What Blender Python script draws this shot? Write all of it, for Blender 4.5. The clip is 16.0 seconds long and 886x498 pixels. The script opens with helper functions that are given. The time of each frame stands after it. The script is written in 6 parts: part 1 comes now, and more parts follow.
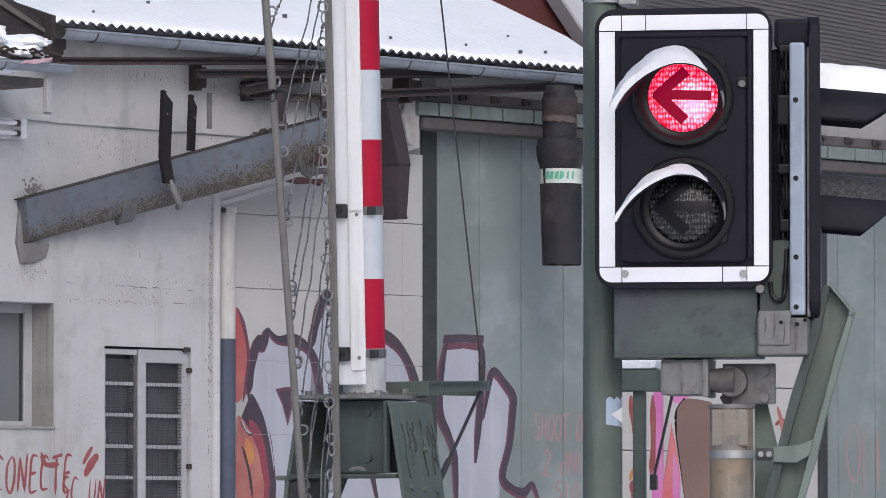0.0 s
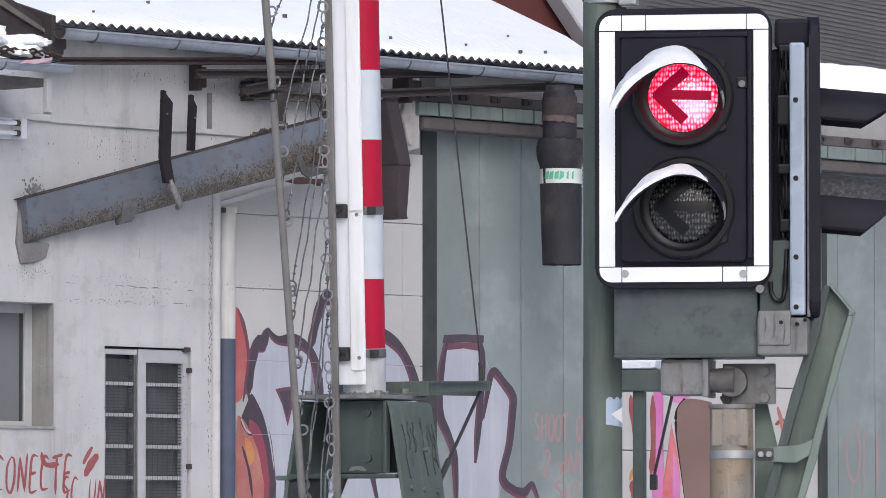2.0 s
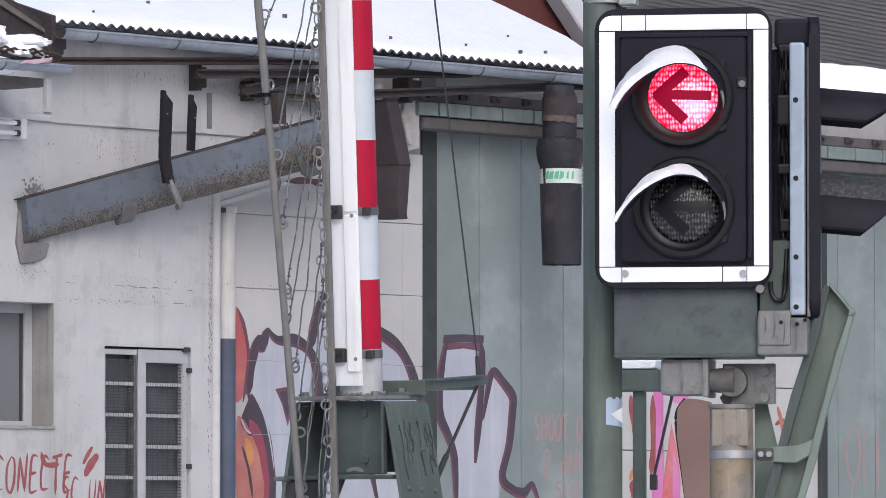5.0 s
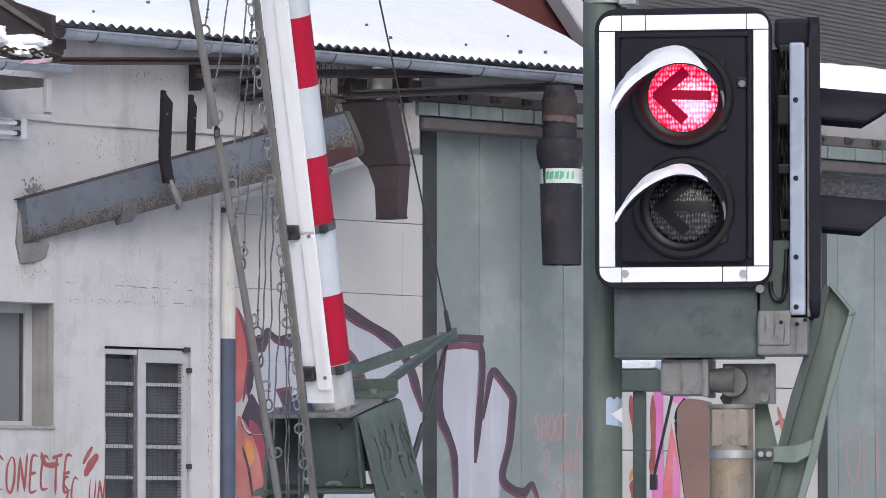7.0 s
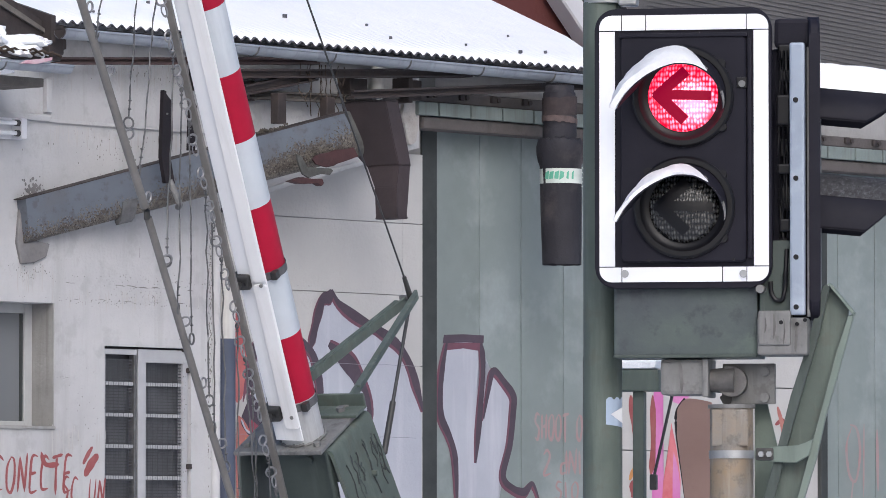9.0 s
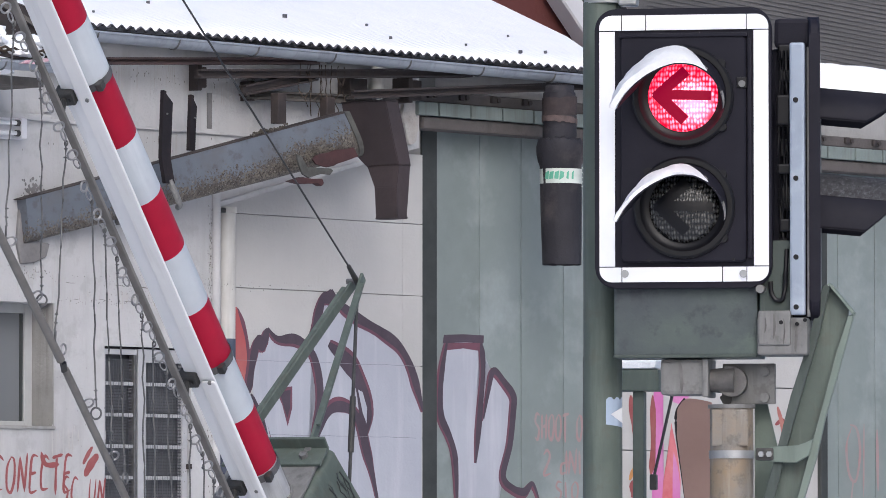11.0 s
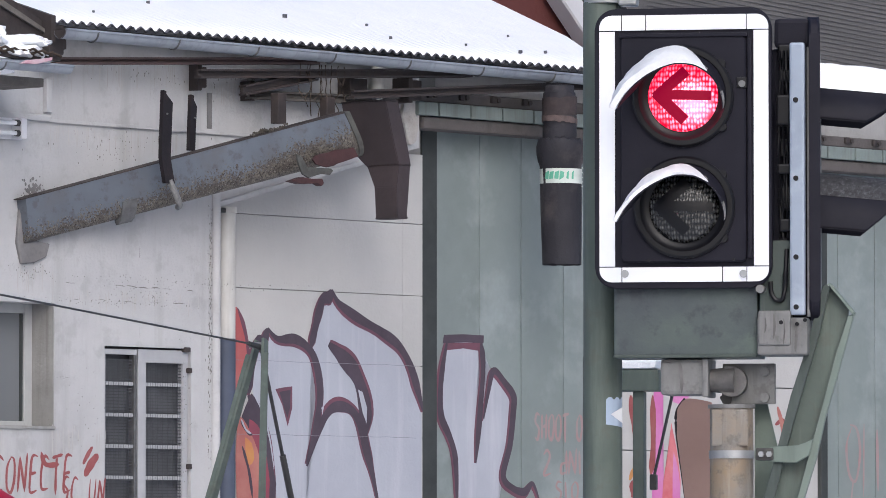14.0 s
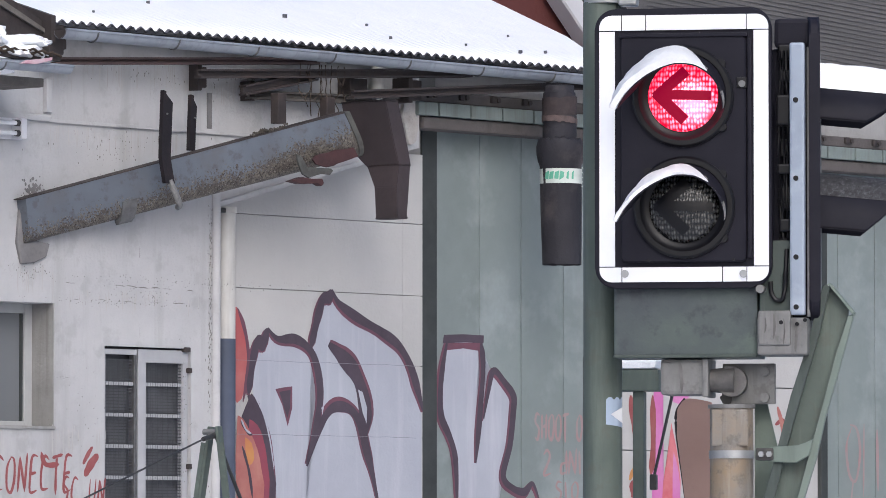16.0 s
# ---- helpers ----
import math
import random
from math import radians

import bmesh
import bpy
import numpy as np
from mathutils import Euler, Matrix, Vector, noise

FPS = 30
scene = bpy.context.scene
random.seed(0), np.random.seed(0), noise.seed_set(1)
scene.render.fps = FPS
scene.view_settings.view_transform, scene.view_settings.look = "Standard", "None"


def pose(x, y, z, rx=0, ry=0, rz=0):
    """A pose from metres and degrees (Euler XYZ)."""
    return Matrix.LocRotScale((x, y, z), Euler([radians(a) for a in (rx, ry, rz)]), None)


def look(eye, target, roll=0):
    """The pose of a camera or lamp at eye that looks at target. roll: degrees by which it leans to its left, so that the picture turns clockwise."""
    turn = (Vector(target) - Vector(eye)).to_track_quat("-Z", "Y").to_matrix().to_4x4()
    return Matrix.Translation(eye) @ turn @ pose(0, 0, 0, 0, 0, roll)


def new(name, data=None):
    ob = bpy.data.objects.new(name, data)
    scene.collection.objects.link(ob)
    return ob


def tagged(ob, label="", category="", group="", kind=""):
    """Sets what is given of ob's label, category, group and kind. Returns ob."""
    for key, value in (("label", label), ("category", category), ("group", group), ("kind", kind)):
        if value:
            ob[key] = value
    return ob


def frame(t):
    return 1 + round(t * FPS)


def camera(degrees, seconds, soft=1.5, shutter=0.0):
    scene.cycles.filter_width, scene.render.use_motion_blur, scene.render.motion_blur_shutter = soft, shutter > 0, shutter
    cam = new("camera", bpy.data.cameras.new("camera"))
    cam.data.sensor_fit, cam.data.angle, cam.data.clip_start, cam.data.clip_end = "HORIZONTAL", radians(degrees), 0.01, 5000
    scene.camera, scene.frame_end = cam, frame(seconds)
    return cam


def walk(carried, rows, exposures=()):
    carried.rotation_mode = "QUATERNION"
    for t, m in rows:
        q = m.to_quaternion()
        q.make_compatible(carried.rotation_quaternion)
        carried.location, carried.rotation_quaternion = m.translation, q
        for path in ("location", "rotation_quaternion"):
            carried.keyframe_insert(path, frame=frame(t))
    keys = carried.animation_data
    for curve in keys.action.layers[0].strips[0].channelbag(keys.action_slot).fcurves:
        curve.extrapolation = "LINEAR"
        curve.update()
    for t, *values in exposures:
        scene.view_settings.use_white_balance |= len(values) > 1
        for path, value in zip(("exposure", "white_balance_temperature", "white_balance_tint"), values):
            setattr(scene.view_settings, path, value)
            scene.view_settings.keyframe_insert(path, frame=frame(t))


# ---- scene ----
cam = camera(8.0, 16.0, soft=0.75)
EYE = (0.0, 0.0, 1.6)
walk(cam, [(0.0, pose(0, 0, 1.6, 92.803)), (16.0, pose(0, 0, 1.6, 92.803))], exposures=[(0.0, -0.37, 5620, 11), (0.4, -0.21, 5620, 11), (1.0, -0.13, 5620, 11), (16.0, -0.11, 5620, 11)])

# ---- light: a bright overcast winter sky ----
world = bpy.data.worlds.new("sky")
scene.world = world
world.use_nodes = True
nt = world.node_tree
sky = nt.nodes.new("ShaderNodeTexSky")
sky.sky_type = "NISHITA"
sky.sun_disc = False
sky.sun_elevation, sky.sun_rotation = radians(35), radians(171)
sky.air_density, sky.dust_density = 1.0, 6.0
bg = nt.nodes["Background"]
bg.inputs["Strength"].default_value = 0.15
nt.links.new(sky.outputs["Color"], bg.inputs["Color"])
sun = new("sun", bpy.data.lights.new("sun", "SUN"))
sun.data.energy, sun.data.angle, sun.data.color = 0.68, radians(40), (1.0, 0.97, 0.93)
sun.matrix_world = look((9.5, -40, 42.5), (0, 20, 0))


# ---- materials ----
def mat(name, c1, c2=None, scale=3.0, rough=0.6, metal=0.0, bump=0.15, bscale=60.0, stain=None, amount=0.0,
        sscale=1.5, streak=False, vary=0.0, rust=None, ramount=0.0, shine=None):
    """A procedural surface: two tones, stains (round or running down), a second layer of dirt or rust, and fine relief."""
    m = bpy.data.materials.new(name)
    m.use_nodes = True
    t = m.node_tree
    n, l = t.nodes, t.links
    bsdf = n["Principled BSDF"]
    co = n.new("ShaderNodeTexCoord")

    def noise_at(s, detail, stretch=(1, 1, 1), seed=0.0):
        mp = n.new("ShaderNodeMapping")
        mp.inputs["Scale"].default_value = stretch
        mp.inputs["Location"].default_value = (seed, seed * 0.7, seed * 1.3)
        l.new(co.outputs["Object"], mp.inputs["Vector"])
        q = n.new("ShaderNodeTexNoise")
        q.inputs["Scale"].default_value, q.inputs["Detail"].default_value = s, detail
        q.inputs["Roughness"].default_value = 0.62
        l.new(mp.outputs["Vector"], q.inputs["Vector"])
        return q.outputs["Fac"]

    def ramp(src, a, b):
        r = n.new("ShaderNodeMapRange")
        r.inputs["From Min"].default_value, r.inputs["From Max"].default_value = a, b
        l.new(src, r.inputs["Value"])
        return r.outputs["Result"]

    def mix(fac, a, b):
        x = n.new("ShaderNodeMix")
        x.data_type = "RGBA"
        for src, sock in ((fac, x.inputs[0]), (a, x.inputs[6]), (b, x.inputs[7])):
            if isinstance(src, tuple):
                sock.default_value = (*src, 1)
            else:
                l.new(src, sock)
        return x.outputs[2]

    def times(src, k):
        x = n.new("ShaderNodeMath")
        x.operation = "MULTIPLY"
        x.inputs[1].default_value = k
        l.new(src, x.inputs[0])
        return x.outputs[0]

    col = mix(ramp(noise_at(scale, 6), 0.3, 0.7), c1, c2 or tuple(v * 0.86 for v in c1))
    if stain:
        f = noise_at(sscale, 8, (4, 4, 0.35) if streak else (1, 1, 1), 3.1)
        col = mix(times(ramp(f, 0.52, 0.72), amount), col, stain)
    if rust:
        f = noise_at(sscale * 4.0, 10, (1, 1, 1), 7.7)
        col = mix(times(ramp(f, 0.54, 0.64), ramount), col, rust)
    if vary:
        info = n.new("ShaderNodeObjectInfo")
        hs = n.new("ShaderNodeHueSaturation")
        r = n.new("ShaderNodeMapRange")
        r.inputs["To Min"].default_value, r.inputs["To Max"].default_value = 1 - vary, 1 + vary
        l.new(info.outputs["Random"], r.inputs["Value"])
        l.new(r.outputs["Result"], hs.inputs["Value"])
        l.new(col, hs.inputs["Color"])
        col = hs.outputs["Color"]
    l.new(col, bsdf.inputs["Base Color"])
    bsdf.inputs["Metallic"].default_value = metal
    bsdf.inputs["Specular IOR Level"].default_value = shine if shine is not None else 0.5 if metal or rough < 0.5 else 0.25
    rr = n.new("ShaderNodeMapRange")
    rr.inputs["To Min"].default_value, rr.inputs["To Max"].default_value = max(rough - 0.12, 0.03), min(rough + 0.12, 1)
    l.new(noise_at(scale * 3, 4, seed=5.0), rr.inputs["Value"])
    l.new(rr.outputs["Result"], bsdf.inputs["Roughness"])
    if bump:
        b = n.new("ShaderNodeBump")
        b.inputs["Strength"].default_value, b.inputs["Distance"].default_value = bump, 0.6 / bscale
        l.new(noise_at(bscale, 5), b.inputs["Height"])
        l.new(b.outputs["Normal"], bsdf.inputs["Normal"])
    return m


M_PLASTER = mat("white_plaster", (0.505, 0.505, 0.508), (0.405, 0.405, 0.412), 0.9, 0.9, 0, 0.38, 16, (0.30, 0.29, 0.28), 0.5, 0.9, True, 0, (0.22, 0.21, 0.20), 0.22)
M_PANEL = mat("concrete_panel", (0.465, 0.460, 0.450), (0.41, 0.405, 0.396), 0.7, 0.85, 0, 0.25, 14, (0.42, 0.41, 0.40), 0.4, 0.8, True, 0.02)
M_JOINT = mat("dirty_joint", (0.20, 0.19, 0.18), None, 4, 0.95, 0, 0.3, 40)
M_RUN = mat("grey_rain_run", (0.40, 0.39, 0.38), (0.48, 0.47, 0.46), 5, 0.95, 0, 0.1, 40)
# grey for soot, broken mortar and the shade of one wall recess
M_SOOT_SHADE = mat("soot_smudge", (0.13, 0.125, 0.125), (0.24, 0.235, 0.235), 5, 0.95, 0, 0.2, 40)
M_BRITTLE = mat("crumbling_mortar", (0.50, 0.48, 0.46), (0.34, 0.32, 0.30), 4, 0.95, 0, 0.9, 14)
M_DOOR = mat("grey_green_sheet", (0.178, 0.206, 0.204), (0.232, 0.266, 0.264), 0.8, 0.55, 0.0, 0.1, 8, (0.36, 0.40, 0.41), 0.55, 1.1, False, 0.05)
M_RAILGREEN = mat("light_green_paint", (0.20, 0.235, 0.225), (0.16, 0.188, 0.18), 3, 0.6, 0, 0.2, 30, (0.10, 0.09, 0.08), 0.5, 3, True)
# jambs, beads and drips; also the unlit room behind the pane
M_DARKPOST_ROOM = mat("blackish_post_and_dark_room", (0.055, 0.06, 0.06), (0.035, 0.04, 0.04), 3, 0.6, 0, 0.2, 30)
M_SNOW = mat("snow", (0.95, 0.955, 0.965), (0.91, 0.92, 0.94), 2.5, 0.8, 0, 0.35, 12)
M_CORR = mat("dark_corrugated_sheet", (0.13, 0.125, 0.14), (0.07, 0.07, 0.08), 2, 0.8, 0, 0.3, 30)
M_ZINC = mat("weathered_zinc", (0.36, 0.39, 0.43), (0.27, 0.29, 0.33), 2.2, 0.5, 0.35, 0.1, 30, (0.16, 0.16, 0.18), 0.5, 2, True)
M_BROWN = mat("brown_painted_steel", (0.062, 0.052, 0.050), (0.036, 0.031, 0.031), 3, 0.6, 0, 0.25, 30, (0.10, 0.065, 0.055), 0.35, 3)
M_RUSTBEAM = mat("rust_brown_steel", (0.105, 0.070, 0.066), (0.070, 0.052, 0.050), 3, 0.65, 0, 0.25, 30, (0.045, 0.036, 0.036), 0.5, 3)
M_BOX = mat("red_brown_steel", (0.058, 0.045, 0.048), (0.037, 0.031, 0.033), 2.5, 0.55, 0, 0.15, 25, (0.05, 0.04, 0.04), 0.6, 1.4, True)
M_WOOD = mat("grey_old_timber", (0.16, 0.145, 0.13), (0.09, 0.085, 0.08), 4, 0.85, 0, 0.5, 30)
M_LINTEL = mat("grey_concrete", (0.37, 0.365, 0.36), (0.30, 0.296, 0.29), 1.5, 0.9, 0, 0.25, 20, (0.20, 0.19, 0.185), 0.4, 2, True)
M_RAILWOOD = mat("grimy_grey_timber", (0.125, 0.112, 0.108), (0.085, 0.078, 0.076), 3, 0.85, 0, 0.4, 30, (0.05, 0.046, 0.044), 0.6, 4)


def trough_material():
    """Blue-grey paint; below it caked dirt in fine grains, brown over dark, that thins out upwards."""
    m = mat("blue_grey_steel", (0.135, 0.152, 0.180), (0.105, 0.118, 0.140), 1.8, 0.5, 0.1, 0.2, 25, (0.11, 0.10, 0.095), 0.5, 2.2, False, 0, (0.05, 0.04, 0.036), 0.35)
    n, l = m.node_tree.nodes, m.node_tree.links
    bsdf = n["Principled BSDF"]
    paint = bsdf.inputs["Base Color"].links[0].from_socket
    at = n.new("ShaderNodeAttribute")
    at.attribute_name = "grime"
    co = n.new("ShaderNodeTexCoord")

    def cloud(scale, detail):
        q = n.new("ShaderNodeTexNoise")
        q.inputs["Scale"].default_value, q.inputs["Detail"].default_value, q.inputs["Roughness"].default_value = scale, detail, 0.7
        l.new(co.outputs["Object"], q.inputs["Vector"])
        return q.outputs["Fac"]

    def calc(kind, a, b):
        q = n.new("ShaderNodeMath")
        q.operation = kind
        for v, sock in ((a, q.inputs[0]), (b, q.inputs[1])):
            if isinstance(v, float):
                sock.default_value = v
            else:
                l.new(v, sock)
        return q.outputs[0]

    def span(v, lo, hi):
        r = n.new("ShaderNodeMapRange")
        r.interpolation_type = "SMOOTHSTEP"
        r.inputs["From Min"].default_value, r.inputs["From Max"].default_value = lo, hi
        l.new(v, r.inputs["Value"])
        return r.outputs["Result"]

    def blend(f, a, b):
        x = n.new("ShaderNodeMix")
        x.data_type = "RGBA"
        for src, sock in ((f, x.inputs[0]), (a, x.inputs[6]), (b, x.inputs[7])):
            if isinstance(src, tuple):
                sock.default_value = (*src, 1)
            else:
                l.new(src, sock)
        return x.outputs[2]
    soft = calc("ADD", at.outputs["Fac"], calc("MULTIPLY", calc("SUBTRACT", cloud(3.2, 5), 0.5), 0.9))
    grains = calc("ADD", soft, calc("MULTIPLY", calc("SUBTRACT", cloud(38.0, 3), 0.5), 1.5))
    dirt = blend(span(cloud(9.0, 6), 0.40, 0.62), (0.070, 0.060, 0.050), (0.140, 0.122, 0.098))
    dirt = blend(span(cloud(55.0, 2), 0.52, 0.62), dirt, (0.028, 0.022, 0.020))
    dirt = blend(span(cloud(70.0, 2), 0.60, 0.68), dirt, (0.26, 0.245, 0.215))
    l.new(blend(span(grains, 0.02, 0.20), paint, dirt), bsdf.inputs["Base Color"])
    return m


M_TROUGH = trough_material()
M_HATCH = mat("dark_red_primer", (0.075, 0.036, 0.036), (0.045, 0.026, 0.027), 5, 0.7, 0, 0.3, 40, (0.03, 0.022, 0.022), 0.6, 8)
M_GREYRUST = mat("grey_rusty_plate", (0.105, 0.105, 0.095), (0.06, 0.058, 0.052), 8, 0.7, 0.2, 0.3, 40, (0.05, 0.03, 0.025), 0.6, 10)
M_CRUST = mat("caked_dirt", (0.105, 0.092, 0.076), (0.045, 0.040, 0.035), 14, 0.95, 0, 1.0, 26, (0.22, 0.21, 0.19), 0.8, 11, False, 0, (0.035, 0.03, 0.03), 0.8)
M_RUBBER = mat("dark_rubber_hose", (0.032, 0.031, 0.038), (0.020, 0.0195, 0.024), 3, 0.65, 0, 0.35, 30, (0.12, 0.10, 0.095), 0.5, 2.5)
M_STRIP = mat("faded_pink_strip", (0.62, 0.58, 0.60), (0.48, 0.22, 0.28), 4, 0.6, 0, 0.1, 30)
M_SLEEVE = mat("worn_brown_sleeve", (0.056, 0.043, 0.043), (0.034, 0.028, 0.030), 5, 0.75, 0, 0.4, 30, (0.09, 0.07, 0.065), 0.5, 6)
M_SLEEVE_P = mat("faded_wrap", (0.14, 0.105, 0.098), (0.08, 0.062, 0.06), 7, 0.8, 0, 0.4, 30, (0.05, 0.04, 0.04), 0.6, 9)
M_RED_GABLE = mat("dark_red_cladding", (0.14, 0.045, 0.04), (0.10, 0.035, 0.032), 1, 0.7, 0, 0.2, 20)
M_FARSHEET = mat("dark_grey_sheeting", (0.135, 0.13, 0.13), (0.10, 0.098, 0.10), 1, 0.7, 0, 0.2, 10)
M_WHITE_TRIM = mat("white_trim_paint", (0.70, 0.70, 0.72), (0.60, 0.60, 0.63), 2, 0.6, 0, 0.1, 20)
M_PIPE_W = mat("dirty_white_pipe", (0.58, 0.575, 0.555), (0.46, 0.455, 0.44), 2, 0.6, 0, 0.1, 20, (0.35, 0.33, 0.30), 0.6, 1.5, True)
M_PIPE_B = mat("slate_blue_paint", (0.085, 0.10, 0.145), (0.06, 0.07, 0.10), 2, 0.5, 0, 0.1, 20)
M_REVEAL = mat("grey_reveal", (0.33, 0.325, 0.315), (0.24, 0.235, 0.23), 2, 0.9, 0, 0.4, 20, (0.16, 0.15, 0.14), 0.6, 2, True)
M_FRAME = mat("grey_window_frame", (0.45, 0.46, 0.46), (0.36, 0.37, 0.37), 3, 0.6, 0, 0.1, 30)
M_LOUVRE = mat("pale_grey_shutter_paint", (0.40, 0.405, 0.42), (0.33, 0.335, 0.35), 3, 0.6, 0, 0.1, 30, (0.28, 0.30, 0.30), 0.4, 3, True)
M_MESH_CAVITY = mat("dark_mesh_and_cavity", (0.125, 0.128, 0.140), (0.078, 0.081, 0.090), 3, 0.6, 0.4, 0.1, 60)
M_BLADE = mat("dark_blade_paint", (0.15, 0.152, 0.165), (0.10, 0.102, 0.112), 3, 0.6, 0, 0.1, 30, (0.07, 0.07, 0.075), 0.6, 5)
# near-black that stands for the shade in gaps and slots
M_GAP = mat("painted_gap_dark", (0.030, 0.030, 0.032), None, 2, 0.9, 0, 0)
M_LAMP = mat("lamp_tube_glass", (0.80, 0.81, 0.82), None, 3, 0.25, 0, 0)
M_G_LILAC = mat("lilac_spray_paint", (0.395, 0.413, 0.465), (0.345, 0.358, 0.41), 1.5, 0.8, 0, 0.2, 20, (0.50, 0.505, 0.55), 0.6, 1.0, True)
M_G_PLUM = mat("plum_spray_paint", (0.082, 0.064, 0.084), (0.060, 0.048, 0.063), 3, 0.8, 0, 0.15, 20)
M_G_WINE = mat("wine_red_spray_paint", (0.165, 0.072, 0.100), (0.11, 0.058, 0.078), 3, 0.8, 0, 0.15, 20)
M_G_RED = mat("faded_red_spray_paint", (0.225, 0.062, 0.066), (0.31, 0.115, 0.112), 4, 0.85, 0, 0.15, 20)
M_G_PALE = mat("worn_red_spray_paint", (0.34, 0.22, 0.225), (0.30, 0.26, 0.265), 6, 0.85, 0, 0.15, 20)
M_G_SKIN = mat("salmon_spray_paint", (0.33, 0.085, 0.09), (0.42, 0.155, 0.145), 2, 0.8, 0, 0.15, 20, (0.42, 0.10, 0.10), 0.6, 1.6)
M_G_CRIMSON = mat("crimson_spray_paint", (0.27, 0.062, 0.088), (0.20, 0.060, 0.085), 4, 0.8, 0, 0.15, 20, (0.12, 0.06, 0.08), 0.5, 3)
M_G_SALMON = mat("pale_salmon_spray_paint", (0.42, 0.20, 0.165), (0.33, 0.12, 0.11), 3, 0.8, 0, 0.15, 20, (0.30, 0.10, 0.10), 0.5, 2)
M_G_ORANGE = mat("orange_spray_paint", (0.50, 0.27, 0.09), (0.45, 0.18, 0.08), 3, 0.8, 0, 0.1, 20)
M_G_FLAME = mat("flame_red_spray_paint", (0.50, 0.11, 0.13), (0.58, 0.22, 0.24), 4, 0.8, 0, 0.1, 20)
M_G_PINK = mat("pink_spray_paint", (0.50, 0.13, 0.36), (0.56, 0.25, 0.45), 2, 0.8, 0, 0.1, 20)
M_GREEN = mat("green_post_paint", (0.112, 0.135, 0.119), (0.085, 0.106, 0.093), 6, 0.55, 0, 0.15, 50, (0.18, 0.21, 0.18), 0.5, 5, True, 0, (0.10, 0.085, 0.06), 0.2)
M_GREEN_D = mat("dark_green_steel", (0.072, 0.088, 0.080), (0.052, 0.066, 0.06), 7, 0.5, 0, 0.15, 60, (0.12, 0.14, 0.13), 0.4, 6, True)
M_GREEN_L = mat("grey_green_patina", (0.095, 0.118, 0.108), (0.060, 0.068, 0.080), 5, 0.6, 0, 0.2, 40, (0.150, 0.195, 0.160), 0.8, 4, False, 0, (0.042, 0.042, 0.055), 0.5)
M_BLACK = mat("black_signal_plastic", (0.0155, 0.0150, 0.023), (0.010, 0.0098, 0.016), 6, 0.6, 0, 0.08, 90, shine=0.16)
M_BLACK_RING = mat("black_gloss_rubber", (0.005, 0.005, 0.007), None, 6, 0.4, 0, 0.05, 90, shine=0.3)
M_REFLECT = mat("white_reflective_tape", (0.85, 0.86, 0.90), (0.80, 0.81, 0.86), 8, 0.35, 0, 0.02, 90)
M_GALV = mat("galvanised_steel", (0.42, 0.43, 0.44), (0.30, 0.31, 0.32), 9, 0.45, 0.55, 0.15, 70, (0.20, 0.20, 0.20), 0.5, 9)
M_GALV_D = mat("dull_galvanised_rod", (0.17, 0.17, 0.172), (0.09, 0.09, 0.092), 12, 0.55, 0.4, 0.15, 80, (0.12, 0.11, 0.10), 0.5, 9)
M_GALV_W = mat("weathered_galvanised_tube", (0.225, 0.215, 0.20), (0.145, 0.138, 0.128), 10, 0.6, 0.25, 0.2, 70, (0.10, 0.09, 0.08), 0.5, 8)
M_RING = mat("bare_steel_ring", (0.34, 0.34, 0.345), (0.20, 0.20, 0.205), 20, 0.42, 0.6, 0.1, 90)
M_BLUE_STRIP = mat("pale_blue_aluminium", (0.31, 0.36, 0.44), (0.25, 0.29, 0.36), 5, 0.4, 0.2, 0.05, 60, (0.52, 0.57, 0.64), 0.6, 5)
M_GREYBOX = mat("stained_grey_casting", (0.235, 0.235, 0.23), (0.145, 0.145, 0.142), 7, 0.65, 0.1, 0.2, 50, (0.10, 0.10, 0.095), 0.7, 6, True, 0, (0.07, 0.065, 0.06), 0.4)
M_GRIME = mat("oily_grime", (0.085, 0.08, 0.078), (0.15, 0.145, 0.14), 14, 0.6, 0.1, 0.3, 60, (0.05, 0.047, 0.045), 0.6, 16)
M_YELLOW = mat("ochre_stained_post", (0.21, 0.205, 0.195), (0.27, 0.20, 0.125), 8, 0.6, 0.1, 0.15, 50, (0.36, 0.345, 0.32), 0.6, 7, True, 0, (0.09, 0.085, 0.08), 0.5)
M_BOOM_W = mat("white_boom_paint", (0.84, 0.84, 0.84), (0.78, 0.78, 0.79), 5, 0.4, 0, 0.05, 60, (0.45, 0.43, 0.40), 0.35, 4, True)
M_BOOM_FILM = mat("white_reflective_film", (0.58, 0.62, 0.66), (0.50, 0.54, 0.58), 7, 0.35, 0, 0.05, 60, (0.70, 0.73, 0.76), 0.5, 6, True)
M_BOOM_R = mat("red_reflective_film", (0.42, 0.006, 0.036), (0.33, 0.005, 0.028), 6, 0.5, 0, 0.04, 60)
M_FOOT = mat("grimy_grey_white_paint", (0.52, 0.53, 0.54), (0.40, 0.41, 0.42), 9, 0.5, 0, 0.1, 60, (0.22, 0.21, 0.20), 0.6, 7, True)
M_CLAMP = mat("black_clamp", (0.03, 0.03, 0.03), (0.06, 0.058, 0.055), 12, 0.5, 0.2, 0.2, 70)
M_CABLE = mat("dark_steel_cable", (0.04, 0.04, 0.042), (0.07, 0.07, 0.07), 30, 0.5, 0.4, 0.2, 200)
M_BAND_W = mat("pale_plastic_band", (0.60, 0.64, 0.60), (0.50, 0.55, 0.50), 9, 0.5, 0, 0.3, 30)
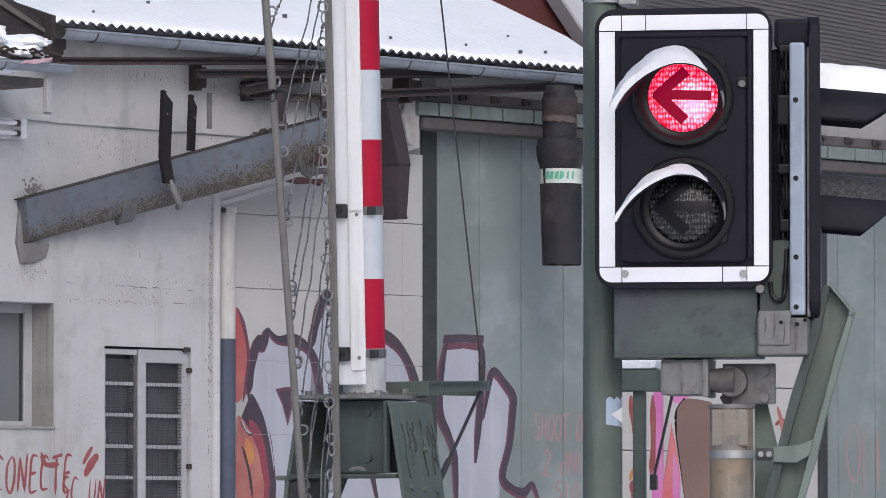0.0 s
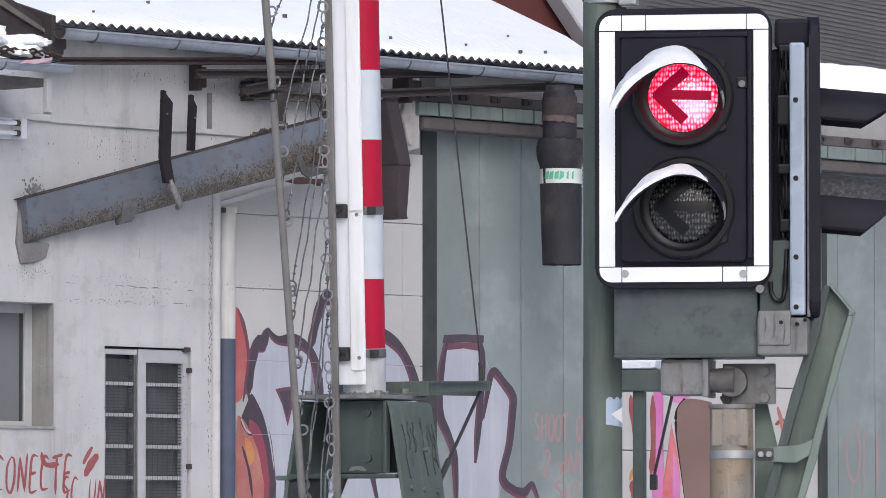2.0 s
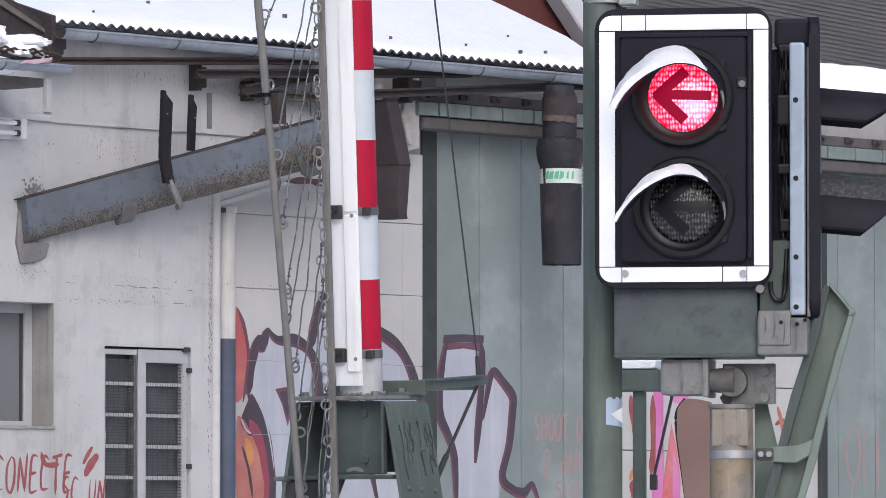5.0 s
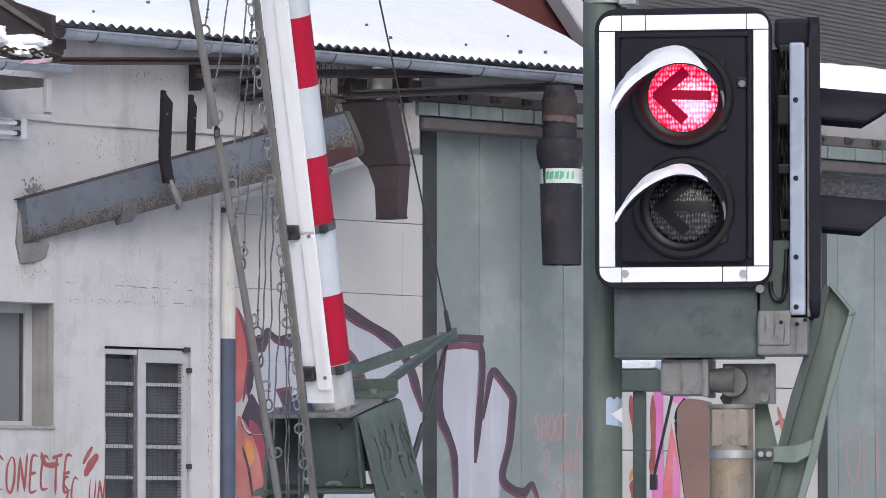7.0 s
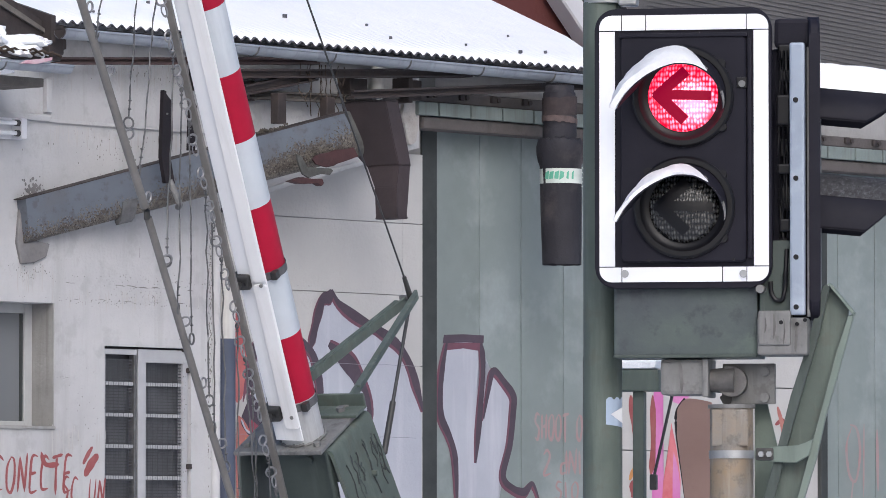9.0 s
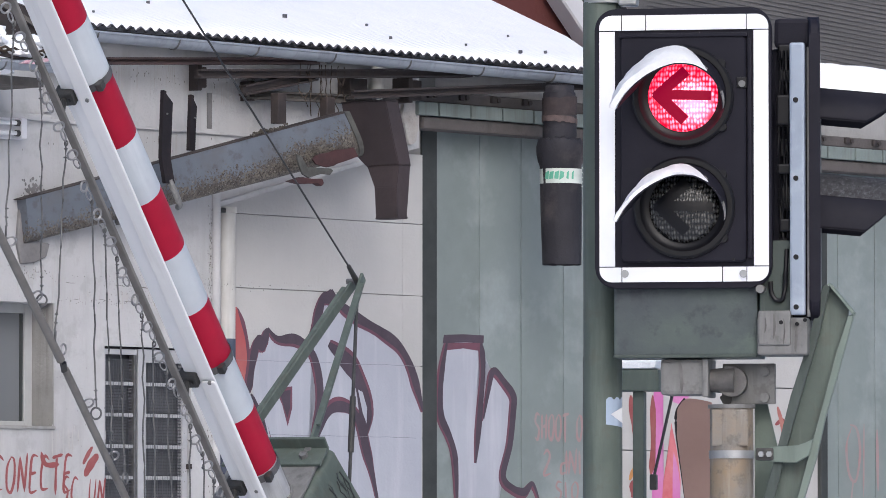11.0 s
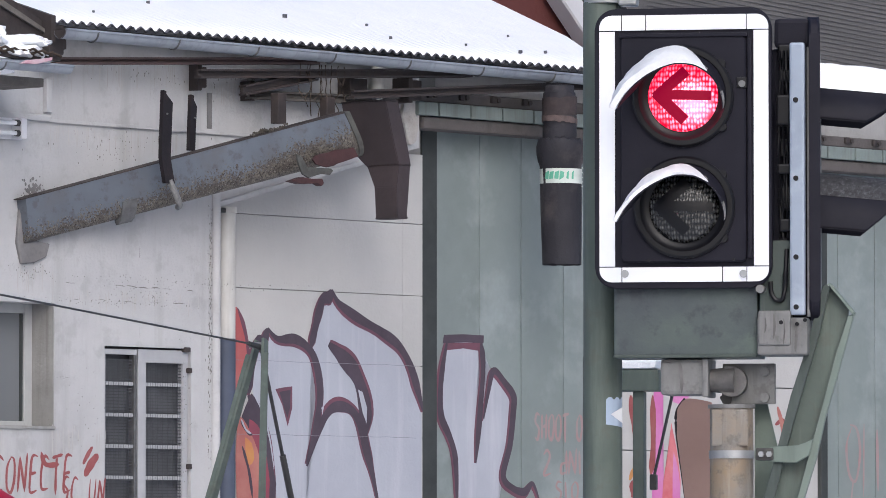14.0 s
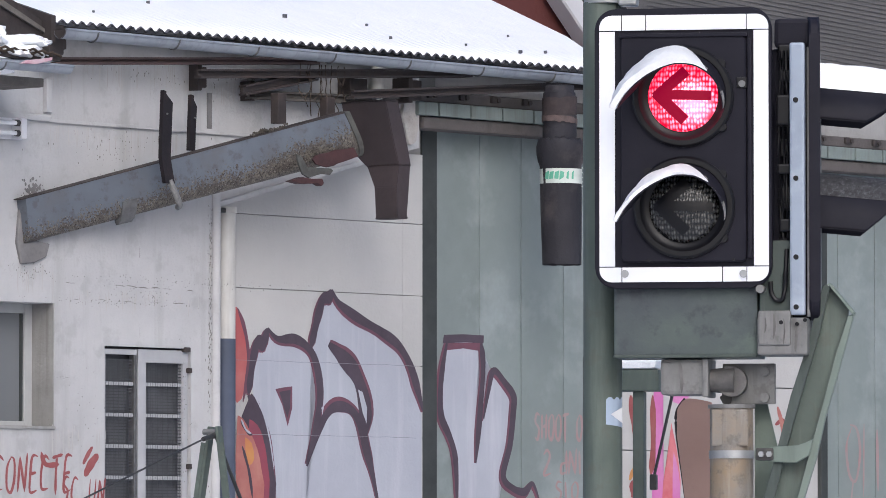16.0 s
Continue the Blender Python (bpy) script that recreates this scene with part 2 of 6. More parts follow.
M_BAND_G = mat("green_print", (0.10, 0.36, 0.24), (0.16, 0.42, 0.30), 9, 0.5, 0, 0.1, 30)
M_TAN = mat("brown_pink_board", (0.40, 0.265, 0.22), (0.34, 0.22, 0.18), 4, 0.7, 0, 0.15, 30, (0.22, 0.13, 0.10), 0.4, 4, True)
M_STICKER = mat("pale_blue_sticker", (0.42, 0.50, 0.62), (0.36, 0.44, 0.56), 9, 0.5, 0, 0.05, 40)
M_STICKER_W = mat("white_sticker_print", (0.80, 0.81, 0.83), None, 9, 0.5, 0, 0)
M_ASPHALT = mat("slushy_asphalt", (0.80, 0.81, 0.83), (0.66, 0.67, 0.69), 0.5, 0.8, 0, 0.4, 30, (0.16, 0.16, 0.165), 0.6, 0.25)
M_STRAP = mat("black_brown_strap", (0.020, 0.016, 0.019), (0.013, 0.011, 0.013), 5, 0.5, 0, 0.15, 40, (0.06, 0.04, 0.035), 0.3, 5)
# paler copy of the post green, for the plate's lit faces
M_GREEN_LIT = mat("pale_green_lit_tone", (0.185, 0.225, 0.195), (0.145, 0.18, 0.155), 6, 0.55, 0, 0.15, 50, (0.10, 0.115, 0.10), 0.5, 5, True)
M_TWIG = mat("dry_twig", (0.06, 0.045, 0.035), None, 9, 0.9, 0, 0.2, 60)
M_MOSS = mat("moss", (0.10, 0.13, 0.04), (0.06, 0.08, 0.03), 20, 0.95, 0, 0.6, 60)


def lens_material(name, base, glow, strength):
    """A ribbed signal lens; the lit one shines in small bright cells."""
    m = bpy.data.materials.new(name)
    m.use_nodes = True
    n, l = m.node_tree.nodes, m.node_tree.links
    b = n["Principled BSDF"]
    b.inputs["Roughness"].default_value = 0.18
    co = n.new("ShaderNodeTexCoord")
    mp = n.new("ShaderNodeMapping")
    mp.inputs["Scale"].default_value = (125, 1, 72)
    l.new(co.outputs["Object"], mp.inputs["Vector"])
    v = n.new("ShaderNodeTexVoronoi")
    v.inputs["Scale"].default_value, v.inputs["Randomness"].default_value = 1.0, 0.35
    l.new(mp.outputs["Vector"], v.inputs["Vector"])
    r = n.new("ShaderNodeMapRange")
    r.inputs["From Min"].default_value, r.inputs["From Max"].default_value = 0.10, 0.55
    r.inputs["To Min"].default_value, r.inputs["To Max"].default_value = 1.0, 0.0
    l.new(v.outputs["Distance"], r.inputs["Value"])
    big = n.new("ShaderNodeTexNoise")
    big.inputs["Scale"].default_value = 26
    big.inputs["Detail"].default_value = 3
    spread = n.new("ShaderNodeMapRange")
    spread.inputs["From Min"].default_value, spread.inputs["From Max"].default_value = 0.28, 0.56
    l.new(big.outputs["Fac"], spread.inputs["Value"])
    l.new(co.outputs["Object"], big.inputs["Vector"])
    mul = n.new("ShaderNodeMath")
    mul.operation = "MULTIPLY"
    l.new(r.outputs["Result"], mul.inputs[0])
    l.new(spread.outputs["Result"], mul.inputs[1])
    far = n.new("ShaderNodeVectorMath")
    far.operation = "DISTANCE"
    far.inputs[1].default_value = (0.012, -0.04, -0.012)
    l.new(co.outputs["Object"], far.inputs[0])
    core = n.new("ShaderNodeMapRange")
    core.inputs["From Min"].default_value, core.inputs["From Max"].default_value = 0.035, 0.105
    core.inputs["To Min"].default_value, core.inputs["To Max"].default_value = 1.0, 0.16
    l.new(far.outputs["Value"], core.inputs["Value"])
    hot = n.new("ShaderNodeMath")
    hot.operation = "MULTIPLY"
    l.new(mul.outputs[0], hot.inputs[0])
    l.new(core.outputs["Result"], hot.inputs[1])
    x = n.new("ShaderNodeMix")
    x.data_type = "RGBA"
    l.new(mul.outputs[0], x.inputs[0])
    x.inputs[6].default_value, x.inputs[7].default_value = (*base[0], 1), (*base[1], 1)
    l.new(x.outputs[2], b.inputs["Base Color"])
    bp = n.new("ShaderNodeBump")
    bp.inputs["Strength"].default_value, bp.inputs["Distance"].default_value = 0.6, 0.003
    l.new(r.outputs["Result"], bp.inputs["Height"])
    l.new(bp.outputs["Normal"], b.inputs["Normal"])
    if glow:
        g = n.new("ShaderNodeMix")
        g.data_type = "RGBA"
        bulb = n.new("ShaderNodeVectorMath")
        bulb.operation = "DISTANCE"
        bulb.inputs[1].default_value = (0.030, -0.04, -0.022)
        l.new(co.outputs["Object"], bulb.inputs[0])
        soft = n.new("ShaderNodeMapRange")
        soft.inputs["From Min"].default_value, soft.inputs["From Max"].default_value = 0.012, 0.060
        soft.inputs["To Min"].default_value, soft.inputs["To Max"].default_value = 0.34, 0.0
        l.new(bulb.outputs["Value"], soft.inputs["Value"])
        total = n.new("ShaderNodeMath")
        total.operation = "ADD"
        total.use_clamp = True
        l.new(hot.outputs[0], total.inputs[0])
        l.new(soft.outputs["Result"], total.inputs[1])
        l.new(total.outputs[0], g.inputs[0])
        g.inputs[6].default_value, g.inputs[7].default_value = (*glow[0], 1), (*glow[1], 1)
        l.new(g.outputs[2], b.inputs["Emission Color"])
        b.inputs["Emission Strength"].default_value = strength
    return m


M_LENS_RED = lens_material("lit_red_lens", ((0.20, 0.004, 0.01), (0.3, 0.03, 0.03)), ((1.1, 0.0, 0.04), (7.5, 1.9, 2.6)), 1.0)
M_LENS_DARK = lens_material("unlit_lens", ((0.012, 0.012, 0.012), (0.125, 0.125, 0.12)), None, 0)
M_ARROW_RED = mat("dim_glowing_red_mask", (0.05, 0.002, 0.004), (0.07, 0.003, 0.006), 60, 0.6, 0, 0, shine=0.1)
# the mask is no lamp; its glow stands for lens light spilling over
M_ARROW_RED.node_tree.nodes["Principled BSDF"].inputs["Emission Color"].default_value = (0.32, 0.0, 0.025, 1)
M_ARROW_RED.node_tree.nodes["Principled BSDF"].inputs["Emission Strength"].default_value = 1.0


def glass_material():
    m = bpy.data.materials.new("dull_window_glass")
    m.use_nodes = True
    b = m.node_tree.nodes["Principled BSDF"]
    b.inputs["Base Color"].default_value = (0.16, 0.17, 0.18, 1)
    b.inputs["Roughness"].default_value = 0.12
    b.inputs["Specular IOR Level"].default_value = 0.7
    return m


M_GLASS = glass_material()


# ---- building blocks ----
def thing(name, m=None, label="", category="", group="", kind=""):
    ob = new(name)
    ob.empty_display_size = 0.1
    if m is not None:
        ob.matrix_basis = m
    return tagged(ob, label, category, group, kind)


def part(name, bm, material, parent=None, label="", m=None, smooth=False):
    me = bpy.data.meshes.new(name)
    bmesh.ops.recalc_face_normals(bm, faces=bm.faces)
    bm.to_mesh(me)
    bm.free()
    me.materials.append(material)
    if smooth:
        for p in me.polygons:
            p.use_smooth = True
        me.set_sharp_from_angle(angle=radians(42))
    ob = new(name, me)
    ob.parent = parent
    if m is not None:
        ob.matrix_basis = m
    return tagged(ob, label)


def box(bm, x0, x1, y0, y1, z0, z1, bevel=0.0, m=None):
    geom = bmesh.ops.create_cube(bm, size=1.0)["verts"]
    for v in geom:
        v.co = Vector((x0 + (v.co.x + 0.5) * (x1 - x0), y0 + (v.co.y + 0.5) * (y1 - y0), z0 + (v.co.z + 0.5) * (z1 - z0)))
    if bevel:
        edges = list({e for v in geom for e in v.link_edges})
        made = bmesh.ops.bevel(bm, geom=edges, offset=bevel, segments=2, affect="EDGES", profile=0.6)
        geom = list(set(made["verts"]) | {v for v in geom if v.is_valid})
    if m is not None:
        bmesh.ops.transform(bm, matrix=m, verts=geom)
    return bm


def boxbm(*a, **k):
    return box(bmesh.new(), *a, **k)


def rod(bm, a, b, r0, r1=None, seg=12, caps=True):
    """A round bar from a to b."""
    a, b = Vector(a), Vector(b)
    r1 = r0 if r1 is None else r1
    q = (b - a).to_track_quat("Z", "Y").to_matrix()
    rings = []
    for c, r in ((a, r0), (b, r1)):
        rings.append([bm.verts.new(c + q @ Vector((r * math.cos(2 * math.pi * i / seg), r * math.sin(2 * math.pi * i / seg), 0))) for i in range(seg)])
    for i in range(seg):
        j = (i + 1) % seg
        bm.faces.new((rings[0][i], rings[0][j], rings[1][j], rings[1][i]))
    if caps:
        bm.faces.new(rings[0][::-1])
        bm.faces.new(rings[1])
    return bm


def rodbm(*a, **k):
    return rod(bmesh.new(), *a, **k)


def sweep(bm, pts, r, seg=8):
    """A round bar along a bent line."""
    pts = [Vector(p) for p in pts]
    rings = []
    for i, p in enumerate(pts):
        d = (pts[min(i + 1, len(pts) - 1)] - pts[max(i - 1, 0)]).normalized()
        q = d.to_track_quat("Z", "Y").to_matrix()
        rings.append([bm.verts.new(p + q @ Vector((r * math.cos(2 * math.pi * k / seg), r * math.sin(2 * math.pi * k / seg), 0))) for k in range(seg)])
    for a, b in zip(rings, rings[1:]):
        for k in range(seg):
            bm.faces.new((a[k], a[(k + 1) % seg], b[(k + 1) % seg], b[k]))
    bm.faces.new(rings[0][::-1])
    bm.faces.new(rings[-1])
    return bm


def prism(bm, outline, y0, y1, bevel=0.0, axis="y"):
    """An outline (across, up) drawn out in depth; axis x or y is the depth."""
    def put(u, v, d):
        return (u, d, v) if axis == "y" else (d, u, v)
    a = [bm.verts.new(put(u, v, y0)) for u, v in outline]
    b = [bm.verts.new(put(u, v, y1)) for u, v in outline]
    bm.faces.new(a)
    bm.faces.new(b[::-1])
    for i in range(len(a)):
        j = (i + 1) % len(a)
        bm.faces.new((a[i], b[i], b[j], a[j]))
    if bevel:
        bmesh.ops.bevel(bm, geom=list({e for v in a + b for e in v.link_edges}), offset=bevel, segments=1, affect="EDGES")
    return bm


def prismbm(*a, **k):
    return prism(bmesh.new(), *a, **k)


def rounded(x0, x1, z0, z1, r, n=5):
    """The outline of a rectangle with round corners."""
    out = []
    for cx, cz, a0 in ((x1 - r, z1 - r, 0), (x0 + r, z1 - r, 90), (x0 + r, z0 + r, 180), (x1 - r, z0 + r, 270)):
        for i in range(n + 1):
            a = radians(a0 + 90 * i / n)
            out.append((cx + r * math.cos(a), cz + r * math.sin(a)))
    return out


def smooth_line(pts, n=6):
    """Points along a soft line through the given ones."""
    out = []
    P = [Vector(p) for p in pts]
    for i in range(len(P) - 1):
        p0, p1, p2, p3 = P[max(i - 1, 0)], P[i], P[i + 1], P[min(i + 2, len(P) - 1)]
        for k in range(n):
            s = k / n
            out.append(0.5 * ((2 * p1) + (p2 - p0) * s + (2 * p0 - 5 * p1 + 4 * p2 - p3) * s * s + (3 * p1 - p0 - 3 * p2 + p3) * s ** 3))
    out.append(P[-1])
    return out


def smooth_outline(soft, hard):
    """An outline of a softly rounded stretch followed by straight corners."""
    return [tuple(p) for p in smooth_line(soft, 5)] + list(hard)


def ribbon(bm, pts, w, y, soft=6, taper=True):
    """A painted stroke on a wall, of width w, with a brush-like end."""
    line = smooth_line(pts, soft) if soft else [Vector(p) for p in pts]
    prev = None
    last = len(line) - 1
    for i, p in enumerate(line):
        d = (line[min(i + 1, last)] - line[max(i - 1, 0)])
        d = Vector((0, 1)) if d.length < 1e-6 else d.normalized()
        s = i / last
        h = 0.5 * w * (min(1.0, 0.25 + 4 * s, 0.25 + 4 * (1 - s)) if taper else 1.0) * (1 + 0.12 * math.sin(11 * s + p.x * 7))
        a = bm.verts.new((p.x - d.y * h, y, p.y + d.x * h))
        b = bm.verts.new((p.x + d.y * h, y, p.y - d.x * h))
        if prev:
            bm.faces.new((prev[0], prev[1], b, a))
        prev = (a, b)
    return bm


def patch(bm, pts, y, soft=4, closed=True):
    line = smooth_line(list(pts) + [pts[0]], soft)[:-1] if soft else [Vector(p) for p in pts]
    f = bm.faces.new([bm.verts.new((p[0], y, p[1])) for p in line])
    bmesh.ops.triangulate(bm, faces=[f])
    return bm


def ring(bm, r, r_wire, m, seg=14, sub=6):
    verts = [[bm.verts.new(m @ Vector(((r + r_wire * math.cos(2 * math.pi * j / sub)) * math.cos(2 * math.pi * i / seg), r_wire * math.sin(2 * math.pi * j / sub),
                                      (r + r_wire * math.cos(2 * math.pi * j / sub)) * math.sin(2 * math.pi * i / seg)))) for j in range(sub)] for i in range(seg)]
    for i in range(seg):
        for j in range(sub):
            k, q = (i + 1) % seg, (j + 1) % sub
            bm.faces.new((verts[i][j], verts[k][j], verts[k][q], verts[i][q]))
    return bm


def lathe(bm, profile, seg=40):
    """A profile (radius, depth) turned round the y axis."""
    rows = [[bm.verts.new((r * math.cos(2 * math.pi * i / seg), d, r * math.sin(2 * math.pi * i / seg))) for i in range(seg)] for r, d in profile]
    for a, b in zip(rows, rows[1:]):
        for i in range(seg):
            bm.faces.new((a[i], a[(i + 1) % seg], b[(i + 1) % seg], b[i]))
    return bm


# ---- the warehouse: its own axes run along the wall, into it and up ----
WALL = pose(-1.1834, 62, 0, 0, 0, 48.8)

# ground, one sheet to the horizon
bm = bmesh.new()
for x0, x1, y0, y1 in ((-600, 600, -400, 2000),):
    bm.faces.new([bm.verts.new(c) for c in ((x0, y0, 0), (x1, y0, 0), (x1, y1, 0), (x0, y1, 0))])
tagged(part("ground", bm, M_ASPHALT), "yard under trodden snow with bare asphalt patches", "ground", kind="structure")

# left wall with its upper part running on over the recessed bay
LEFT = -9.0
wall = thing("wall_1", WALL, "white plastered warehouse wall with dirt streaks and flaking joints", "wall", kind="structure")
wx0, wz1 = -4.096, 3.99
wx1, wz0 = -3.718, 2.829
lx0, lz1 = -3.048, 3.611
lx1 = -1.865
lz0 = 1.2
SOFF_A = (-1.489, 5.044)
SOFF_B = (1.437, 5.699)
TOPZ = 6.72
EDGE = SOFF_A[0]
part("plaster", prismbm([(LEFT, 0), (wx0 - 1.9, 0), (wx0 - 1.9, TOPZ), (LEFT, TOPZ)], 0, 0.45), M_PLASTER, wall)
part("plaster", prismbm([(wx0 - 1.9, 0), (wx1, 0), (wx1, wz0), (wx0 - 1.9, wz0)], 0, 0.45), M_PLASTER, wall)
part("plaster", prismbm([(wx0 - 1.9, wz1), (wx1, wz1), (wx1, TOPZ), (wx0 - 1.9, TOPZ)], 0, 0.45), M_PLASTER, wall)
part("plaster", prismbm([(wx1, 0), (lx0, 0), (lx0, TOPZ), (wx1, TOPZ)], 0, 0.45), M_PLASTER, wall)
part("plaster", prismbm([(lx0, 0), (lx1, 0), (lx1, lz0), (lx0, lz0)], 0, 0.45), M_PLASTER, wall)
part("plaster", prismbm([(lx0, lz1), (lx1, lz1), (lx1, TOPZ), (lx0, TOPZ)], 0, 0.45), M_PLASTER, wall)
part("plaster", prismbm([(lx1, 0), (EDGE, 0), SOFF_A, SOFF_B, (SOFF_B[0], TOPZ), (lx1, TOPZ)], 0, 0.30), M_PLASTER, wall)
# ledge and pilaster strip on the plaster, and a strip painted for a shaded recess
part("ledge", boxbm(-3.835, 0.577, -0.03, 0.01, 5.68, 5.712, bevel=0.01), M_PLASTER, wall)
part("ledge", boxbm(LEFT, -3.82, -0.05, 0.01, 5.686, 5.749, bevel=0.015), M_PLASTER, wall)
part("pilaster", boxbm(-3.881, -3.806, -0.05, 0.01, 5.769, 6.087, bevel=0.01), M_PLASTER, wall)
# the recess's shade is laid on as a thin dark-grey strip
part("pilaster", boxbm(-1.65, -1.587, -0.012, 0.01, 5.735, 6.078, bevel=0.004), M_SOOT_SHADE, wall, "flat grey strip painted as a shaded recess")
rnd = random.Random(4)
for (xa, za), (xb, zb), wd in (((-4.584, 4.205), (-1.598, 4.164), 0.012), ((-3.655, 4.041), (-1.598, 4.034), 0.010), ((-4.588, 4.938), (-4.182, 4.95), 0.012),
                               ((-2.577, 4.761), (-2.573, 3.645), 0.008), ((-2.324, 5.634), (-2.339, 5.364), 0.010), ((-3.69, 3.299), (-3.085, 3.286), 0.007), ((-1.813, 4.943), (-1.537, 4.933), 0.008)):
    n = max(2, int(math.hypot(xb - xa, zb - za) / 0.16))
    bm = bmesh.new()
    for i in range(n):
        if rnd.random() < 0.5:
            continue
        s0, s1 = i / n, (i + rnd.uniform(0.5, 1.0)) / n
        ribbon(bm, [(xa + (xb - xa) * s, za + (zb - za) * s + rnd.uniform(-0.008, 0.008)) for s in (s0, (s0 + s1) / 2, s1)], wd * rnd.uniform(0.25, 0.9), -0.004, 2)
    part("cracked_joint", bm, M_JOINT, wall)
part("soffit_bead", prismbm([(-1.506, 5.037), (0.56, 5.532), (0.56, 5.487), (-1.505, 4.988)], -0.05, 0.10, 0.006), M_PLASTER, wall, "whitewashed sloping edge")
# small flakes and runs of dirt
for cx, cz, sx, sz, count, run in ((-2.828, 6.199, 1.1, 0.10, 40, 1.8), (-2.164, 4.238, 1.6, 0.05, 110, 1.0), (-2.551, 4.107, 0.5, 0.08, 60, 1.2), (-1.535, 4.259, 0.05, 0.7, 130, 2.0),
                                   (-3.017, 5.492, 0.7, 0.22, 80, 1.6), (-3.993, 4.283, 0.35, 0.08, 60, 1.2), (-1.142, 6.241, 0.8, 0.12, 70, 2.0), (-1.60, 4.30, 0.035, 1.3, 130, 2.2), (-1.615, 3.5, 0.03, 1.6, 70, 2.4), (-2.9, 4.02, 1.2, 0.03, 90, 0.8), (-1.95, 2.9, 0.10, 0.9, 40, 1.0), (-3.35, 2.95, 0.6, 0.5, 40, 1.0)):
    bm = bmesh.new()
    for i in range(count):
        x, z = cx + rnd.gauss(0, 0.5) * sx, cz + rnd.gauss(0, 0.5) * sz
        w, h = rnd.uniform(0.002, 0.007) * (1.6 if rnd.random() < 0.1 else 1.0), rnd.uniform(0.004, 0.018) * run
        patch(bm, [(x - w, z), (x, z + h * 0.5), (x + w, z + 0.004), (x + w * 0.4, z - h * 0.5)], -0.004 - 0.00005 * i, 0)
    part("flaking_spots", bm, M_JOINT, wall)

bm = bmesh.new()
for i in range(60):
    a, q = rnd.uniform(0, 6.28), abs(rnd.gauss(0, 0.5))
    x, z = -4.02 + 0.24 * q * math.cos(a), 5.04 + 0.20 * q * math.sin(a)
    r = rnd.uniform(0.010, 0.034) * (1.1 - min(q, 1.0))
    patch(bm, [(x + r * math.cos(k * 1.05) * rnd.uniform(0.6, 1.2), z + r * math.sin(k * 1.05) * rnd.uniform(0.6, 1.2)) for k in range(6)], -0.004 - 0.00004 * i, 2)
part("soot_smudge", bm, M_SOOT_SHADE, wall, "grey-black smudge above the conveyor")
# rain runs below the beam, ledge and joints
for cx, cz, sx, count, hmin, hmax in ((-2.829, 6.295, 2.2, 46, 0.06, 0.34), (-1.221, 6.182, 1.2, 22, 0.05, 0.25), (-2.941, 5.646, 1.8, 30, 0.05, 0.30), (-2.706, 4.113, 1.9, 34, 0.03, 0.20), (-1.552, 4.802, 0.10, 16, 0.2, 0.7), (-3.993, 4.336, 0.5, 14, 0.05, 0.3), (-3.387, 2.818, 0.8, 14, 0.05, 0.3)):
    bm = bmesh.new()
    for i in range(count):
        x, h = cx + rnd.uniform(-0.5, 0.5) * sx, rnd.uniform(hmin, hmax)
        z = cz + rnd.uniform(-0.04, 0.04)
        ribbon(bm, [(x, z), (x + rnd.uniform(-0.006, 0.006), z - h * 0.5), (x + rnd.uniform(-0.008, 0.008), z - h)], rnd.uniform(0.004, 0.016), -0.0025 - 0.00003 * i, 3)
    tagged(part("rain_runs", bm, M_RUN, wall, "faint grey rain runs"), kind="stuff")

# the recessed bay of concrete panels
bay = thing("wall_2", WALL, "recessed bay of pale concrete panels with spray-painted letters", "wall", kind="structure")
BY0 = 0.22
bx1 = 1.738
part("backing", boxbm(EDGE - 0.3, bx1, BY0 + 0.03, BY0 + 0.3, 0, 6.2), M_REVEAL, bay)
zrows = [0.0, 0.82, 2.1, 2.812, 3.53, 4.232, 4.951, 5.655]
xsplit = 1.439
for z0, z1 in zip(zrows, zrows[1:]):
    for x0, x1 in ((EDGE - 0.3, xsplit), (xsplit, bx1)):
        part("panel", boxbm(x0 + 0.0015, x1 - 0.0015, BY0, BY0 + 0.06, z0 + 0.003, z1 - 0.003, bevel=0.003), M_PANEL, bay)

# sliding door of tall sheet boards
door = thing("door_1", WALL, "tall grey-green sheet metal sliding door with chalky patches and spray paint", "door", kind="structure")
DY = 0.26
part("jamb", boxbm(bx1 + 0.004, 1.972, 0.232, 0.4, 0, 5.943, bevel=0.008), M_DARKPOST_ROOM, door, "nearly black door jamb")
xs = [1.981, 2.655, 3.307, 3.975]
while len(xs) < 15:
    xs.append(xs[-1] + (xs[3] - xs[1]) / 2)
dtop = 5.955
for x0, x1 in zip(xs, xs[1:]):
    bm = boxbm(x0 + 0.006, x1 - 0.006, DY, DY + 0.04, 0.1, dtop, bevel=0.008)
    part("door_board", bm, M_DOOR, door)
part("backing", boxbm(xs[0], xs[-1], DY + 0.03, DY + 0.08, 0.1, dtop), M_DARKPOST_ROOM, door)
part("jamb", boxbm(8.149, 8.268, 0.15, 0.255, 0, 5.218, bevel=0.01), M_DARKPOST_ROOM, door, "nearly black door jamb")
# grey lintel and running rail over the door
lintel = thing("door_rail", WALL, "pale green sectional running rail with dark hangers above the sliding door", "door rail")
part("lintel", boxbm(bx1 + 0.01, xs[-1], 0.06, 0.4, dtop + 0.02, 6.75), M_LINTEL, lintel, "grey concrete lintel")
za, zb = 6.022, 6.157
joints = [1.31, 1.63]
while joints[-1] < xs[-1] - 0.6:
    joints.append(joints[-1] + 0.487)
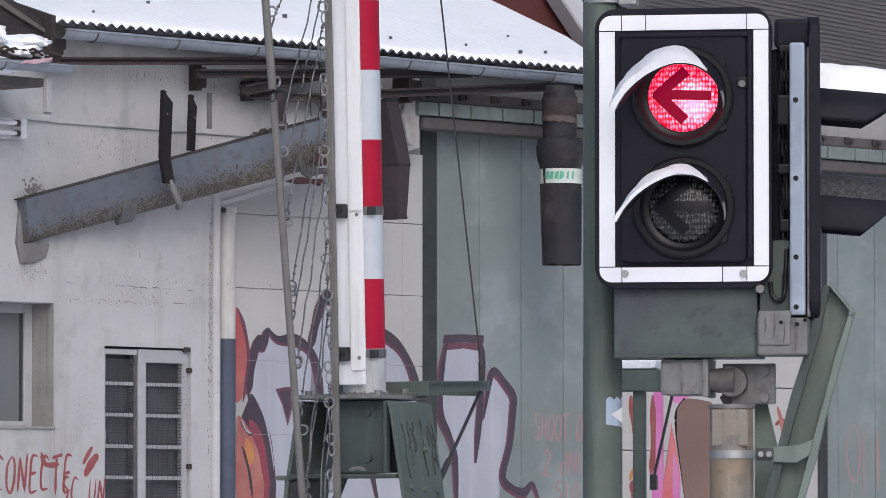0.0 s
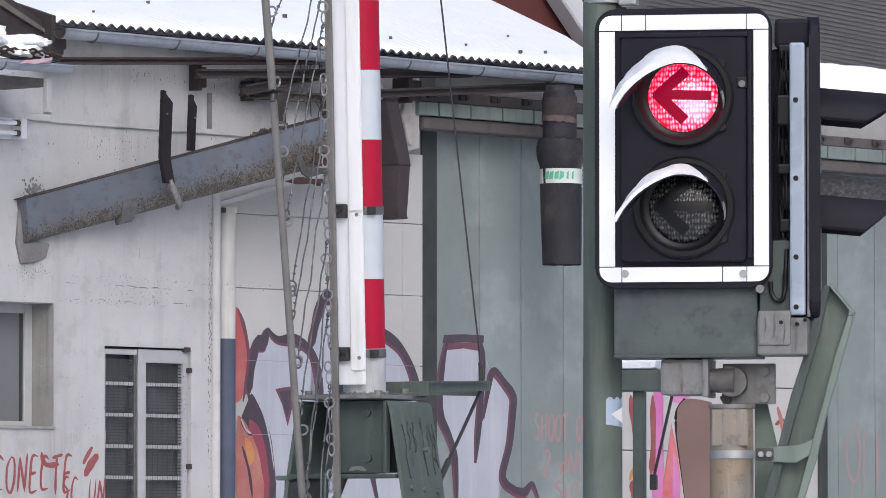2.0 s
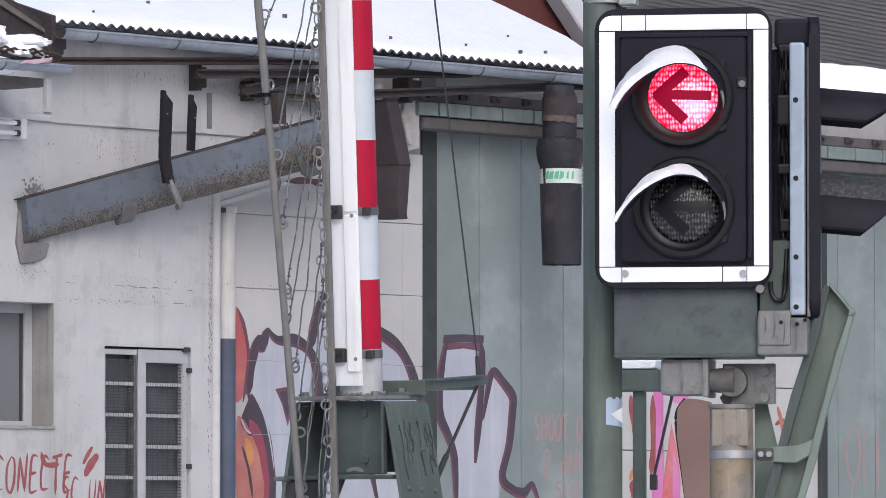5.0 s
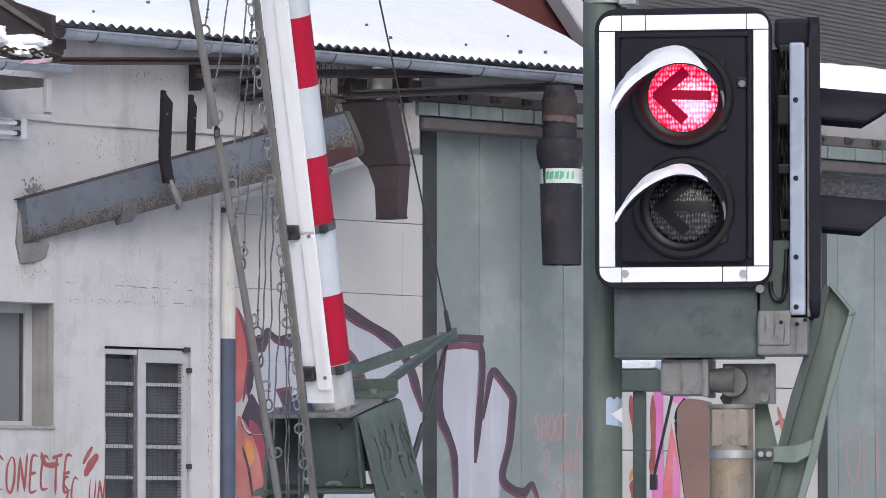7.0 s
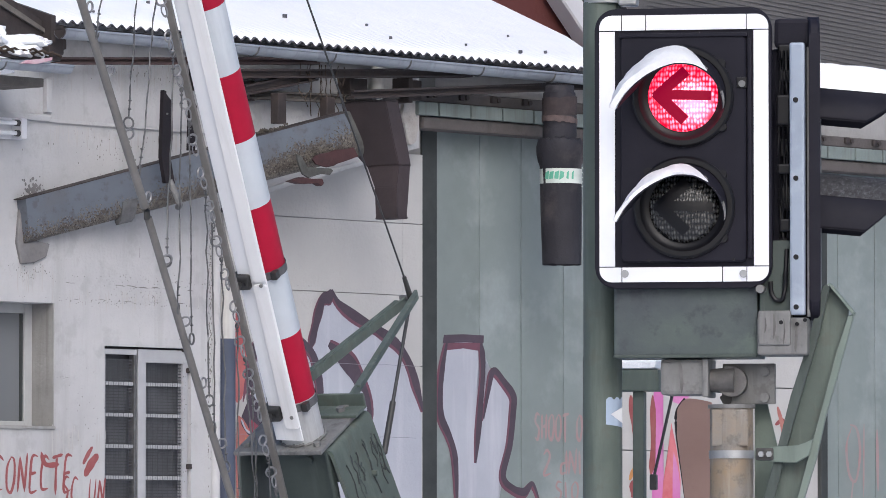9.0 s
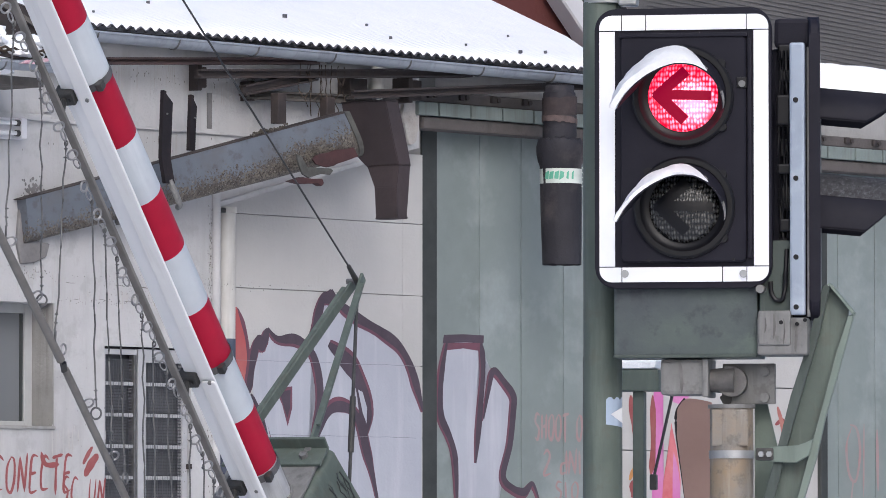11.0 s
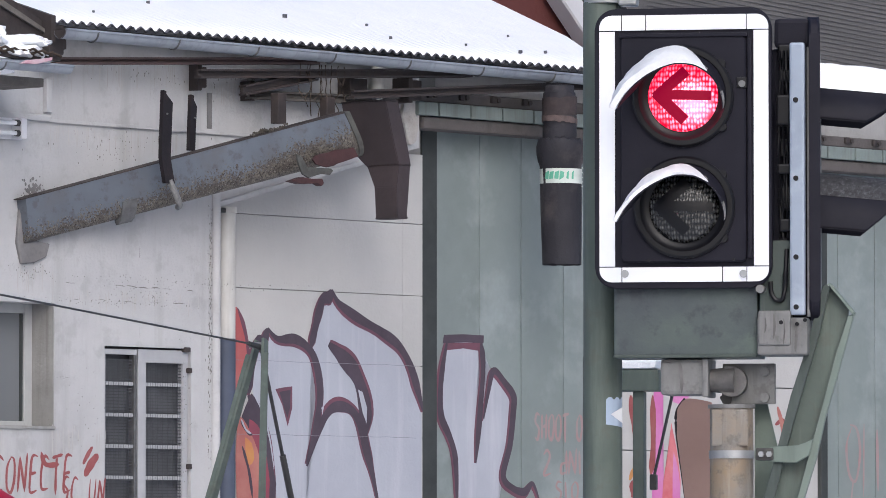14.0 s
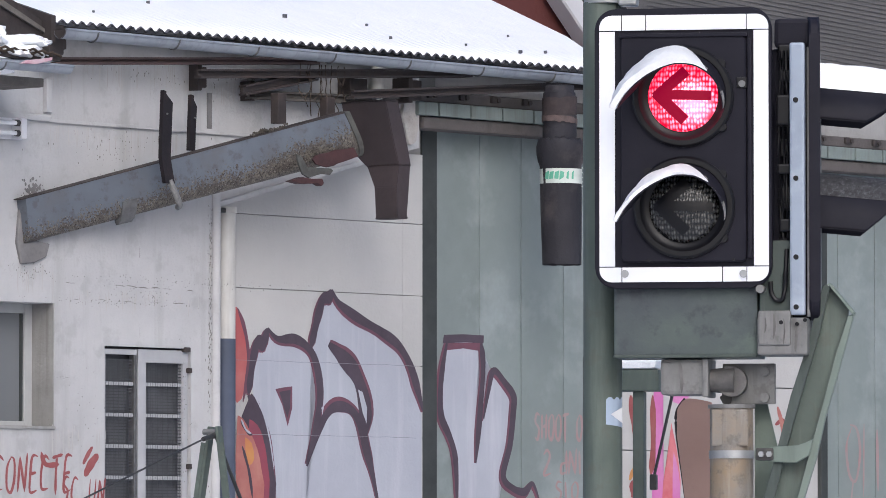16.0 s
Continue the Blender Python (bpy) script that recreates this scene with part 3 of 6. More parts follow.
for x, q in zip(joints, joints[1:]):
    za, zb = (6.022, 6.157) if q < 6.2 else (5.90, 6.035)
    part("rail_section", boxbm(x + 0.012, q - 0.012, -0.10, 0.04, za, zb, bevel=0.012), M_RAILGREEN, lintel)
    bm = boxbm(q - 0.16, q - 0.09, -0.10, -0.06, zb + 0.04, zb + 0.11, bevel=0.012)
    rod(bm, (q - 0.07, -0.115, zb + 0.07), (q - 0.07, -0.06, zb + 0.07), 0.026, seg=10)
    part("hanger", bm, M_BROWN, lintel)
for x, q, za, zb in ((1.31, joints[10], 6.022, 6.157), (joints[10], xs[-1], 5.90, 6.035)):
    part("lower_beam", boxbm(max(x, 1.437), q, -0.06, 0.2, za - 0.13, za - 0.008, bevel=0.02), M_RAILWOOD, lintel)
    part("upper_beam", boxbm(x, q, -0.065, 0.03, zb + 0.004, zb + 0.115, bevel=0.014), M_RAILWOOD, lintel)

# corner downpipe, white above and slate blue below
pipe = thing("downpipe", WALL, "white downpipe painted slate blue at its lower half", "downpipe")
px, pz = -1.276, 3.724
part("upper_pipe", rodbm((px, 0.10, pz), (px, 0.10, 4.938), 0.097, seg=20), M_PIPE_W, pipe, smooth=True)
part("lower_pipe", rodbm((px, 0.10, 0), (px, 0.10, pz), 0.099, seg=20), M_PIPE_B, pipe, smooth=True)
part("collar", rodbm((px, 0.10, 4.938), (px, 0.10, 4.993), 0.112, seg=20), M_PIPE_W, pipe, smooth=True)
part("bracket", boxbm(px - 0.2, px - 0.08, 0.02, 0.16, 4.938, 4.982, bevel=0.006), M_CLAMP, pipe)
part("corner_bead", rodbm((EDGE - 0.042, -0.012, 0), (EDGE - 0.042, -0.012, SOFF_A[1] + 0.08), 0.045, seg=16), M_PLASTER, pipe, smooth=True)

# window
win = thing("window_1", WALL, "dull grey window set deep in a stained reveal", "window", kind="structure")
part("window_frame", boxbm(wx1 - 0.115, wx1 - 0.014, 0.28, 0.35, wz0 + 0.012, wz1, bevel=0.006), M_FRAME, win)
part("window_frame", boxbm(wx0 - 1.9, wx1 - 0.115, 0.28, 0.35, wz1 - 0.09, wz1, bevel=0.006), M_FRAME, win)
part("window_frame", boxbm(wx0 - 1.9, wx1 - 0.115, 0.28, 0.35, wz0 + 0.012, wz0 + 0.06, bevel=0.006), M_FRAME, win)
part("glazing_bead", boxbm(wx1 - 0.150, wx1 - 0.117, 0.30, 0.34, wz0 + 0.06, wz1 - 0.09, bevel=0.004), M_DARKPOST_ROOM, win)
part("pane", boxbm(wx0 - 1.9, wx1 - 0.150, 0.315, 0.325, wz0 + 0.06, wz1 - 0.09), M_GLASS, win)
part("reveal", boxbm(wx1 - 0.013, wx1 - 0.001, 0.006, 0.36, wz0 + 0.012, wz1 - 0.001), M_REVEAL, win, "stained grey reveal")
# solid slab; the room's shade is put into its near-black colour
part("room_behind", boxbm(wx0 - 1.9, wx1 - 0.014, 0.38, 0.44, wz0, wz1), M_DARKPOST_ROOM, win)
part("window_sill", boxbm(wx0 - 1.9, wx1, -0.02, 0.33, wz0 - 0.02, wz0 + 0.012, bevel=0.006), M_REVEAL, win)

# louvred double shutter
lou = thing("louvre_window", WALL, "pale grey two-leaf louvred shutter with wire mesh over dark slats", "shutter")
# solid dark strip; the head gap's shade is its colour
part("head_gap", boxbm(lx0, lx1, 0.06, 0.4, lz1 - 0.035, lz1), M_GAP, lou)
# solid backing whose grey stands for the shade behind the slats
part("cavity", boxbm(lx0, lx1, 0.16, 0.34, lz0, lz1 - 0.035), M_MESH_CAVITY, lou)
mid = -2.533
for a, b, top in ((lx0 + 0.012, mid - 0.05, 3.585), (mid - 0.035, lx1 - 0.012, 3.591)):
    leaf = part("leaf", prismbm([(a, lz0), (a + 0.035, lz0), (a + 0.035, top - 0.04), (a, top - 0.04)], 0.03, 0.10, 0.004), M_LOUVRE, lou)
    part("stile", boxbm(b - (0.07 if a > mid - 0.2 else 0.030), b, 0.03, 0.10, lz0, top, bevel=0.004), M_LOUVRE if a > mid - 0.2 else M_GALV_D, leaf)
    if a > mid - 0.2:
        part("stile", boxbm(a, a + 0.105, 0.02, 0.10, lz0, top, bevel=0.004), M_LOUVRE, leaf)
    part("top_rail", boxbm(a, b, 0.025, 0.10, top - (0.05 if a < mid - 0.2 else 0.125), top, bevel=0.004), M_LOUVRE, leaf)
    z = 3.269
    while z > lz0 + 0.3:
        bm = boxbm(a + 0.05, b - 0.028, 0.046, 0.15, z - 0.026, z + 0.008, bevel=0.004)
        part("slat", bm, M_LOUVRE, leaf)
        part("louvre_blade", prismbm([(0.125, z - 0.03), (0.132, z - 0.03), (0.158, z - 0.27), (0.151, z - 0.27)], a + 0.05, b - 0.03, axis="x"), M_BLADE, leaf, "dark sloping blade")
        z -= 0.296
    bm = bmesh.new()
    zz = lz0
    while zz < top - 0.1:
        box(bm, a + 0.04, b - 0.04, 0.052, 0.058, zz, zz + 0.009)
        zz += 0.030
    xx = a + 0.05
    while xx < b - 0.05:
        box(bm, xx, xx + 0.0025, 0.040, 0.0425, lz0, top - 0.1)
        xx += 0.034
    tagged(part("wire_mesh", bm, M_MESH_CAVITY, leaf), kind="stuff")
for zz in (3.408, 2.49):
    part("hinge", boxbm(lx1 - 0.035, lx1 + 0.012, -0.01, 0.05, zz - 0.03, zz + 0.02, bevel=0.008), M_BROWN, lou)
part("latch", boxbm(lx1 - 0.10, lx1 - 0.02, -0.02, 0.05, lz1 - 0.035, lz1 + 0.012, bevel=0.01), M_BROWN, lou)

# strip lamp
lamp = thing("strip_lamp", WALL, "white twin-tube strip lamp on the plastered wall", "lamp")
ax, az = -4.253, 5.595
part("tube", rodbm((ax - 1.5, -0.14, az + 0.045), (ax - 0.06, -0.14, az + 0.045), 0.022), M_LAMP, lamp, smooth=True)
part("tube", rodbm((ax - 1.5, -0.14, az - 0.05), (ax - 0.06, -0.14, az - 0.05), 0.022), M_LAMP, lamp, smooth=True)
part("end_cap", boxbm(ax - 0.085, ax - 0.01, -0.18, -0.02, az - 0.10, az + 0.09, bevel=0.015), M_WHITE_TRIM, lamp)
for zz in (az + 0.045, az - 0.05):
    part("tube_socket", rodbm((ax - 0.125, -0.14, zz), (ax - 0.085, -0.14, zz), 0.030, seg=14), M_CLAMP, lamp, smooth=True)
part("plate", boxbm(ax - 1.5, ax + 0.06, -0.05, 0.001, az - 0.10, az + 0.10, bevel=0.01), M_WHITE_TRIM, lamp)

# ---- roof ----
roof = thing("roof", WALL, "snow-covered corrugated warehouse roof", "roof", kind="structure")
EY = -0.34
ex0, exz = -4.077, 6.594
EZ = exz
PITCH = 0.30
bm, bs = bmesh.new(), bmesh.new()
wave = 0.132
HIP_A, HIP_B = (9.057, 1.206), (10.106, 3.397)


def verge_x(dy):
    """Where the roof ends along its slanting verge, dy metres up from the eaves."""
    return ex0 + HIP_A[0] + (HIP_B[0] - HIP_A[0]) * (dy - HIP_A[1]) / (HIP_B[1] - HIP_A[1])


ex1 = verge_x(0.0)
n = int((ex1 - ex0) / wave * 8)
grid = []
for dy in (0.0, 4.5):
    line = []
    for i in range(n + 1):
        x = ex0 + (max(verge_x(dy), ex0 + 0.1) - ex0) * i / n if dy else ex0 + (ex1 - ex0) * i / n
        line.append(bm.verts.new((x, EY + dy, EZ + dy * PITCH + 0.018 * math.cos(2 * math.pi * x / wave))))
    grid.append(line)
low = [bm.verts.new(v.co + Vector((0, 0.012, -0.012))) for v in grid[0]]
for i in range(n):
    bm.faces.new((grid[0][i], grid[0][i + 1], grid[1][i + 1], grid[1][i]))
    bm.faces.new((grid[0][i], low[i], low[i + 1], grid[0][i + 1]))
part("corrugated_sheet", bm, M_CORR, roof)
rnd = random.Random(9)
snow = []
for j, dy in enumerate((0.02, 0.05, 0.12, 0.5, 1.5, 3.0, 4.5)):
    line = []
    for i in range(n + 1):
        x = ex0 + (ex1 - ex0) * i / n
        xw = x
        x = ex0 + (max(verge_x(dy) + 0.05 * noise.noise((dy * 3, 1, 1)), ex0 + 0.1) - ex0) * i / n if dy > 0.6 else min(x, verge_x(dy))
        th = (0.004, 0.030, 0.042, 0.05, 0.06, 0.07, 0.07)[j]
        f = (1.0, 0.85, 0.30, 0.0, 0.0, 0.0, 0.0)[j]
        z = EZ + dy * PITCH + f * 0.018 * math.cos(2 * math.pi * x / wave) + th + 0.02 * (1 - f) * noise.noise((x * 1.3, dy * 2, 0))
        if i == n:
            z -= 0.05
        line.append(bs.verts.new((x, EY + dy + (0.02 * noise.noise((x * 3, 0, 5)) if j < 2 else 0), z)))
    snow.append(line)
for a, b in zip(snow, snow[1:]):
    for i in range(n):
        bs.faces.new((a[i], a[i + 1], b[i + 1], b[i]))
part("snow_cover", bs, M_SNOW, roof, "thin white snow blanket", smooth=True)
# dark tufts and screw heads that show through the snow
bm = bmesh.new()
for k in range(46):
    row = k % 2
    x = ex0 + 0.35 + k * 0.30 + rnd.uniform(-0.1, 0.1)
    dy = 0.33 + 0.75 * row + rnd.uniform(-0.08, 0.08)
    if rnd.random() < 0.3 or x > verge_x(dy) - 0.2:
        continue
    s = rnd.uniform(0.009, 0.019)
    zc = EZ + dy * PITCH + 0.055
    box(bm, x - s, x + s, EY + dy - s, EY + dy + s, zc, zc + s * 2.2, bevel=s * 0.3)
tagged(part("roof_screws", bm, M_CORR, roof, "dark screw caps poking through the snow"), kind="stuff")
# verge board at the left end, and the rafters' soffit
vx = ex0
part("verge_board", prismbm([(EY - 0.02, EZ - 0.20), (EY + 4.5, EZ + 4.5 * PITCH - 0.20), (EY + 4.5, EZ + 4.5 * PITCH + 0.06), (EY - 0.02, EZ + 0.05)], vx - 0.06, vx + 0.0, axis="x"), M_BROWN, roof)
part("fascia", boxbm(vx, ex1, EY + 0.16, EY + 0.18, EZ - 0.09, EZ - 0.02), M_WOOD, roof)
x = vx + 0.25
while x < ex1:
    part("rafter_end", boxbm(x, x + 0.08, EY + 0.10, EY + 0.34, EZ - 0.12, EZ - 0.03), M_WOOD, roof)
    x += 1.05

# gutters
def gutter(x0, x1, y, z, r, label):
    g = thing("gutter", WALL, label, "gutter", group="roof gutters")
    bm = bmesh.new()
    m = 14
    ra, rb = [], []
    for xx, store in ((x0, ra), (x1, rb)):
        for i in range(m + 1):
            a = math.pi + math.pi * i / m
            store.append((bm.verts.new((xx, y + r * math.cos(a), z + r * math.sin(a))), bm.verts.new((xx, y + (r - 0.008) * math.cos(a), z + (r - 0.008) * math.sin(a)))))
    for i in range(m):
        for k in (0, 1):
            bm.faces.new((ra[i][k], ra[i + 1][k], rb[i + 1][k], rb[i][k]))
    part("trough", bm, M_ZINC, g, smooth=True)
    part("bead", rodbm((x0, y - r, z), (x1, y - r, z), 0.014, seg=10), M_ZINC, g, smooth=True)
    bm = bmesh.new()
    cap = [bm.verts.new((x0 + 0.002, y + r * math.cos(math.pi + math.pi * i / m), z + r * math.sin(math.pi + math.pi * i / m))) for i in range(m + 1)]
    bm.faces.new(cap)
    part("end_cap", bm, M_BROWN, g)
    x = x0 + 0.42
    while x < x1:
        bm = bmesh.new()
        sweep(bm, [(x, y + (r + 0.006) * math.cos(math.pi + math.pi * i / m), z + (r + 0.006) * math.sin(math.pi + math.pi * i / m)) for i in range(m + 1)], 0.009, 6)
        part("bracket", bm, M_GALV_D, g)
        x += 1.10
    return g


gz = 6.488
gutter(-4.103, ex1, -0.44, gz + 0.02, 0.085, "weathered zinc half-round gutter under the snowy eaves")

# dark steel carriers under the eaves
def carrier(pa, pb, h, y, name="steel_beam", material=None, label="dark brown steel beam under the eaves"):
    t = thing(name, WALL, label, "beam", group="beams under the eaves")
    (xa, za), (xb, zb) = pa, pb
    bm = prismbm([(xa, za - h / 2), (xb, zb - h / 2), (xb, zb - h / 2 + 0.02), (xa, za - h / 2 + 0.02)], y - 0.05, y + 0.05)
    prism(bm, [(xa, za + h / 2 - 0.02), (xb, zb + h / 2 - 0.02), (xb, zb + h / 2), (xa, za + h / 2)], y - 0.05, y + 0.05)
    part("flanges", bm, material or M_BROWN, t)
    part("web", prismbm([(xa, za - h / 2 + 0.02), (xb, zb - h / 2 + 0.02), (xb, zb + h / 2 - 0.02), (xa, za + h / 2 - 0.02)], y - 0.008, y + 0.02), material or M_BROWN, t)
    return t


carrier((-3.984, 6.235), (-0.328, 6.450), 0.068, -0.22, label="rust-brown steel beam under the eaves", material=M_RUSTBEAM)
carrier((-2.063, 6.224), (1.883, 6.457), 0.085, -0.27)
carrier((-1.383, 6.104), (-0.35, 6.308), 0.10, -0.22)
carrier((0.11, 6.144), (3.689, 6.434), 0.085, -0.27)
carrier((-1.19, 6.08), (0.945, 6.13), 0.085, -0.12, material=M_WOOD)
for xx, zz, w, h, y in ((-1.82, 6.214, 0.065, 0.20, -0.1), (-1.078, 6.124, 0.085, 0.14, -0.12), (-4.006, 6.432, 0.10, 0.28, -0.3), (0.37, 6.23, 0.13, 0.19, -0.15), (1.151, 6.25, 0.10, 0.20, -0.2)):
    c = thing("bracket_block", WALL, "dark bracket block fixed to the plastered wall", "bracket", group="blocks under the eaves")
    part("block", boxbm(xx - w, xx + w, y, 0.002, zz - h / 2, zz + h / 2, bevel=0.012), M_BROWN, c)
    part("cleat", boxbm(xx - w - 0.02, xx - w + 0.04, y - 0.02, 0.0, zz - h / 2 - 0.03, zz + h / 2 + 0.02, bevel=0.006), M_BROWN, c)
for xx in (-0.970, -0.268):
    c = thing("hanger_post", WALL, "dark timber hanger between the beams and the conveyor", "post", group="conveyor hangers")
    part("post", boxbm(xx - 0.06, xx + 0.06, -0.36, -0.26, 5.80, 6.096, bevel=0.01), M_BROWN, c)
# stub pipe above the chute
stub = thing("vent_pipe", WALL, "short pale vent pipe behind the eaves beams", "pipe")
part("pipe", rodbm((0.655, -0.12, 6.103), (0.655, -0.12, 6.495), 0.064, seg=16), M_PIPE_W, stub, smooth=True)
part("collar", rodbm((0.655, -0.12, 6.226), (0.655, -0.12, 6.282), 0.076, seg=16), M_PIPE_W, stub, smooth=True)
# dry vines
vine = thing("dry_vine", WALL, "dry bare vine hanging under the eaves", "plant")
for k in range(9):
    xx = -0.62 + 0.075 * k + rnd.uniform(-0.04, 0.04)
    zt = 6.41
    pts = [(xx + 0.05 * noise.noise((k, j * 0.6, 1)), -0.3 + 0.08 * noise.noise((k, j * 0.6, 9)), zt - 0.085 * j) for j in range(3 + k % 4 + 2)]
    part("stem", sweep(bmesh.new(), pts, 0.006, 5), M_TWIG, vine)
part("end_plaster", prismbm([(1.126, 6.002), (1.165, 6.10), (1.150, 6.21), (1.193, 6.25), (1.40, 6.26), (1.372, 6.10), (1.385, 5.95), (1.345, 5.86), (1.349, 5.759), (1.300, 5.742), (1.261, 5.712), (1.211, 5.753), (1.180, 5.88)], -0.05, 0.01, 0.01), M_BRITTLE, wall, "ragged whitewashed plaster edge")

# ---- screw conveyor trough with its chute ----
conv = thing("screw_conveyor", WALL, "blue-grey steel conveyor trough crusted with dirt, rising out of the wall", "conveyor")
A_TOP, A_BOT = Vector((-4.224, 4.947)), Vector((-4.163, 4.528))
B_TOP, B_BOT = Vector((-0.357, 5.963)), Vector((-0.356, 5.486))
YA, YB = -0.02, -0.75


def conv_at(s, down):
    t, b = A_TOP.lerp(B_TOP, s), A_BOT.lerp(B_BOT, s)
    p = t.lerp(b, down)
    return p


def section(bm, s0, s1, prof, n=12):
    """Sweep a profile of (out, down) along the trough."""
    rows = []
    for i in range(n + 1):
        s = s0 + (s1 - s0) * i / n
        y = YA + (YB - YA) * s
        rows.append([bm.verts.new((conv_at(s, d).x, y - o, conv_at(s, d).y)) for o, d in prof])
    for a, b in zip(rows, rows[1:]):
        for k in range(len(prof)):
            q = (k + 1) % len(prof)
            bm.faces.new((a[k], b[k], b[q], a[q]))
    bm.faces.new(rows[0])
    bm.faces.new(rows[-1][::-1])
    return bm


U = [(0.10, 0.0), (0.10, 0.13), (0.10, 0.26), (0.10, 0.39), (0.10, 0.52)] + [(0.10 * math.cos(radians(a)), 0.52 + 0.48 * math.sin(radians(a))) for a in (20, 40, 60, 80, 100, 120, 140, 160)] + [(-0.10, 0.52), (-0.10, 0.0)]
U = [(o if o > 0 else o * 0.3, d) for o, d in U]
S_END, SKEW = 0.945, 0.062


def dirt_edge(q):
    """How far down the trough's side the caked dirt begins, q along it."""
    return float(np.interp(q, (0.0, 0.12, 0.3, 0.5, 0.7, 0.83, 0.9, 1.0), (0.62, 0.66, 0.60, 0.52, 0.50, 0.36, 0.30, 0.24)))


bm = bmesh.new()
grime = bm.verts.layers.float.new("grime")
rows = []
for i in range(81):
    row = []
    for o, d in U:
        q = S_END * i / 80 + SKEW * d * (i / 80) ** 4
        p = conv_at(q, d)
        v = bm.verts.new((p.x, YA + (YB - YA) * q - o + 0.003 * noise.noise((q * 9, d * 3, 2)), p.y))
        v[grime] = d - dirt_edge(q)
        row.append(v)
    rows.append(row)
for a, b in zip(rows, rows[1:]):
    for k in range(len(U)):
        r = (k + 1) % len(U)
        bm.faces.new((a[k], b[k], b[r], a[r]))
bm.faces.new(rows[0])
bm.faces.new(rows[-1][::-1])
part("trough", bm, M_TROUGH, conv, "blue-grey trough with speckled brown caked dirt below", smooth=True)
part("lid", section(bmesh.new(), -0.01, S_END, [(0.102, -0.010), (0.104, 0.012), (-0.036, 0.012), (-0.034, -0.010)]), M_BROWN, conv)
bm = bmesh.new()
rows = []
for q in (-0.002, 0.012):
    rows.append([bm.verts.new((conv_at(S_END + q + SKEW * d, d).x, YA + (YB - YA) * (S_END + q + SKEW * d) - o * 1.12, conv_at(S_END + q + SKEW * d, d * 1.02 - 0.012).y)) for o, d in U])
for k in range(len(U)):
    r = (k + 1) % len(U)
    bm.faces.new((rows[0][k], rows[1][k], rows[1][r], rows[0][r]))
bm.faces.new(rows[0])
bm.faces.new(rows[1][::-1])
part("end_collar", bm, M_GREYRUST, conv, "rusty end collar")
# lumps of caked grain dirt, and the ridge of it that has gathered on the lid
rnd = random.Random(3)
bm = bmesh.new()


def lump(c, r):
    v = [bm.verts.new(c + Vector(k) * r * rnd.uniform(0.6, 1.3)) for k in ((1, 0, 0), (0.3, -0.8, 0.2), (-1, 0, 0.1), (0, -0.2, 1), (0.1, -0.2, -0.9))]
    for i, j, k in ((0, 1, 3), (1, 2, 3), (2, 0, 3), (0, 4, 1), (1, 4, 2), (2, 4, 0)):
        bm.faces.new((v[i], v[j], v[k]))


for k in range(900):
    q = rnd.uniform(0.05, 0.95)
    d = dirt_edge(q) + 0.04 + abs(rnd.gauss(0, 0.26))
    if d > 0.99 or noise.noise((q * 14, d * 5, 3)) < -0.15:
        continue
    o = 0.10 if d < 0.52 else 0.10 * math.sqrt(max(0.0, 1 - ((d - 0.52) / 0.48) ** 2))
    p = conv_at(q, d)
    lump(Vector((p.x, YA + (YB - YA) * q - o, p.y)), rnd.uniform(0.003, 0.009))
for k in range(130):
    q = rnd.gauss(0.715, 0.024)
    p = conv_at(q, -0.03)
    lump(Vector((p.x, YA + (YB - YA) * q - rnd.uniform(0.0, 0.09), p.y + max(0.0, 0.07 * noise.noise((q * 60, 2, 2))))), rnd.uniform(0.008, 0.020))
tagged(part("caked_dirt", bm, M_CRUST, conv, "brown caked grain dirt"), kind="stuff")
part("saddle", section(bmesh.new(), 0.273, 0.315, [(o * 1.10, max(d, 0.62) if d < 0.62 else 0.62 + (d - 0.62) * 1.34) for o, d in U], 2), M_GALV_D, conv)
# the open hatch near the head, its torn bracket and the flap that hangs from it
part("open_hatch", prismbm([(-1.062, 5.429), (-1.01, 5.47), (-0.941, 5.489), (-0.84, 5.505), (-0.739, 5.537), (-0.60, 5.55), (-0.47, 5.575), (-0.40, 5.49), (-0.618, 5.428), (-0.70, 5.412), (-0.747, 5.384), (-0.861, 5.362), (-1.006, 5.383)], -0.84, -0.82, 0.004), M_HATCH, conv, "dark red open hatch")
part("torn_bracket", prismbm([(-1.313, 5.467), (-1.265, 5.458), (-1.20, 5.40), (-1.169, 5.344), (-1.02, 5.352), (-0.83, 5.354), (-0.79, 5.335), (-0.838, 5.288), (-0.95, 5.30), (-1.144, 5.247), (-1.232, 5.281), (-1.28, 5.37)], -0.865, -0.845, 0.004), M_GREYRUST, conv, "bent rusty bracket")
part("torn_flap", prismbm([(-1.412, 5.205), (-1.244, 5.251), (-1.10, 5.24), (-0.963, 5.248), (-0.939, 5.206), (-0.97, 5.176), (-1.03, 5.205), (-1.124, 5.192), (-1.28, 5.185)], -0.88, -0.80, 0.003), M_HATCH, conv, "dark red torn flap")
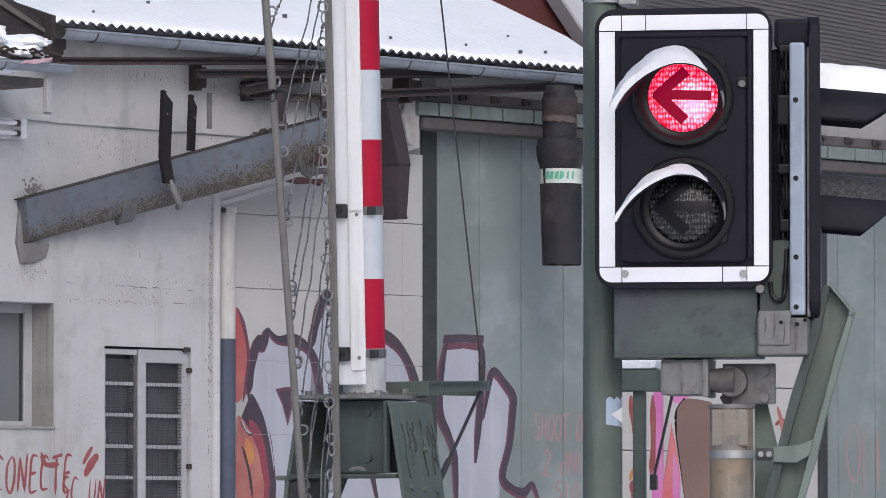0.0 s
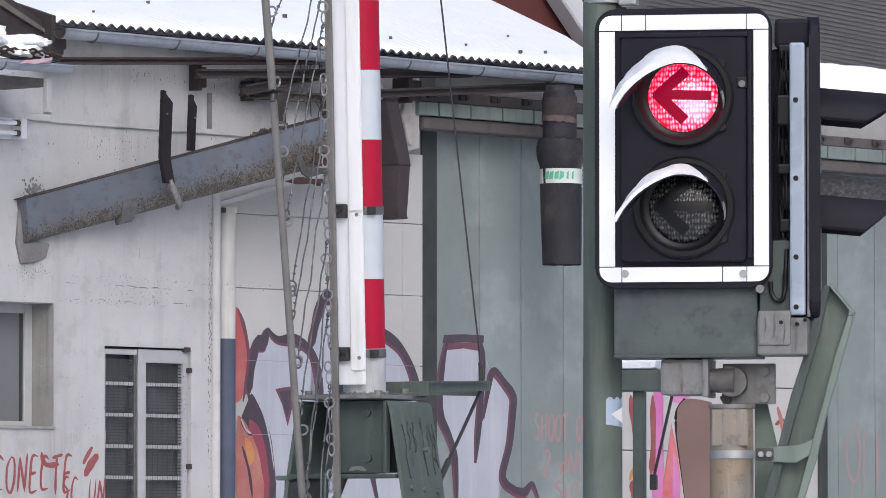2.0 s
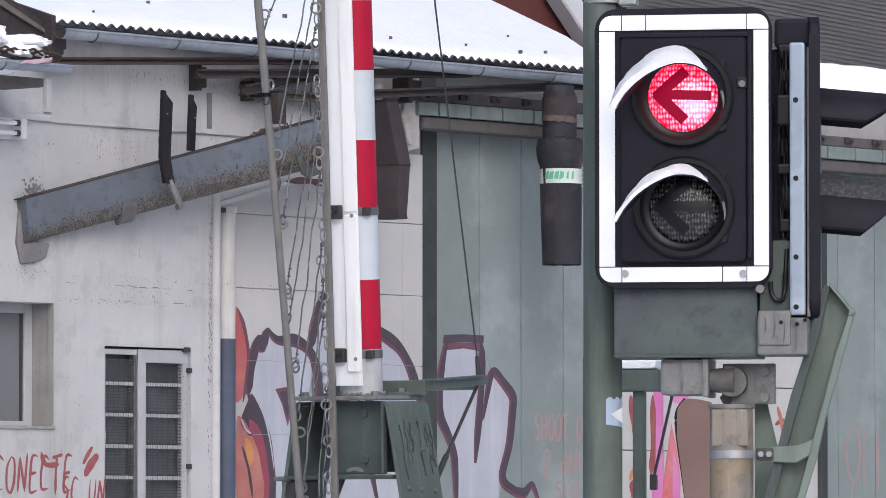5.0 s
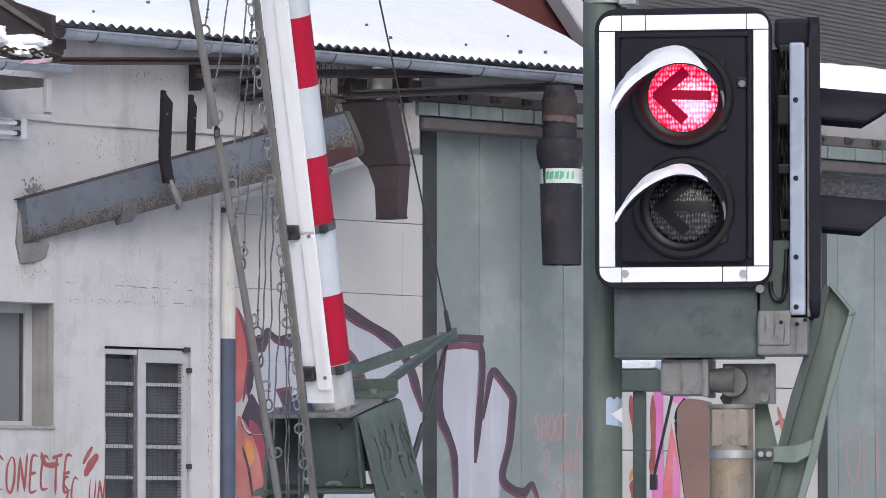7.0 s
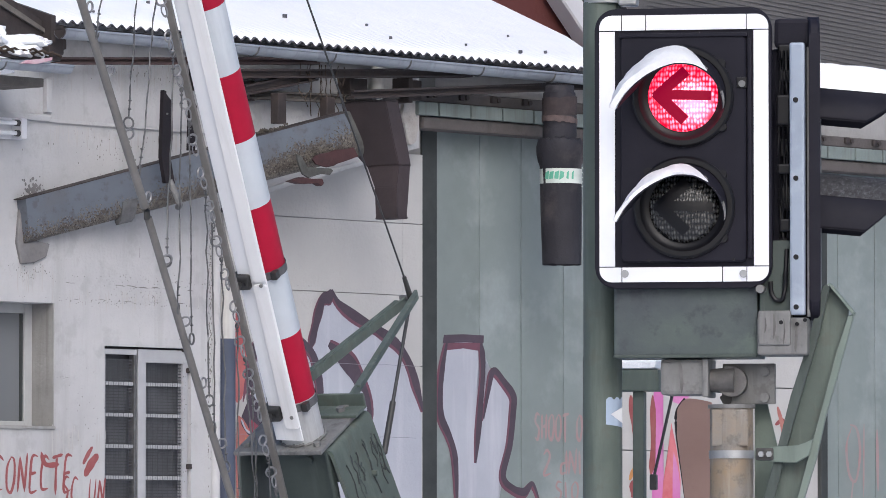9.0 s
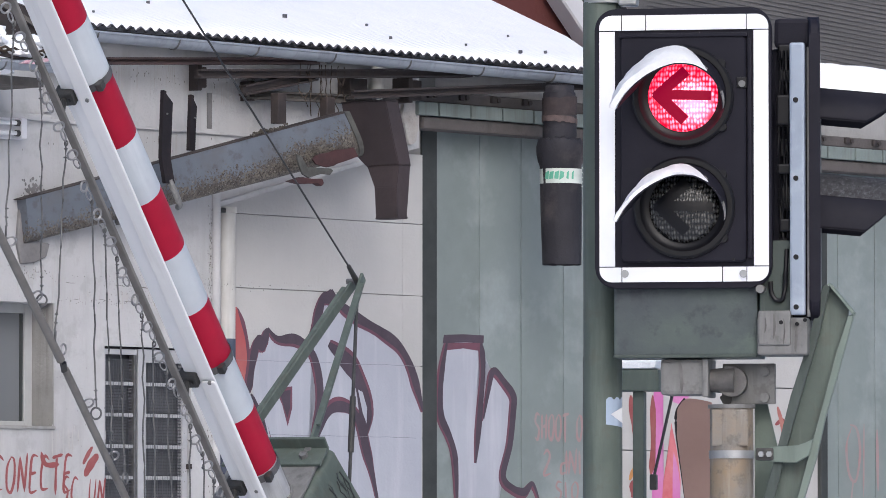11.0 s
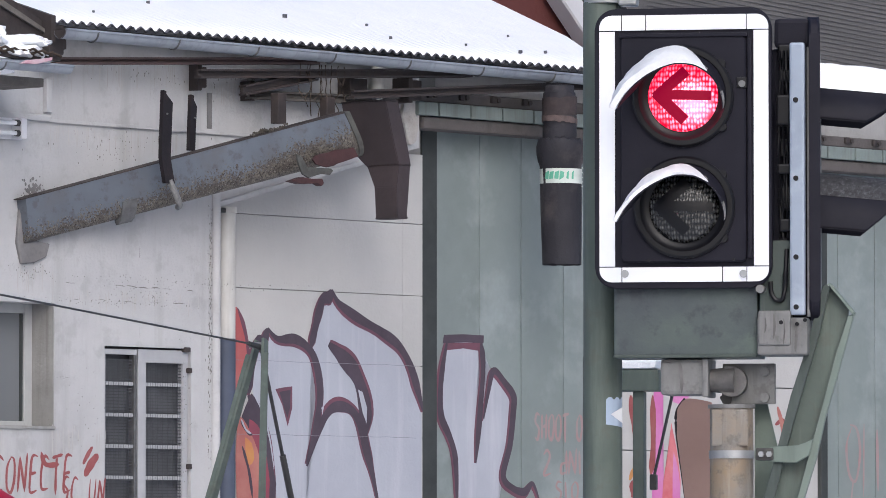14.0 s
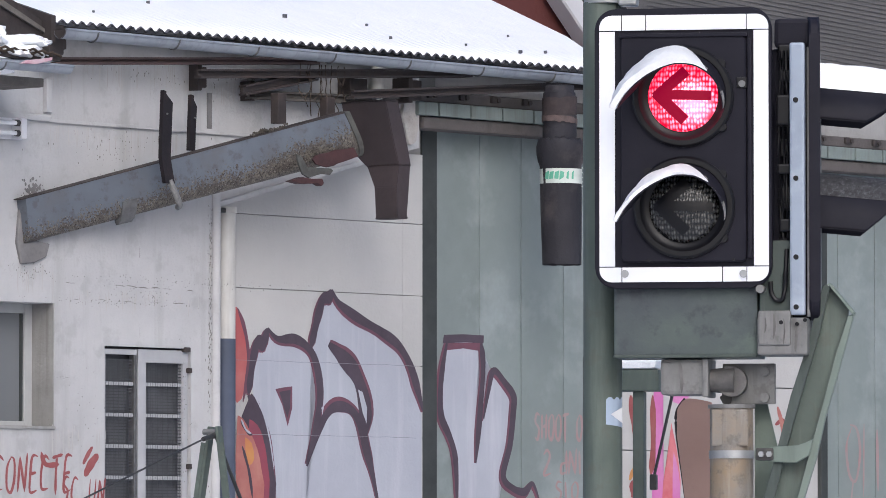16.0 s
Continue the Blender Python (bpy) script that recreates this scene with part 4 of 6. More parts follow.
# two upright flats that carry the trough
for (xa, za), (xb, zb), yy, kink in (((-2.942, 6.001), (-2.793, 5.125), -0.62, 0.72), ((-2.227, 6.014), (-2.124, 5.48), -0.30, 0.0)):
    st = thing("hanger_strap", WALL, "dark brown steel angle strap carrying the conveyor", "strap", group="conveyor straps")
    zk = za + (zb - za) * (kink or 0.6)
    dx, df = (-0.028, 0.03) if kink else (-0.016, -0.024)
    part("flange", prismbm([(xa, za), (xa + 0.035, za - 0.01), (xa + 0.035 + dx, zk), (xa + 0.035 + df, zb), (xa + df, zb), (xa + dx, zk)], yy - 0.045, yy), M_STRAP, st)
    part("web", prismbm([(xa + 0.035, za - 0.01), (xb, za - 0.11), (xb + dx, zk), (xb + df, zb), (xa + 0.035 + df, zb), (xa + 0.035 + dx, zk)], yy - 0.02, yy - 0.001), M_STRAP, st)
    part("bolt", rodbm((xa + 0.065, yy - 0.034, za - 0.22), (xa + 0.065, yy - 0.018, za - 0.22), 0.010, seg=8), M_GREYBOX, st)
part("strap_foot", sweep(bmesh.new(), smooth_line([(-2.816, -0.62, 5.156), (-2.77, -0.66, 5.025), (-2.677, -0.62, 4.938), (-2.576, -0.5, 4.921)], 5), 0.030, 8), M_GREYBOX, conv, smooth=True)
# hole in the plaster round the trough's foot
part("broken_plaster", prismbm([(-4.199, 4.949), (-4.096, 4.991), (-4.064, 4.57), (-3.81, 4.543), (-3.854, 4.42), (-4.018, 4.356), (-4.182, 4.34), (-4.242, 4.537)], -0.035, 0.01, 0.01), M_SOOT_SHADE, wall, "broken grey mortar patch")
chute = thing("outlet_chute", WALL, "red-brown steel outlet hopper narrowing to a spout", "chute")
CHUTE = ((-0.193, 0.000, 6.037, 0.58), (-0.053, 0.146, 5.584, 0.575), (0.005, 0.187, 5.422, 0.43),
         (-0.028, 0.162, 5.212, 0.29), (-0.019, 0.129, 4.905, 0.28))


def loft(rows, y):
    bm = bmesh.new()
    rings = [[bm.verts.new(c) for c in ((xa, y, z), (xb, y, z), (xb, y + d, z), (xa, y + d, z))] for xa, xb, z, d in rows]
    for a, b in zip(rings, rings[1:]):
        for k in range(4):
            bm.faces.new((a[k], a[(k + 1) % 4], b[(k + 1) % 4], b[k]))
    bm.faces.new(rings[0][::-1])
    bm.faces.new(rings[-1])
    bmesh.ops.bevel(bm, geom=list(bm.edges), offset=0.008, segments=2, affect="EDGES")
    return bm


part("hopper", loft(CHUTE[:3], -1.0), M_BOX, chute)
part("spout", loft(((CHUTE[2][0] + 0.006, CHUTE[2][1] - 0.006, CHUTE[2][2] + 0.02, 0.43),) + CHUTE[3:], -0.997), M_BOX, chute)
part("seam", loft(((CHUTE[2][0] - 0.003, CHUTE[2][1] + 0.003, CHUTE[2][2] + 0.008, 0.436), (CHUTE[2][0] - 0.003, CHUTE[2][1] + 0.003, CHUTE[2][2] - 0.008, 0.43)), -1.003), M_BOX, chute)
part("rim", loft(((CHUTE[0][0] - 0.02, CHUTE[0][1] + 0.006, CHUTE[0][2] + 0.010, 0.59), (CHUTE[0][0] - 0.006, CHUTE[0][1] + 0.006, CHUTE[0][2] - 0.004, 0.59)), -1.006), M_BOX, chute)
part("spout_lip", loft(((CHUTE[4][0] - 0.008, CHUTE[4][1] + 0.008, CHUTE[4][2] + 0.02, 0.296), (CHUTE[4][0] - 0.008, CHUTE[4][1] + 0.008, CHUTE[4][2] - 0.006, 0.296)), -1.008), M_BOX, chute)

# hanging rubber hose with a taped band
hose = thing("hanging_hose", WALL, "dark rubber hose hanging from the eaves with a taped band", "hose")
hx, hy = 2.894, -0.6
ZT = 6.373
prof = [(152, 26), (163, 27), (165, 29), (182, 30), (184, 28), (205, 29), (207, 31), (220, 30), (226, 29), (247, 30), (250, 40), (262, 43), (276, 43), (288, 40), (297, 37), (380, 37), (474, 35)]
bm = bmesh.new()
rows = []
for py, pr in prof:
    z = ZT - (py - 152) / 178.0
    off = (py - 152) / 178.0 * 0.02
    rr = pr / 178.0
    rows.append([bm.verts.new((hx + off + (rr + (0.034 if 240 < py < 300 else 0.010) * noise.noise((i * 0.9, py * 0.05, 2))) * math.cos(2 * math.pi * i / 28), hy + rr * math.sin(2 * math.pi * i / 28), z + (0.05 if 244 < py < 290 else 0.012) * noise.noise((i * 0.7, py, 5)))) for i in range(28)])
for a, b in zip(rows, rows[1:]):
    for i in range(28):
        bm.faces.new((a[i], a[(i + 1) % 28], b[(i + 1) % 28], b[i]))
bm.faces.new(rows[0])
part("hose_body", bm, M_RUBBER, hose, smooth=True)
zb1, zb0 = 5.528, 5.379
part("band", rodbm((hx + 0.02, hy, zb0), (hx + 0.02, hy, zb1), 0.213, seg=28, caps=False), M_BAND_W, hose, "pale green-white plastic band", smooth=True)
for a in (-180, -166, -151, -137, -121, -106):
    bm = bmesh.new()
    q = []
    wide, drop = 5.5 + 2.0 * math.sin(a * 0.9), 0.014 * math.sin(a * 1.7)
    for da, z in ((-wide, zb0 + 0.034 + drop), (wide * 0.7, zb0 + 0.050 - drop), (wide, zb1 - 0.034 + drop), (-wide * 0.6, zb1 - 0.030 - drop)):
        q.append(bm.verts.new((hx + 0.02 + 0.2165 * math.cos(radians(a + da)), hy + 0.2165 * math.sin(radians(a + da)), z)))
    bm.faces.new(q)
    part("band_print", bm, M_BAND_G, hose, "faded green bars")
for k in range(5):
    p0 = Vector((hx + 0.215, hy - 0.05, zb0 + 0.03 * k))
    part("loose_thread", sweep(bmesh.new(), [p0, p0 + Vector((0.05, -0.03, 0.02 * (k - 1))), p0 + Vector((0.08 + 0.01 * k, -0.04, 0.015 - 0.025 * k))], 0.005, 5), M_BAND_W, hose)
for z0, z1, r0, lean, material, label in ((0.118, 0.300, 0.176, 0.012, M_SLEEVE, "worn brown sleeve"), (0.325, 0.385, 0.180, -0.02, M_SLEEVE_P, "faded pink-brown wrap"), (0.40, 0.545, 0.172, 0.01, M_RUBBER, "")):
    bm = bmesh.new()
    rows = []
    for k in range(7):
        z = ZT - z0 - (z1 - z0) * k / 6
        ragged = 0.020 if k in (0, 6) else 0.004
        rows.append([bm.verts.new((hx + 0.004 + (r0 + 0.008 * noise.noise((i * 0.5, z * 9, 1))) * math.cos(2 * math.pi * i / 28), hy + r0 * math.sin(2 * math.pi * i / 28), z + lean * math.cos(2 * math.pi * i / 28) + ragged * noise.noise((i * 0.8, k, z0 * 9)))) for i in range(28)])
    for a, b in zip(rows, rows[1:]):
        for i in range(28):
            bm.faces.new((a[i], a[(i + 1) % 28], b[(i + 1) % 28], b[i]))
    part("sleeve", bm, material, hose, label, smooth=True)

# ---- small lower roof at the left ----
low = thing("lean_to_roof", WALL, "small snow-covered lean-to roof with a dark verge", "roof")
qx, qz = -4.671, 6.171
rr = random.Random(12)
for k, (cx, cz, w, h) in enumerate(((-5.384, 6.314, 0.30, 0.28), (-5.231, 6.249, 0.34, 0.20), (-5.064, 6.215, 0.36, 0.15), (-4.874, 6.19, 0.24, 0.10), (-5.432, 6.149, 0.50, 0.10), (-5.628, 6.217, 0.60, 0.34), (-4.851, 6.327, 0.18, 0.12))):
    bm = bmesh.new()
    bmesh.ops.create_icosphere(bm, subdivisions=4, radius=1.0)
    for v in bm.verts:
        f = 1 + 0.35 * noise.noise(v.co * 1.6 + Vector((k * 3, 0, 0))) + 0.16 * noise.noise(v.co * 5.0 + Vector((0, k, 0)))
        v.co = Vector((cx + v.co.x * w * f, -0.62 + v.co.y * 0.40 * f, cz + v.co.z * h * 0.62 * f - 0.10 * v.co.x * w))
    part("snow_lump", bm, M_SNOW, low, "lumpy white snow", smooth=True)
for k in range(7):
    xa = qx - 0.25 - 0.12 * k
    part("twig", sweep(bmesh.new(), [(xa, -1.02, qz + 0.03), (xa + 0.10, -1.05, qz + 0.05 + 0.01 * (k % 3)), (xa + 0.24, -1.03, qz + 0.02)], 0.012, 6), M_TWIG, low)
part("fallen_strip", prismbm([(-5.321, 6.085), (-5.234, 6.121), (-5.017, 6.149), (-4.922, 6.165), (-4.936, 6.133), (-5.125, 6.091)], -1.16, -1.12, 0.003), M_STRIP, low, "faded pink and white strip")
part("roof_deck", boxbm(qx - 2.3, qx + 0.02, -1.0, 0.0, qz - 0.02, qz + 0.03), M_BROWN, low)
part("soffit_board", boxbm(qx - 2.3, -4.493, -0.62, -0.1, 5.941, 6.024, bevel=0.01), M_WOOD, low)
gutter(qx - 2.3, -4.58, -1.02, 6.105, 0.07, "zinc gutter on the small lean-to roof")
vb = thing("verge", WALL, "dark weathered verge board against the snow", "board")
part("board", prismbm([(-4.722, 6.853), (-3.816, 6.47), (-3.815, 6.354), (-3.994, 6.322), (-4.72, 6.445)], -0.24, -0.18), M_BROWN, vb)
part("edge_strip", prismbm([(-4.781, 6.794), (-3.936, 6.438), (-3.936, 6.407), (-4.781, 6.731)], -0.28, -0.25), M_WOOD, vb)

# ---- buildings behind ----
gab = thing("gable_house", WALL, "dark red gable with a white bargeboard behind the warehouse roof", "house")
part("gable_wall", prismbm([(7.088, 7.916), (8.301, 7.998), (9.043, 7.343), (9.042, 0), (7.088, 0)], 4.0, 4.5), M_RED_GABLE, gab)
part("bargeboard", prismbm([(7.966, 7.913), (8.329, 7.937), (8.823, 7.447), (8.822, 7.128)], 3.7, 3.95, 0.02), M_WHITE_TRIM, gab)
part("gable_roof", prismbm([(9.161, 8.041), (9.784, 7.55), (9.785, 8.083)], 3.9, 8), M_FARSHEET, gab)
hall = thing("far_hall", WALL, "dark grey ribbed sheet metal hall roof behind the warehouse", "building")
fx0, fz0 = 12.22, 6.743
fx1, fz1 = 19.222, 9.209
part("hall_wall", boxbm(fx0, fx1 + 3, 7.2, 12, 0, fz1 + 0.6), M_FARSHEET, hall)
z = fz0
k = 0
while z < fz1 + 0.5:
    part("rib", prismbm([(fx0, z + 0.15), (fx1 + 3, z - 0.35), (fx1 + 3, z - 0.32), (fx0, z + 0.18)], 7.188, 7.205, 0.0), M_FARSHEET, hall)
    z += 0.055
    k += 1


# ---- second pale bay behind the signal ----
bay2 = thing("wall_3", WALL, "pale concrete panels with pink spray paint behind the signal", "wall", kind="structure")
b2x0, b2x1 = 4.491, 8.204
zr = [0.0, 0.9, 2.016, 2.731, 3.428, 4.162, 4.938]
for za, zb in zip(zr, zr[1:]):
    part("panel", boxbm(b2x0, b2x1, 0.20, 0.245, za + 0.005, zb - 0.005, bevel=0.005), M_PANEL, bay2)

# ---- spray paint, part of the walls it lies on ----
M_G_JOINT = mat("painted_over_joint", (0.20, 0.20, 0.225), (0.26, 0.26, 0.28), 4, 0.9, 0, 0.2, 40)
PB, PD, P2, PL = 0.216, 0.256, 0.196, -0.005


def strokes(name, rows, material, y, parent):
    bm = bmesh.new()
    for k, (w, pts) in enumerate(rows):
        ribbon(bm, pts, w, y - 0.00003 * k, 6)
    return part(name, bm, material, parent)


def fill(name, pts, material, y, parent, soft=3):
    return part(name, patch(bmesh.new(), pts, y, soft), material, parent)


# big letters on the bay
LETTER_A = [(-0.774, 3.245), (-0.687, 3.709), (-0.638, 3.578), (-0.557, 3.79), (-0.419, 3.716), (-0.174, 3.722), (0.039, 3.639), (0.121, 3.541), (0.221, 3.21), (0.122, 2.819), (0.091, 2.071), (-0.449, 2.068), (-0.531, 2.645), (-0.661, 2.973)]
fill("paint_fill", LETTER_A, M_G_LILAC, PB, bay, 0)
LETTER_B = [(0.096, 3.718), (0.244, 4.167), (0.302, 4.069), (0.368, 4.205), (0.485, 4.074), (0.769, 3.937), (1.105, 3.812), (1.367, 3.683), (1.529, 3.489), (1.666, 3.238), (1.717, 3.041), (1.717, 2.08), (-0.008, 2.07), (0.123, 2.764), (0.221, 3.21)]
fill("paint_fill", LETTER_B, M_G_LILAC, PB - 0.0008, bay, 0)
OUT_A = [(-0.839, 3.189), (-0.775, 3.52), (-0.695, 3.764), (-0.646, 3.611), (-0.566, 3.833), (-0.419, 3.733), (-0.175, 3.739), (0.014, 3.661), (0.121, 3.541), (0.188, 3.32), (0.188, 3.098), (0.106, 2.819), (-0, 2.53)]
OUT_B = [(0.055, 3.662), (0.154, 3.959), (0.252, 4.212), (0.302, 4.102), (0.36, 4.238), (0.468, 4.107), (0.752, 3.97), (1.088, 3.845), (1.35, 3.716), (1.529, 3.518), (1.649, 3.26), (1.717, 3.069)]
ARCH = [(-0, 2.53), (0.122, 2.792), (0.254, 3.005), (0.386, 3.107), (0.536, 3.121), (0.686, 3.068), (0.795, 2.93), (0.879, 2.691), (0.971, 2.44), (1.072, 2.104)]
WEDGE = [(0.344, 3.736), (0.535, 3.618), (0.719, 3.471), (0.836, 3.278), (0.887, 3.027), (0.837, 2.746)]
LEFT_A = [(-0.823, 3.19), (-0.693, 3.038), (-0.58, 2.782), (-0.506, 2.48), (-0.465, 2.095)]
def cuts(line, at):
    """Break a stroke at its sharp corners."""
    marks = [0, *at, len(line) - 1]
    return [line[a:b + 1] for a, b in zip(marks, marks[1:])]


dn = lambda pts, dx, dz: [(a + dx, b + dz) for a, b in pts]
strokes("paint_edge", [(0.115, q) for q in cuts(OUT_A, (2, 3, 4))] + [(0.12, q) for q in cuts(OUT_B, (2, 3, 4))] + [ (0.14, ARCH), (0.20, WEDGE), (0.13, LEFT_A)], M_G_WINE, PB - 0.0020, bay)
strokes("paint_outline", [(0.090, dn(q, 0.010, 0.016)) for q in cuts(OUT_A, (2, 3, 4))] + [(0.095, dn(q, 0.014, 0.016)) for q in cuts(OUT_B, (2, 3, 4))] + [ (0.10, dn(ARCH, 0.012, -0.018)), (0.17, dn(WEDGE, -0.014, -0.02)), (0.10, dn(LEFT_A, -0.012, 0.0))], M_G_PLUM, PB - 0.0035, bay)
fill("paint_counter", [(-0.443, 3.258), (-0.329, 3.276), (-0.198, 3.29), (-0.198, 3.08), (-0.263, 2.897), (-0.345, 3.111)], M_G_WINE, PB - 0.002, bay, 0)
fill("paint_counter", [(-0.386, 3.231), (-0.223, 3.256), (-0.231, 3.079), (-0.271, 2.979), (-0.329, 3.122)], M_G_PLUM, PB - 0.003, bay, 0)
fill("paint_gleam", [(0.761, 3.276), (0.828, 3.255), (0.895, 3.1), (0.887, 2.943), (0.828, 3.054)], M_G_LILAC, PB - 0.005, bay, 0)
fill("paint_gleam", [(0.221, 3.088), (0.262, 3.111), (0.238, 3.016)], M_G_LILAC, PB - 0.005, bay, 0)
# warm leaves beside the pipe
fill("paint_fill", [(-0.998, 4.043), (-0.914, 3.889), (-0.857, 3.715), (-0.833, 3.54), (-0.88, 3.287), (-0.928, 3.149), (-1.048, 3.185), (-1.066, 3.951)], M_G_SKIN, PB - 0.0010, bay, 2)
strokes("paint_stroke", [(0.05, [(-0.986, 4.036), (-0.906, 3.89), (-0.849, 3.716), (-0.824, 3.518), (-0.864, 3.287), (-0.904, 3.122)])], M_G_WINE, PB - 0.0022, bay)
fill("paint_fill", [(-0.784, 3.212), (-0.638, 3.061), (-0.54, 2.787), (-0.483, 2.513), (-0.442, 2.194), (-0.902, 2.191), (-0.944, 2.858), (-0.888, 3.051)], M_G_PLUM, PB - 0.0040, bay, 2)
fill("paint_fill", [(-0.815, 2.959), (-0.702, 2.906), (-0.621, 2.781), (-0.564, 2.578), (-0.531, 2.193), (-0.822, 2.191), (-0.839, 2.64)], M_G_CRIMSON, PB - 0.0048, bay, 2)
fill("paint_fill", [(-0.984, 2.994), (-0.904, 2.957), (-0.815, 2.849), (-0.702, 2.67), (-0.645, 2.478), (-0.612, 2.193), (-0.998, 2.19)], M_G_SALMON, PB - 0.0056, bay, 2)
fill("paint_fill", [(-0.879, 2.782), (-0.782, 2.723), (-0.75, 2.57), (-0.822, 2.509), (-0.871, 2.64)], M_G_ORANGE, PB - 0.0064, bay, 2)
strokes("paint_stroke", [(0.03, [(-0.944, 2.94), (-0.847, 2.832), (-0.775, 2.806)]), (0.035, [(-0.919, 2.694), (-0.822, 2.449), (-0.773, 2.191)])], M_G_PLUM, PB - 0.0072, bay)
strokes("paint_gleam", [(0.022, [(-0.936, 2.957), (-0.871, 2.859), (-0.791, 2.817)]), (0.02, [(-0.751, 3.191), (-0.614, 3.001), (-0.524, 2.754), (-0.467, 2.48)])], M_G_LILAC, PB - 0.0080, bay)

# letters on the sliding door
fill("paint_fill", [(2.115, 3.794), (2.645, 3.807), (2.663, 3.602), (2.619, 3.143), (2.557, 2.599), (2.715, 3.03), (2.847, 3.48), (3.129, 3.233), (3.093, 2.749), (2.96, 2.403), (2.925, 2.087), (2.331, 2.084), (2.245, 2.624), (2.055, 3.019), (2.037, 3.269)], M_G_LILAC, PD, door, 0)
D1 = [(2.654, 3.808), (2.689, 3.545), (2.645, 3.126), (2.575, 2.57)]
D2 = [(2.124, 3.794), (2.055, 3.53), (2.02, 3.268), (2.037, 3.03), (2.167, 2.822), (2.253, 2.595), (2.279, 2.112)]
D3 = [(2.689, 3.001), (2.768, 3.289), (2.847, 3.491), (3.014, 3.38), (3.155, 3.245), (3.155, 3.095), (3.102, 2.749), (2.996, 2.426), (3.146, 2.301), (3.332, 2.268), (3.456, 2.35), (3.563, 2.177)]
strokes("paint_edge", [(0.09, D1), (0.10, D2), (0.10, D3)], M_G_WINE, PD - 0.002, door)
strokes("paint_outline", [(0.075, dn(D1, 0.015, 0)), (0.085, dn(D2, 0.025, 0)), (0.08, dn(D3, 0.02, 0.02))], M_G_PLUM, PD - 0.0035, door)

fill("paint_outline", [(2.098, 3.856), (2.401, 3.87), (2.715, 3.866), (2.707, 3.786), (2.401, 3.79), (2.08, 3.77)], M_G_PLUM, PD - 0.0045, door, 0)
fill("paint_edge", [(2.098, 3.776), (2.68, 3.791), (2.663, 3.705), (2.401, 3.727), (2.089, 3.696)], M_G_WINE, PD - 0.0028, door, 0)
for zj in (zrows[3], zrows[4]):
    bm = bmesh.new()
    for k in range(14):
        xa = EDGE + 0.1 + k * 0.215
        ribbon(bm, [(xa, zj + 0.004 * math.sin(k * 1.7)), (xa + 0.11, zj), (xa + 0.22, zj + 0.004 * math.sin(k * 1.7 + 1.7))], 0.004, PB - 0.0068, 2, False)
    part("panel_joint", bm, M_G_JOINT, bay)

GLYPH = {
    "C": [[(0.9, 0.9), (0.4, 1.0), (0.1, 0.6), (0.2, 0.1), (0.9, 0.1)]], "O": [[(0.5, 1.0), (0.1, 0.7), (0.15, 0.15), (0.6, 0.0), (0.9, 0.4), (0.8, 0.9), (0.4, 1.0)]],
    "N": [[(0.1, 0.0), (0.2, 1.0)], [(0.2, 1.0), (0.8, 0.05)], [(0.8, 0.0), (0.95, 1.1)]], "E": [[(0.9, 1.0), (0.3, 1.0), (0.15, 0.5), (0.2, 0.0), (0.9, 0.05)], [(0.15, 0.5), (0.75, 0.55)]],
    "T": [[(0.0, 0.95), (0.5, 1.0), (1.1, 1.05)], [(0.5, 1.0), (0.45, 0.5), (0.5, -0.1)]], "S": [[(0.9, 0.95), (0.4, 1.0), (0.2, 0.7), (0.8, 0.4), (0.6, 0.0), (0.1, 0.1)]],
    "U": [[(0.1, 1.0), (0.15, 0.2), (0.5, 0.0), (0.85, 0.2), (0.9, 1.0)]], "H": [[(0.1, 1.0), (0.15, 0.0)], [(0.85, 1.0), (0.8, 0.0)], [(0.1, 0.5), (0.9, 0.55)]],
    "2": [[(0.1, 0.8), (0.5, 1.0), (0.8, 0.7), (0.15, 0.0), (0.95, 0.05)]], "D": [[(0.7, 0.5), (0.2, 0.4), (0.2, 0.05), (0.75, 0.1)], [(0.75, 1.0), (0.8, 0.0)]],
    "|": [[(0.3, 1.0), (0.4, 0.0)]], "/": [[(0.1, 0.0), (0.9, 1.0)]],
}


def scrawl(words, x, z, w, h, step, thick, material, y, parent, slope=0.0, lean=0.0):
    """Hand-sprayed capitals."""
    rows = []
    for i, ch in enumerate(words):
        for line in GLYPH.get(ch, []):
            rows.append((thick, [(x + i * step + u * w + lean * v * h, z + slope * i * step + v * h) for u, v in line]))
    return strokes("sprayed_writing", rows, material, y, parent)


sx, sz = -4.516, 2.216
scrawl("CONECTE", sx, sz, 0.125, 0.33, 0.150, 0.030, M_G_RED, PL, wall, 0.02, 0.06)
sx, sz = -3.625, 2.149
scrawl("SCIUN", sx, sz, 0.095, 0.22, 0.118, 0.024, M_G_RED, PL, wall, -0.05, 0.1)
strokes("sprayed_writing", [(0.045, [(-3.34, 2.49), (-3.28, 2.575), (-3.212, 2.656)]), (0.085, [(-3.317, 2.379), (-3.234, 2.491), (-3.136, 2.583)]), (0.05, [(-3.896, 2.599), (-3.836, 2.484), (-3.656, 2.486)])], M_G_RED, PL - 0.001, wall)
sx, sz = 3.501, 2.824
scrawl("SHOOT OU", sx, sz, 0.095, 0.26, 0.112, 0.034, M_G_PALE, PD - 0.001, door, 0.0, 0.02)
sx, sz = 3.635, 2.467
scrawl("2 DN|", sx, sz, 0.14, 0.25, 0.135, 0.034, M_G_PALE, PD - 0.001, door, 0.0, 0.02)
sx, sz = 3.832, 2.214
